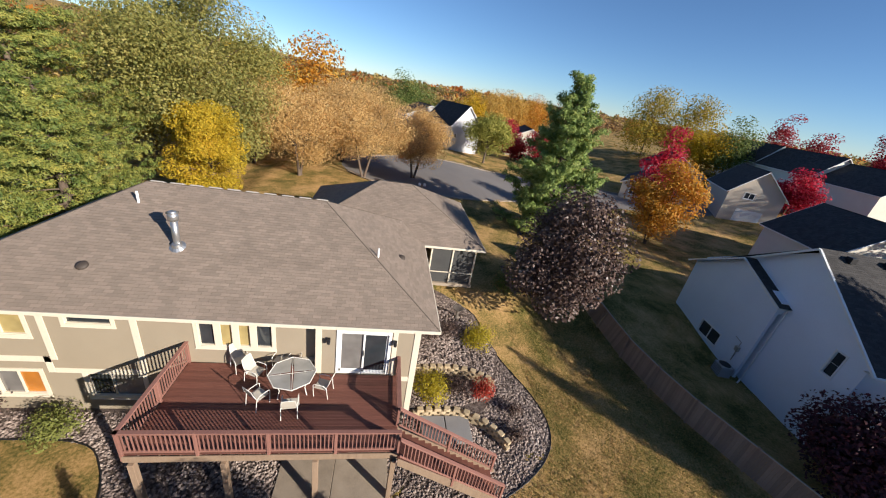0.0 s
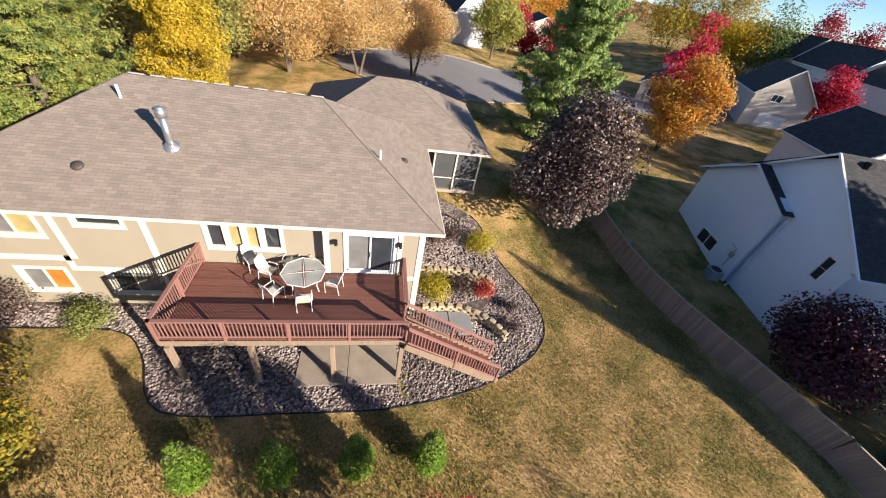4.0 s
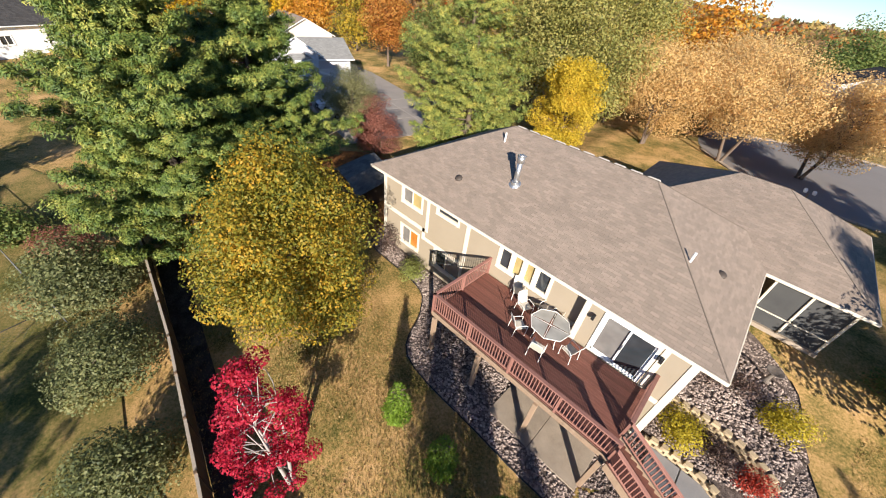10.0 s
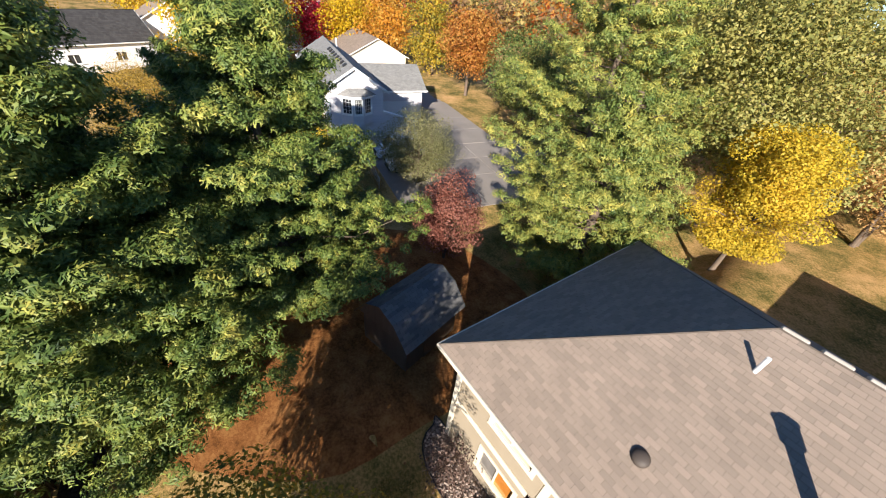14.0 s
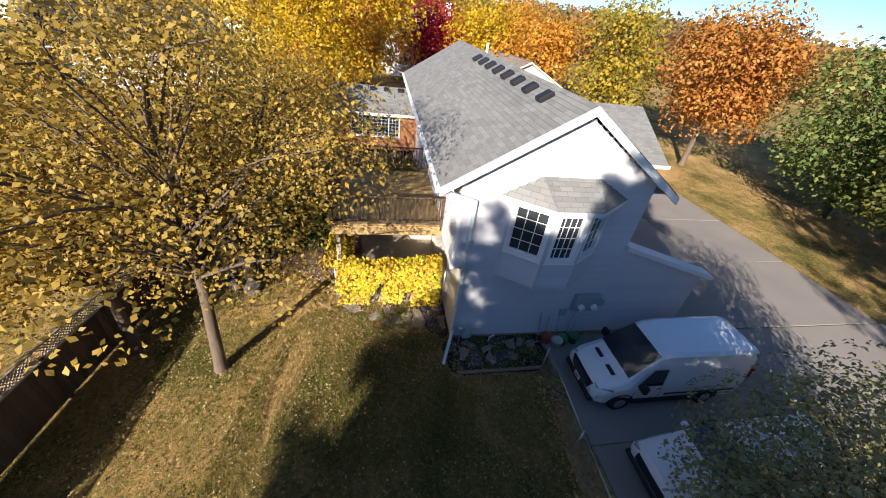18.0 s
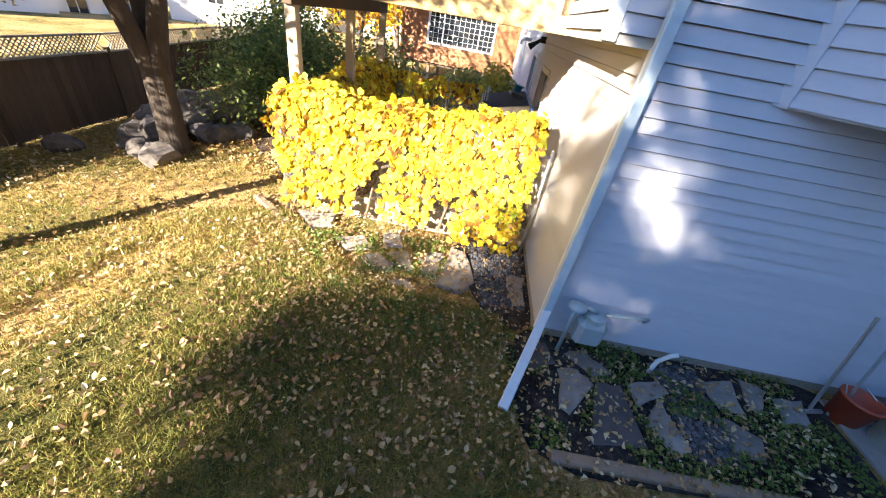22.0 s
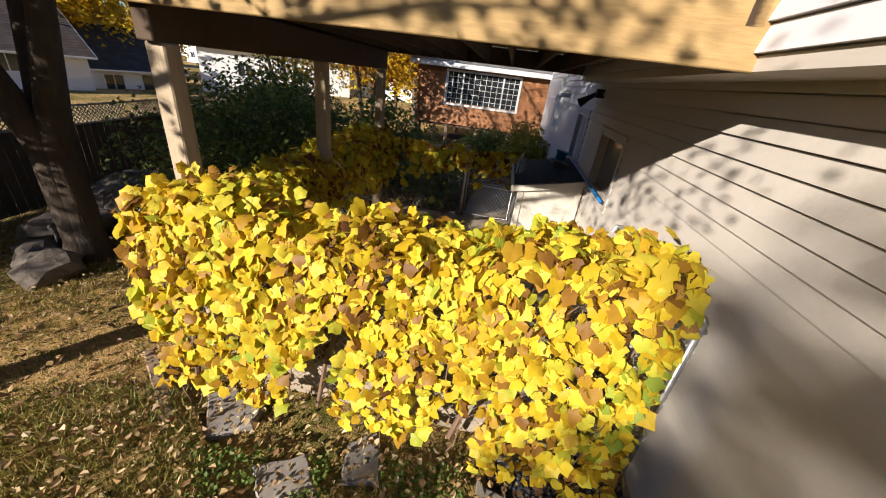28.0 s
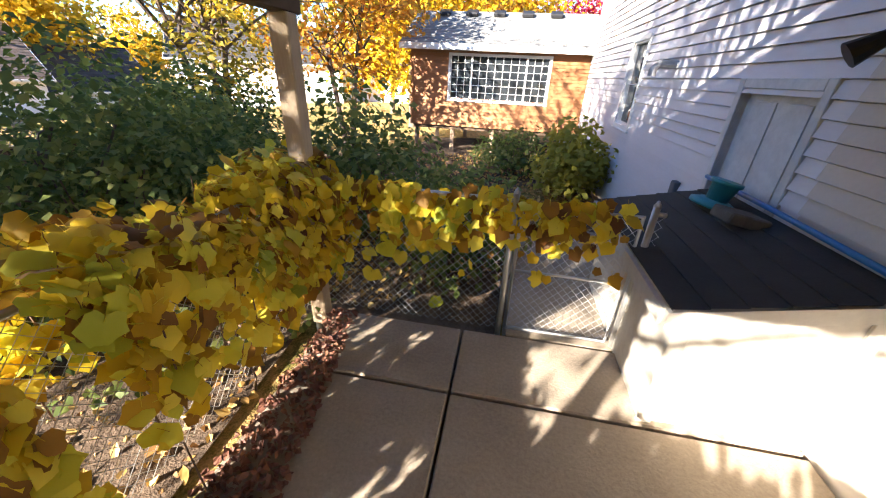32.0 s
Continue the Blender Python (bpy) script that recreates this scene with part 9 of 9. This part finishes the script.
neighbour("cream house with charcoal roof up the street", G2(71, 31, -12), 9, 12, 5.2, 8.6, CREAM_SIDE, DARK_ROOF, [("front", 4.0, 5.0, 3.4, 4.6)], vents=3)
neighbour("pale house with dark roof up the street", G2(72.5, 42.5, -12), 9, 13, 5.4, 9.2, CREAM_SIDE, DARK_ROOF, [("front", 4.0, 5.0, 3.4, 4.6)])
neighbour("white house with round gable window", G2(75.5, 56, -12), 8, 11, 5.2, 9.0, WHITE, DARK_ROOF, [("front", 3.6, 4.4, 4.2, 5.0)])
neighbour("low tan house behind the birch", G2(40, 47, -40), 10, 13, 3.0, 5.8, BEIGE, DARK_ROOF, two(10)[:1] + two(10)[2:3])
neighbour("dark-roofed house behind the red maple", G2(56, 62, -30), 11, 14, 3.2, 6.4, GREY_SIDE, DARK_ROOF, two(11)[:1])
nb = neighbour("light grey two-storey house on the cul-de-sac", G2(10.3, 66.8, 22), 7.6, 12, 5.3, 9.4, LIGHT_GREY, DARK_ROOF, [("front", 1.0, 1.5, 2.6, 3.4)] + two(7.6)[3:5])
db = thing("deck", "dark wooden deck beside the grey house", "deck", G2(10.3, 66.8, 22))
part("platform", Mesh().box((-5.6, 1.5, 2.0), (-0.05, 6.5, 2.2)), UNDERDECK, db)
for px in (-5.4, -2.8):
    for py in (1.7, 6.3):
        part("post", Mesh().box((px, py, -0.3), (px + 0.14, py + 0.14, 3.2)), UNDERDECK, db)
for k in range(19):
    part("baluster", Mesh().box((-5.55 + k * 0.3, 1.52, 2.2), (-5.51 + k * 0.3, 1.56, 3.1)), UNDERDECK, db)
part("rail", Mesh().box((-5.6, 1.48, 3.1), (-0.1, 1.6, 3.18)), UNDERDECK, db)
neighbour("brown-roofed house behind the grey house", G2(1, 82, 15), 13, 10, 4.6, 7.4, GREY_SIDE, DARK_ROOF)
neighbour("tan house beyond the cul-de-sac", G2(27, 78, -10), 11, 12, 4.4, 7.2, BEIGE, DARK_ROOF)
barn = neighbour("red barn-like house behind the tan trees", G2(-33, 56, 25), 8.5, 14, 5.2, 9.2, BARN_RED, TAN_ROOF, [("front", 3.9, 4.7, 6.0 - 1.2, 5.1)])
neighbour("long white house with charcoal roof to the south-west", G2(-43.9, -40.0, 84.5), 9.0, 14.0, 4.0, 6.9, WHITE, DARK_ROOF, [("right", 2.0, 3.2, 2.0, 3.0), ("right", 9.0, 10.0, 2.0, 3.0), ("right", 11.6, 12.6, 2.0, 3.0), ("right", 13.6, 14.4, 0.4, 1.1), ("right", 8.6, 9.6, 0.3, 1.0)], vents=4)
wd = thing("deck", "grey back deck with stair on the long white house", "deck", G2(-43.9, -40.0, 84.5) @ pose(-0.02, -3.6, 0))
DECKGREY = surf("weathered grey deck", (0.24, 0.21, 0.19), (0.16, 0.14, 0.13), rough=0.85, grain=12, bump=0.2)
part("platform", Mesh().box((9.05, 3.0, 1.7), (12.6, 7.6, 1.85)), DECKGREY, wd)
for px in (9.2, 12.4):
    for py in (3.1, 7.4):
        part("post", Mesh().box((px, py, -0.2), (px + 0.12, py + 0.12, 2.8)), DECKGREY, wd)
for k in range(16):
    part("baluster", Mesh().box((12.5, 3.1 + k * 0.28, 1.85), (12.54, 3.14 + k * 0.28, 2.75)), DECKGREY, wd)
part("rail", Mesh().box((12.45, 3.0, 2.75), (12.6, 7.6, 2.82)), DECKGREY, wd)
part("rail", Mesh().box((9.1, 7.5, 2.75), (12.6, 7.62, 2.82)), DECKGREY, wd)
for k in range(8):
    part("step", Mesh().box((12.7 + k * 0.28, 3.0, 1.6 - k * 0.22), (13.0 + k * 0.28, 4.1, 1.66 - k * 0.22)), DECKGREY, wd)
neighbour("white house with dark brown roof to the west", pose(-65.7, -32.3, -2.2, 0, 0, 60), 8.4, 11.0, 4.0, 6.9, WHITE, BROWN_ROOF, [("right", 1.0, 2.2, 2.6, 3.6), ("right", 6.6, 7.8, 2.6, 3.6), ("right", 1.6, 2.8, 0.5, 1.1), ("front", 2.0, 3.0, 2.4, 3.4)], vents=3)
neighbour("garage wing house with charcoal roof beside it", pose(-75.7, -27.7, -2.2, 0, 0, 60), 8.0, 6.5, 3.2, 5.8, WHITE, DARK_ROOF, [("right", 1.2, 2.4, 1.4, 2.6), ("right", 3.6, 5.2, 0.9, 2.7)])
neighbour("white house with dark roof behind the pine", G2(-86.0, -19.6, 22), 8.0, 13.0, 4.0, 6.9, WHITE, DARK_ROOF, [("right", 3, 4.2, 1.6, 2.6), ("right", 8, 9.2, 1.6, 2.6)])
neighbour("white house with dark roof along the west street", G2(-104, -62, 40), 10, 13, 4.8, 8.0, WHITE, DARK_ROOF, two(10))
neighbour("pale far house beyond the meadow", G2(-115, -75, 80), 10, 12, 4.8, 8.0, WHITE, GREY_ROOF, two(10))
neighbour("pale far house beyond the meadow", G2(-133, -52, 70), 10, 12, 4.8, 8.0, CREAM_SIDE, GREY_ROOF, two(10))
neighbour("pale far house beyond the meadow", G2(-174, -84, 75), 11, 13, 4.8, 8.0, WHITE, DARK_ROOF)
neighbour("white house with brown roof behind the cedar addition", M2 @ pose(-20, 40, -0.6, 0, 0, 10), 11, 12, 4.9, 8.2, WHITE, TAN_ROOF, two(11))
neighbour("low tan-roofed house behind the white house", M2 @ pose(7.5, 30, -0.4, 0, 0, 5), 10, 11, 3.1, 5.6, BEIGE, TAN_ROOF, two(10)[:1])
neighbour("white house with tall chimney behind the roof", M2 @ pose(-1, 52, 0, 0, 0, 8), 10, 12, 5.2, 8.6, WHITE, GREY_ROOF, two(10), chimney=(8.0, -0.6))

# ---- cul-de-sac ----
road_edge = [(-9, 41), (-7.5, 46), (-2.3, 49.4), (5.3, 52), (13.9, 51.3), (20, 52), (34, 50), (52, 47), (70, 47), (70, 39), (52, 38), (36, 38), (24, 35.5), (15.4, 34), (8.8, 30), (3.0, 29.4), (-3, 31.5), (-7.5, 36)]
solo("road", drape(curve_poly(road_edge, 5), 0.03, 1.2), ASPHALT, "grey asphalt cul-de-sac with worn patches", "road", kind="structure")
kerb_line = smooth_line([(-9, 41), (-7.5, 46), (-2.3, 49.4), (5.3, 52), (13.9, 51.3), (20, 52), (34, 50), (52, 47)], 6)
kerb = thing("kerb", "pale concrete kerb along the cul-de-sac", "kerb", kind="structure")
for (ax, ay), (bx, by) in zip(kerb_line, kerb_line[1:]):
    L = math.hypot(bx - ax, by - ay)
    part("kerb_stone", Mesh().box((0, -0.05, -0.1), (L - 0.02, 0.42, 0.13), 0.03), CONCRETE, kerb, m=on_ground(ax, ay) @ pose(0, 0, 0, 0, 0, math.degrees(math.atan2(by - ay, bx - ax))))
kerb_line = smooth_line([(15.4, 34), (8.8, 30), (3.0, 29.4), (-3, 31.5), (-7.5, 36)], 5)
for (ax, ay), (bx, by) in zip(kerb_line, kerb_line[1:]):
    L = math.hypot(bx - ax, by - ay)
    part("kerb_stone", Mesh().box((0, -0.05, -0.1), (L - 0.02, 0.42, 0.13), 0.03), CONCRETE, kerb, m=on_ground(ax, ay) @ pose(0, 0, 0, 0, 0, math.degrees(math.atan2(by - ay, bx - ax))))
mb_ = thing("mailbox", "white mailboxes on a post by the street", "mailbox", on_ground(1.6, 29.0))
part("post", Mesh().box((-0.06, -0.06, -0.1), (0.06, 0.06, 1.1)), RAWWOOD, mb_)
for k in (-0.3, 0.3):
    part("box", Mesh().box((k - 0.12, -0.28, 1.1), (k + 0.12, 0.28, 1.36), 0.05), WHITE, mb_)

# ---- trees between the houses ----
PEACH = leafy("peach-gold leaves", [(0.45, 0.24, 0.05), (0.58, 0.36, 0.08), (0.66, 0.46, 0.14)])
FAR_TREES = [(36.2, 34.3, 13.6, 2.7, RED, "crimson columnar tree by the street"), (64, 37, 8.0, 3.2, RED, "crimson tree between the houses"), (87, 62, 15.5, 3.3, FAR_RED, "round crimson tree behind the houses"),
             (86, 53, 13.5, 3.0, FAR_RED, "round crimson tree behind the houses"), (88, 43, 15.0, 3.7, FAR_RED, "round crimson tree behind the houses"), (73, 60, 13.5, 4.2, GREEN, "dark green tree behind the houses"),
             (70, 85, 19.0, 8.0, GOLD_GREEN, "gold-green tree beyond the houses"), (80, 80, 17.0, 7.0, GOLD_GREEN, "gold-green tree beyond the houses"), (70, 64, 12.0, 5.0, GOLD, "golden tree behind the houses"), (95, 34, 12.0, 5.0, GOLD_GREEN, "olive-gold tree at the end of the row"),
             (33, 122, 15.0, 7.0, PEACH, "peach-gold tree beyond the street"), (42, 128, 16.0, 7.5, PEACH, "peach-gold tree beyond the street"), (52, 130, 15.5, 7.5, ORANGE, "orange-gold tree beyond the street"), (25, 118, 14.0, 5.5, GOLD, "golden tree beyond the street"),
             (0.5, 98, 14.0, 5.5, GREEN, "dark green tree beyond the street"), (5.5, 102, 12.0, 5.0, GREEN, "dark green tree beyond the street"), (27.5, 82, 8.5, 3.2, RED, "bright red tree beside the grey house"), (26.5, 71, 6.0, 2.8, DEEP_RED, "small red tree beside the street"), (31, 66, 8.0, 3.5, DEEP_RED, "red tree across the street"),
             (-14, 49, 15.5, 7.0, ORANGE, "tall gold-orange tree behind the street"), (-24, 46, 15.0, 6.5, GOLD_GREEN, "tall gold-green tree behind the street"), (-30, 36, 15.0, 6.5, GOLD_GREEN, "olive-gold tree behind the pines"),
             (-37.4, -22.0, 7.6, 2.2, leafy("green and gold leaves", [(0.07, 0.10, 0.02), (0.17, 0.19, 0.04), (0.34, 0.27, 0.05), (0.46, 0.31, 0.06)]), "green and gold tree on the south lawn"), (-78, -44, 6.5, 3.0, ORANGE, "orange tree by the west street"), (-73, -41, 7.0, 3.0, GOLD, "golden tree by the west street"),
             (-88, -52, 8.0, 3.8, DEEP_RED, "dark red tree by the west street"), (-84, -36, 11.0, 5.0, GOLD_GREEN, "pale green willow-like tree behind the roofs"), (-76, -25, 9.5, 4.4, GOLD, "golden tree behind the roofs"), (-98, -34, 9.0, 4.0, GOLD, "golden tree by the meadow"),
             # out of view; set here to cast a tree shadow over the south lawn
             (-3.0, -32.8, 10.0, 3.2, GOLD_GREEN, "unseen broad tree on the south lawn, added for its shadow")]
EMBER = leafy("red-orange leaves", [(0.14, 0.03, 0.02), (0.34, 0.07, 0.035), (0.50, 0.13, 0.05), (0.46, 0.26, 0.07)])
FAR_TREES += [(50.0, 1.0, 17.0, 4.5, EMBER, "tall red-orange maple behind the spruces"), (44.0, -3.4, 11.0, 3.2, ORANGE, "orange tree beside the spruces"), (67.0, 17.0, 14.5, 4.0, FAR_RED, "crimson tree behind the cream house"),
              (52.0, 10.5, 12.0, 3.0, RUST, "pale half-bare tree behind the cream house"), (80.0, 13.0, 15.0, 5.0, EMBER, "rusty tree beyond the cream house"), (62.0, -8.0, 15.0, 5.0, EMBER, "rusty tree behind the large red maple")]
for sx, sy, sh, sr in ((41.2, 5.2, 13.2, 2.4), (42.4, 2.2, 11.2, 2.3)):
    conifer("spruce_tree", "dark green spruce behind the eastern house", sx, sy, sh, sr, 11000, 0.3, MATS["dark evergreen"], 390 + int(sy), droop=0.22, trunk=0.18, bottom=0.3, whorl=0.5, power=0.9, tufts=False)
# unseen house, added to cast the straight-edged shade on the south lawn
neighbour("unseen long two-storey white house south of the yards, added for its shade", G2(-18.0, -31.6, -102.4), 9.0, 25.0, 6.0, 10.6, WHITE, DARK_ROOF)
neighbour("white house with charcoal gable roof beyond the red trees", G2(76, -4, -12), 8, 11, 5.2, 8.6, WHITE, DARK_ROOF, two(8)[:2])
for i, (x, y, h, r, mt, lb) in enumerate(FAR_TREES):
    broadleaf("street_tree", lb, x, y, h, r, 1.2, int(5400 + 75 * r * r), 0.235 + 0.017 * r, mt, 300 + i, trunk=0.16, clumps=46, tight=0.78, top=0.42, corners=3)
WEST_TREES = [(-11, 31, 11, 4.6, GOLD), (-6, 34, 12, 5.0, ORANGE), (-3, 38, 12.5, 5.5, GOLD), (11, 44, 11, 5.0, GOLD), (16, 38, 10, 4.5, ORANGE), (22, 30, 11, 5.0, GOLD_GREEN), (-6, 60, 13, 6.0, GOLD), (8, 66, 13, 6, GOLD_GREEN), (20, 55, 13, 6, ORANGE), (-20, 58, 12, 6.0, GOLD), (-35, 45, 11, 5.0, GOLD)]
for i, (u, v, h, r, mt) in enumerate(WEST_TREES):
    local_tree("street_tree", "autumn tree with gold crown behind the houses", u, v, h, r, 1.4, int(4200 + 90 * r * r), 0.30, mt, 360 + i, trunk=0.17, clumps=44, tight=0.76, corners=3)


def woods(label, n, mat, seed, pick):
    """Far autumn woods as one mass: each tree a ragged heap of leaf clumps, larger with distance."""
    rng = np.random.default_rng(seed)
    cen, size = [], []
    while n > 0:
        a, q = rng.random() * 2 * math.pi, rng.random()
        r = 105 * (1500 / 105) ** q
        x, y = -20 + math.cos(a) * r, math.sin(a) * r
        if noise.noise((x / 90, y / 90, pick)) < -0.25 or (x > 0 and r < 190) or (-170 < x < -60 and -95 < y < -2) or (r < 140 and x > -40):
            continue
        rise = smooth(math.hypot(x + 20, y), 260, 1500) * (16 + 26 * noise.noise((x / 600, y / 600, 7))) * (0.4 + 1.6 * smooth(-x, 100, 700))
        g = ground_z(x, y) + (rise if r > 260 else 0)
        h, w = 8 + 6 * rng.random(), 3.5 + 3.5 * rng.random()
        if x > -20:
            h *= 0.8
        w, h = (w, h) if r < 240 else (w * 1.4, h) if r < 500 else (w * 2.6, h * 1.15)
        k = 110 if r < 240 else (44 if r < 500 else 16)
        p = rng.normal(size=(k, 3))
        p /= np.linalg.norm(p, axis=1)[:, None]
        p *= (0.45 + 0.6 * rng.random(k))[:, None]
        cen.append(np.array([x, y, g + h * 0.52]) + p * [w, w, h * 0.46])
        size.append(np.full(k, (0.95 if r < 240 else 2.1 if r < 500 else 5.5)))
        n -= 1
    solo("woods", leaf_cloud("woods", np.concatenate(cen), np.concatenate(size), mat, rng, ratio=1.2, corners=3), mat, label, "woods", kind="stuff")


woods("distant golden autumn woods", 1700, leafy("far gold leaves", [(0.26, 0.20, 0.07), (0.40, 0.28, 0.09), (0.52, 0.37, 0.12)]), 401, 1)
woods("distant rust and tan autumn woods", 1700, leafy("far rust leaves", [(0.16, 0.10, 0.06), (0.28, 0.17, 0.08), (0.42, 0.24, 0.09)]), 402, 2)
woods("distant olive-green woods", 900, leafy("far olive leaves", [(0.07, 0.09, 0.03), (0.15, 0.15, 0.045), (0.26, 0.22, 0.06)]), 403, 3)
woods("distant red and orange maples", 700, leafy("far red leaves", [(0.30, 0.05, 0.03), (0.46, 0.16, 0.03), (0.55, 0.28, 0.05)]), 404, 4)

SHRUB_GREY = leafy("dull green shrub leaves", [(0.05, 0.065, 0.03), (0.12, 0.14, 0.055), (0.21, 0.22, 0.09), (0.32, 0.31, 0.14)])
solo("turf", drape(curve_poly([(-6, -15.8), (-14, -14.6), (-26, -13.2), (-34, -13.5), (-44, -16), (-44.6, -28), (-43, -44), (-20, -50), (0, -40)], 2), 0.05, 1.5), ground_mat("patchy lawn", [(0.055, 0.062, 0.016), (0.12, 0.115, 0.03), (0.22, 0.17, 0.06), (0.36, 0.235, 0.095)]), "patchy green and tan lawn south of the back fence", "lawn", kind="structure")
# ---- the south-west neighbour's shrubs and fences ----
shrub("rounded dark green shrub beside the fence", -23.5, -13.9, 3.2, 1.8, 15000, 0.13, SHRUB_GREY, 420)
shrub("grey-green shrub along the south fence", -17.8, -14.4, 3.0, 1.5, 13000, 0.11, SHRUB_GREY, 421)
shrub("grey-green shrub along the south fence", -12.6, -14.8, 2.2, 1.25, 9000, 0.11, SHRUB_GREY, 422)
shrub("dark low shrub on the south lawn", -31.6, -16.8, 1.9, 1.5, 3800, 0.16, GREEN, 423)
shrub("rust-brown shrub under the pine", -27.6, -14.3, 2.0, 1.1, 4200, 0.11, MATS["brown-red leaves"], 424)
chain_fence("chain_link_fence", "low chain-link fence across the south lawn", [((-21.0, -20.5), (-22.3, -15.2)), ((-36.0, -21.5), (-37.4, -18.5)), ((-22.3, -15.2), (-37.4, -18.5))], [(-21.0, -20.5), (-21.6, -17.8), (-22.3, -15.2), (-27.3, -16.3), (-32.3, -17.4), (-37.4, -18.5), (-36.0, -21.5)], -0.62, 0.55, Matrix(), gap=0.3, mat=surf("dull dark wire", (0.12, 0.12, 0.115), rough=0.7, bump=0.05))
block_edge = [(-56, -25.6), (-54.5, -22.8), (-53.2, -20.2), (-52, -18)]
for i in range(24):
    q = i / 23 * 2.999
    (ax, ay), (bx, by) = block_edge[int(q)], block_edge[int(q) + 1]
    x, y = ax + (bx - ax) * (q % 1), ay + (by - ay) * (q % 1)
    solo("edging_stone", Mesh().box((-0.25, -0.18, -0.1), (0.25, 0.18, 0.32), 0.05), BOULDER, "pale stone edging a flower bed", "stone", on_ground(x, y) @ pose(0, 0, 0, 0, 0, i * 37), "stone edging")
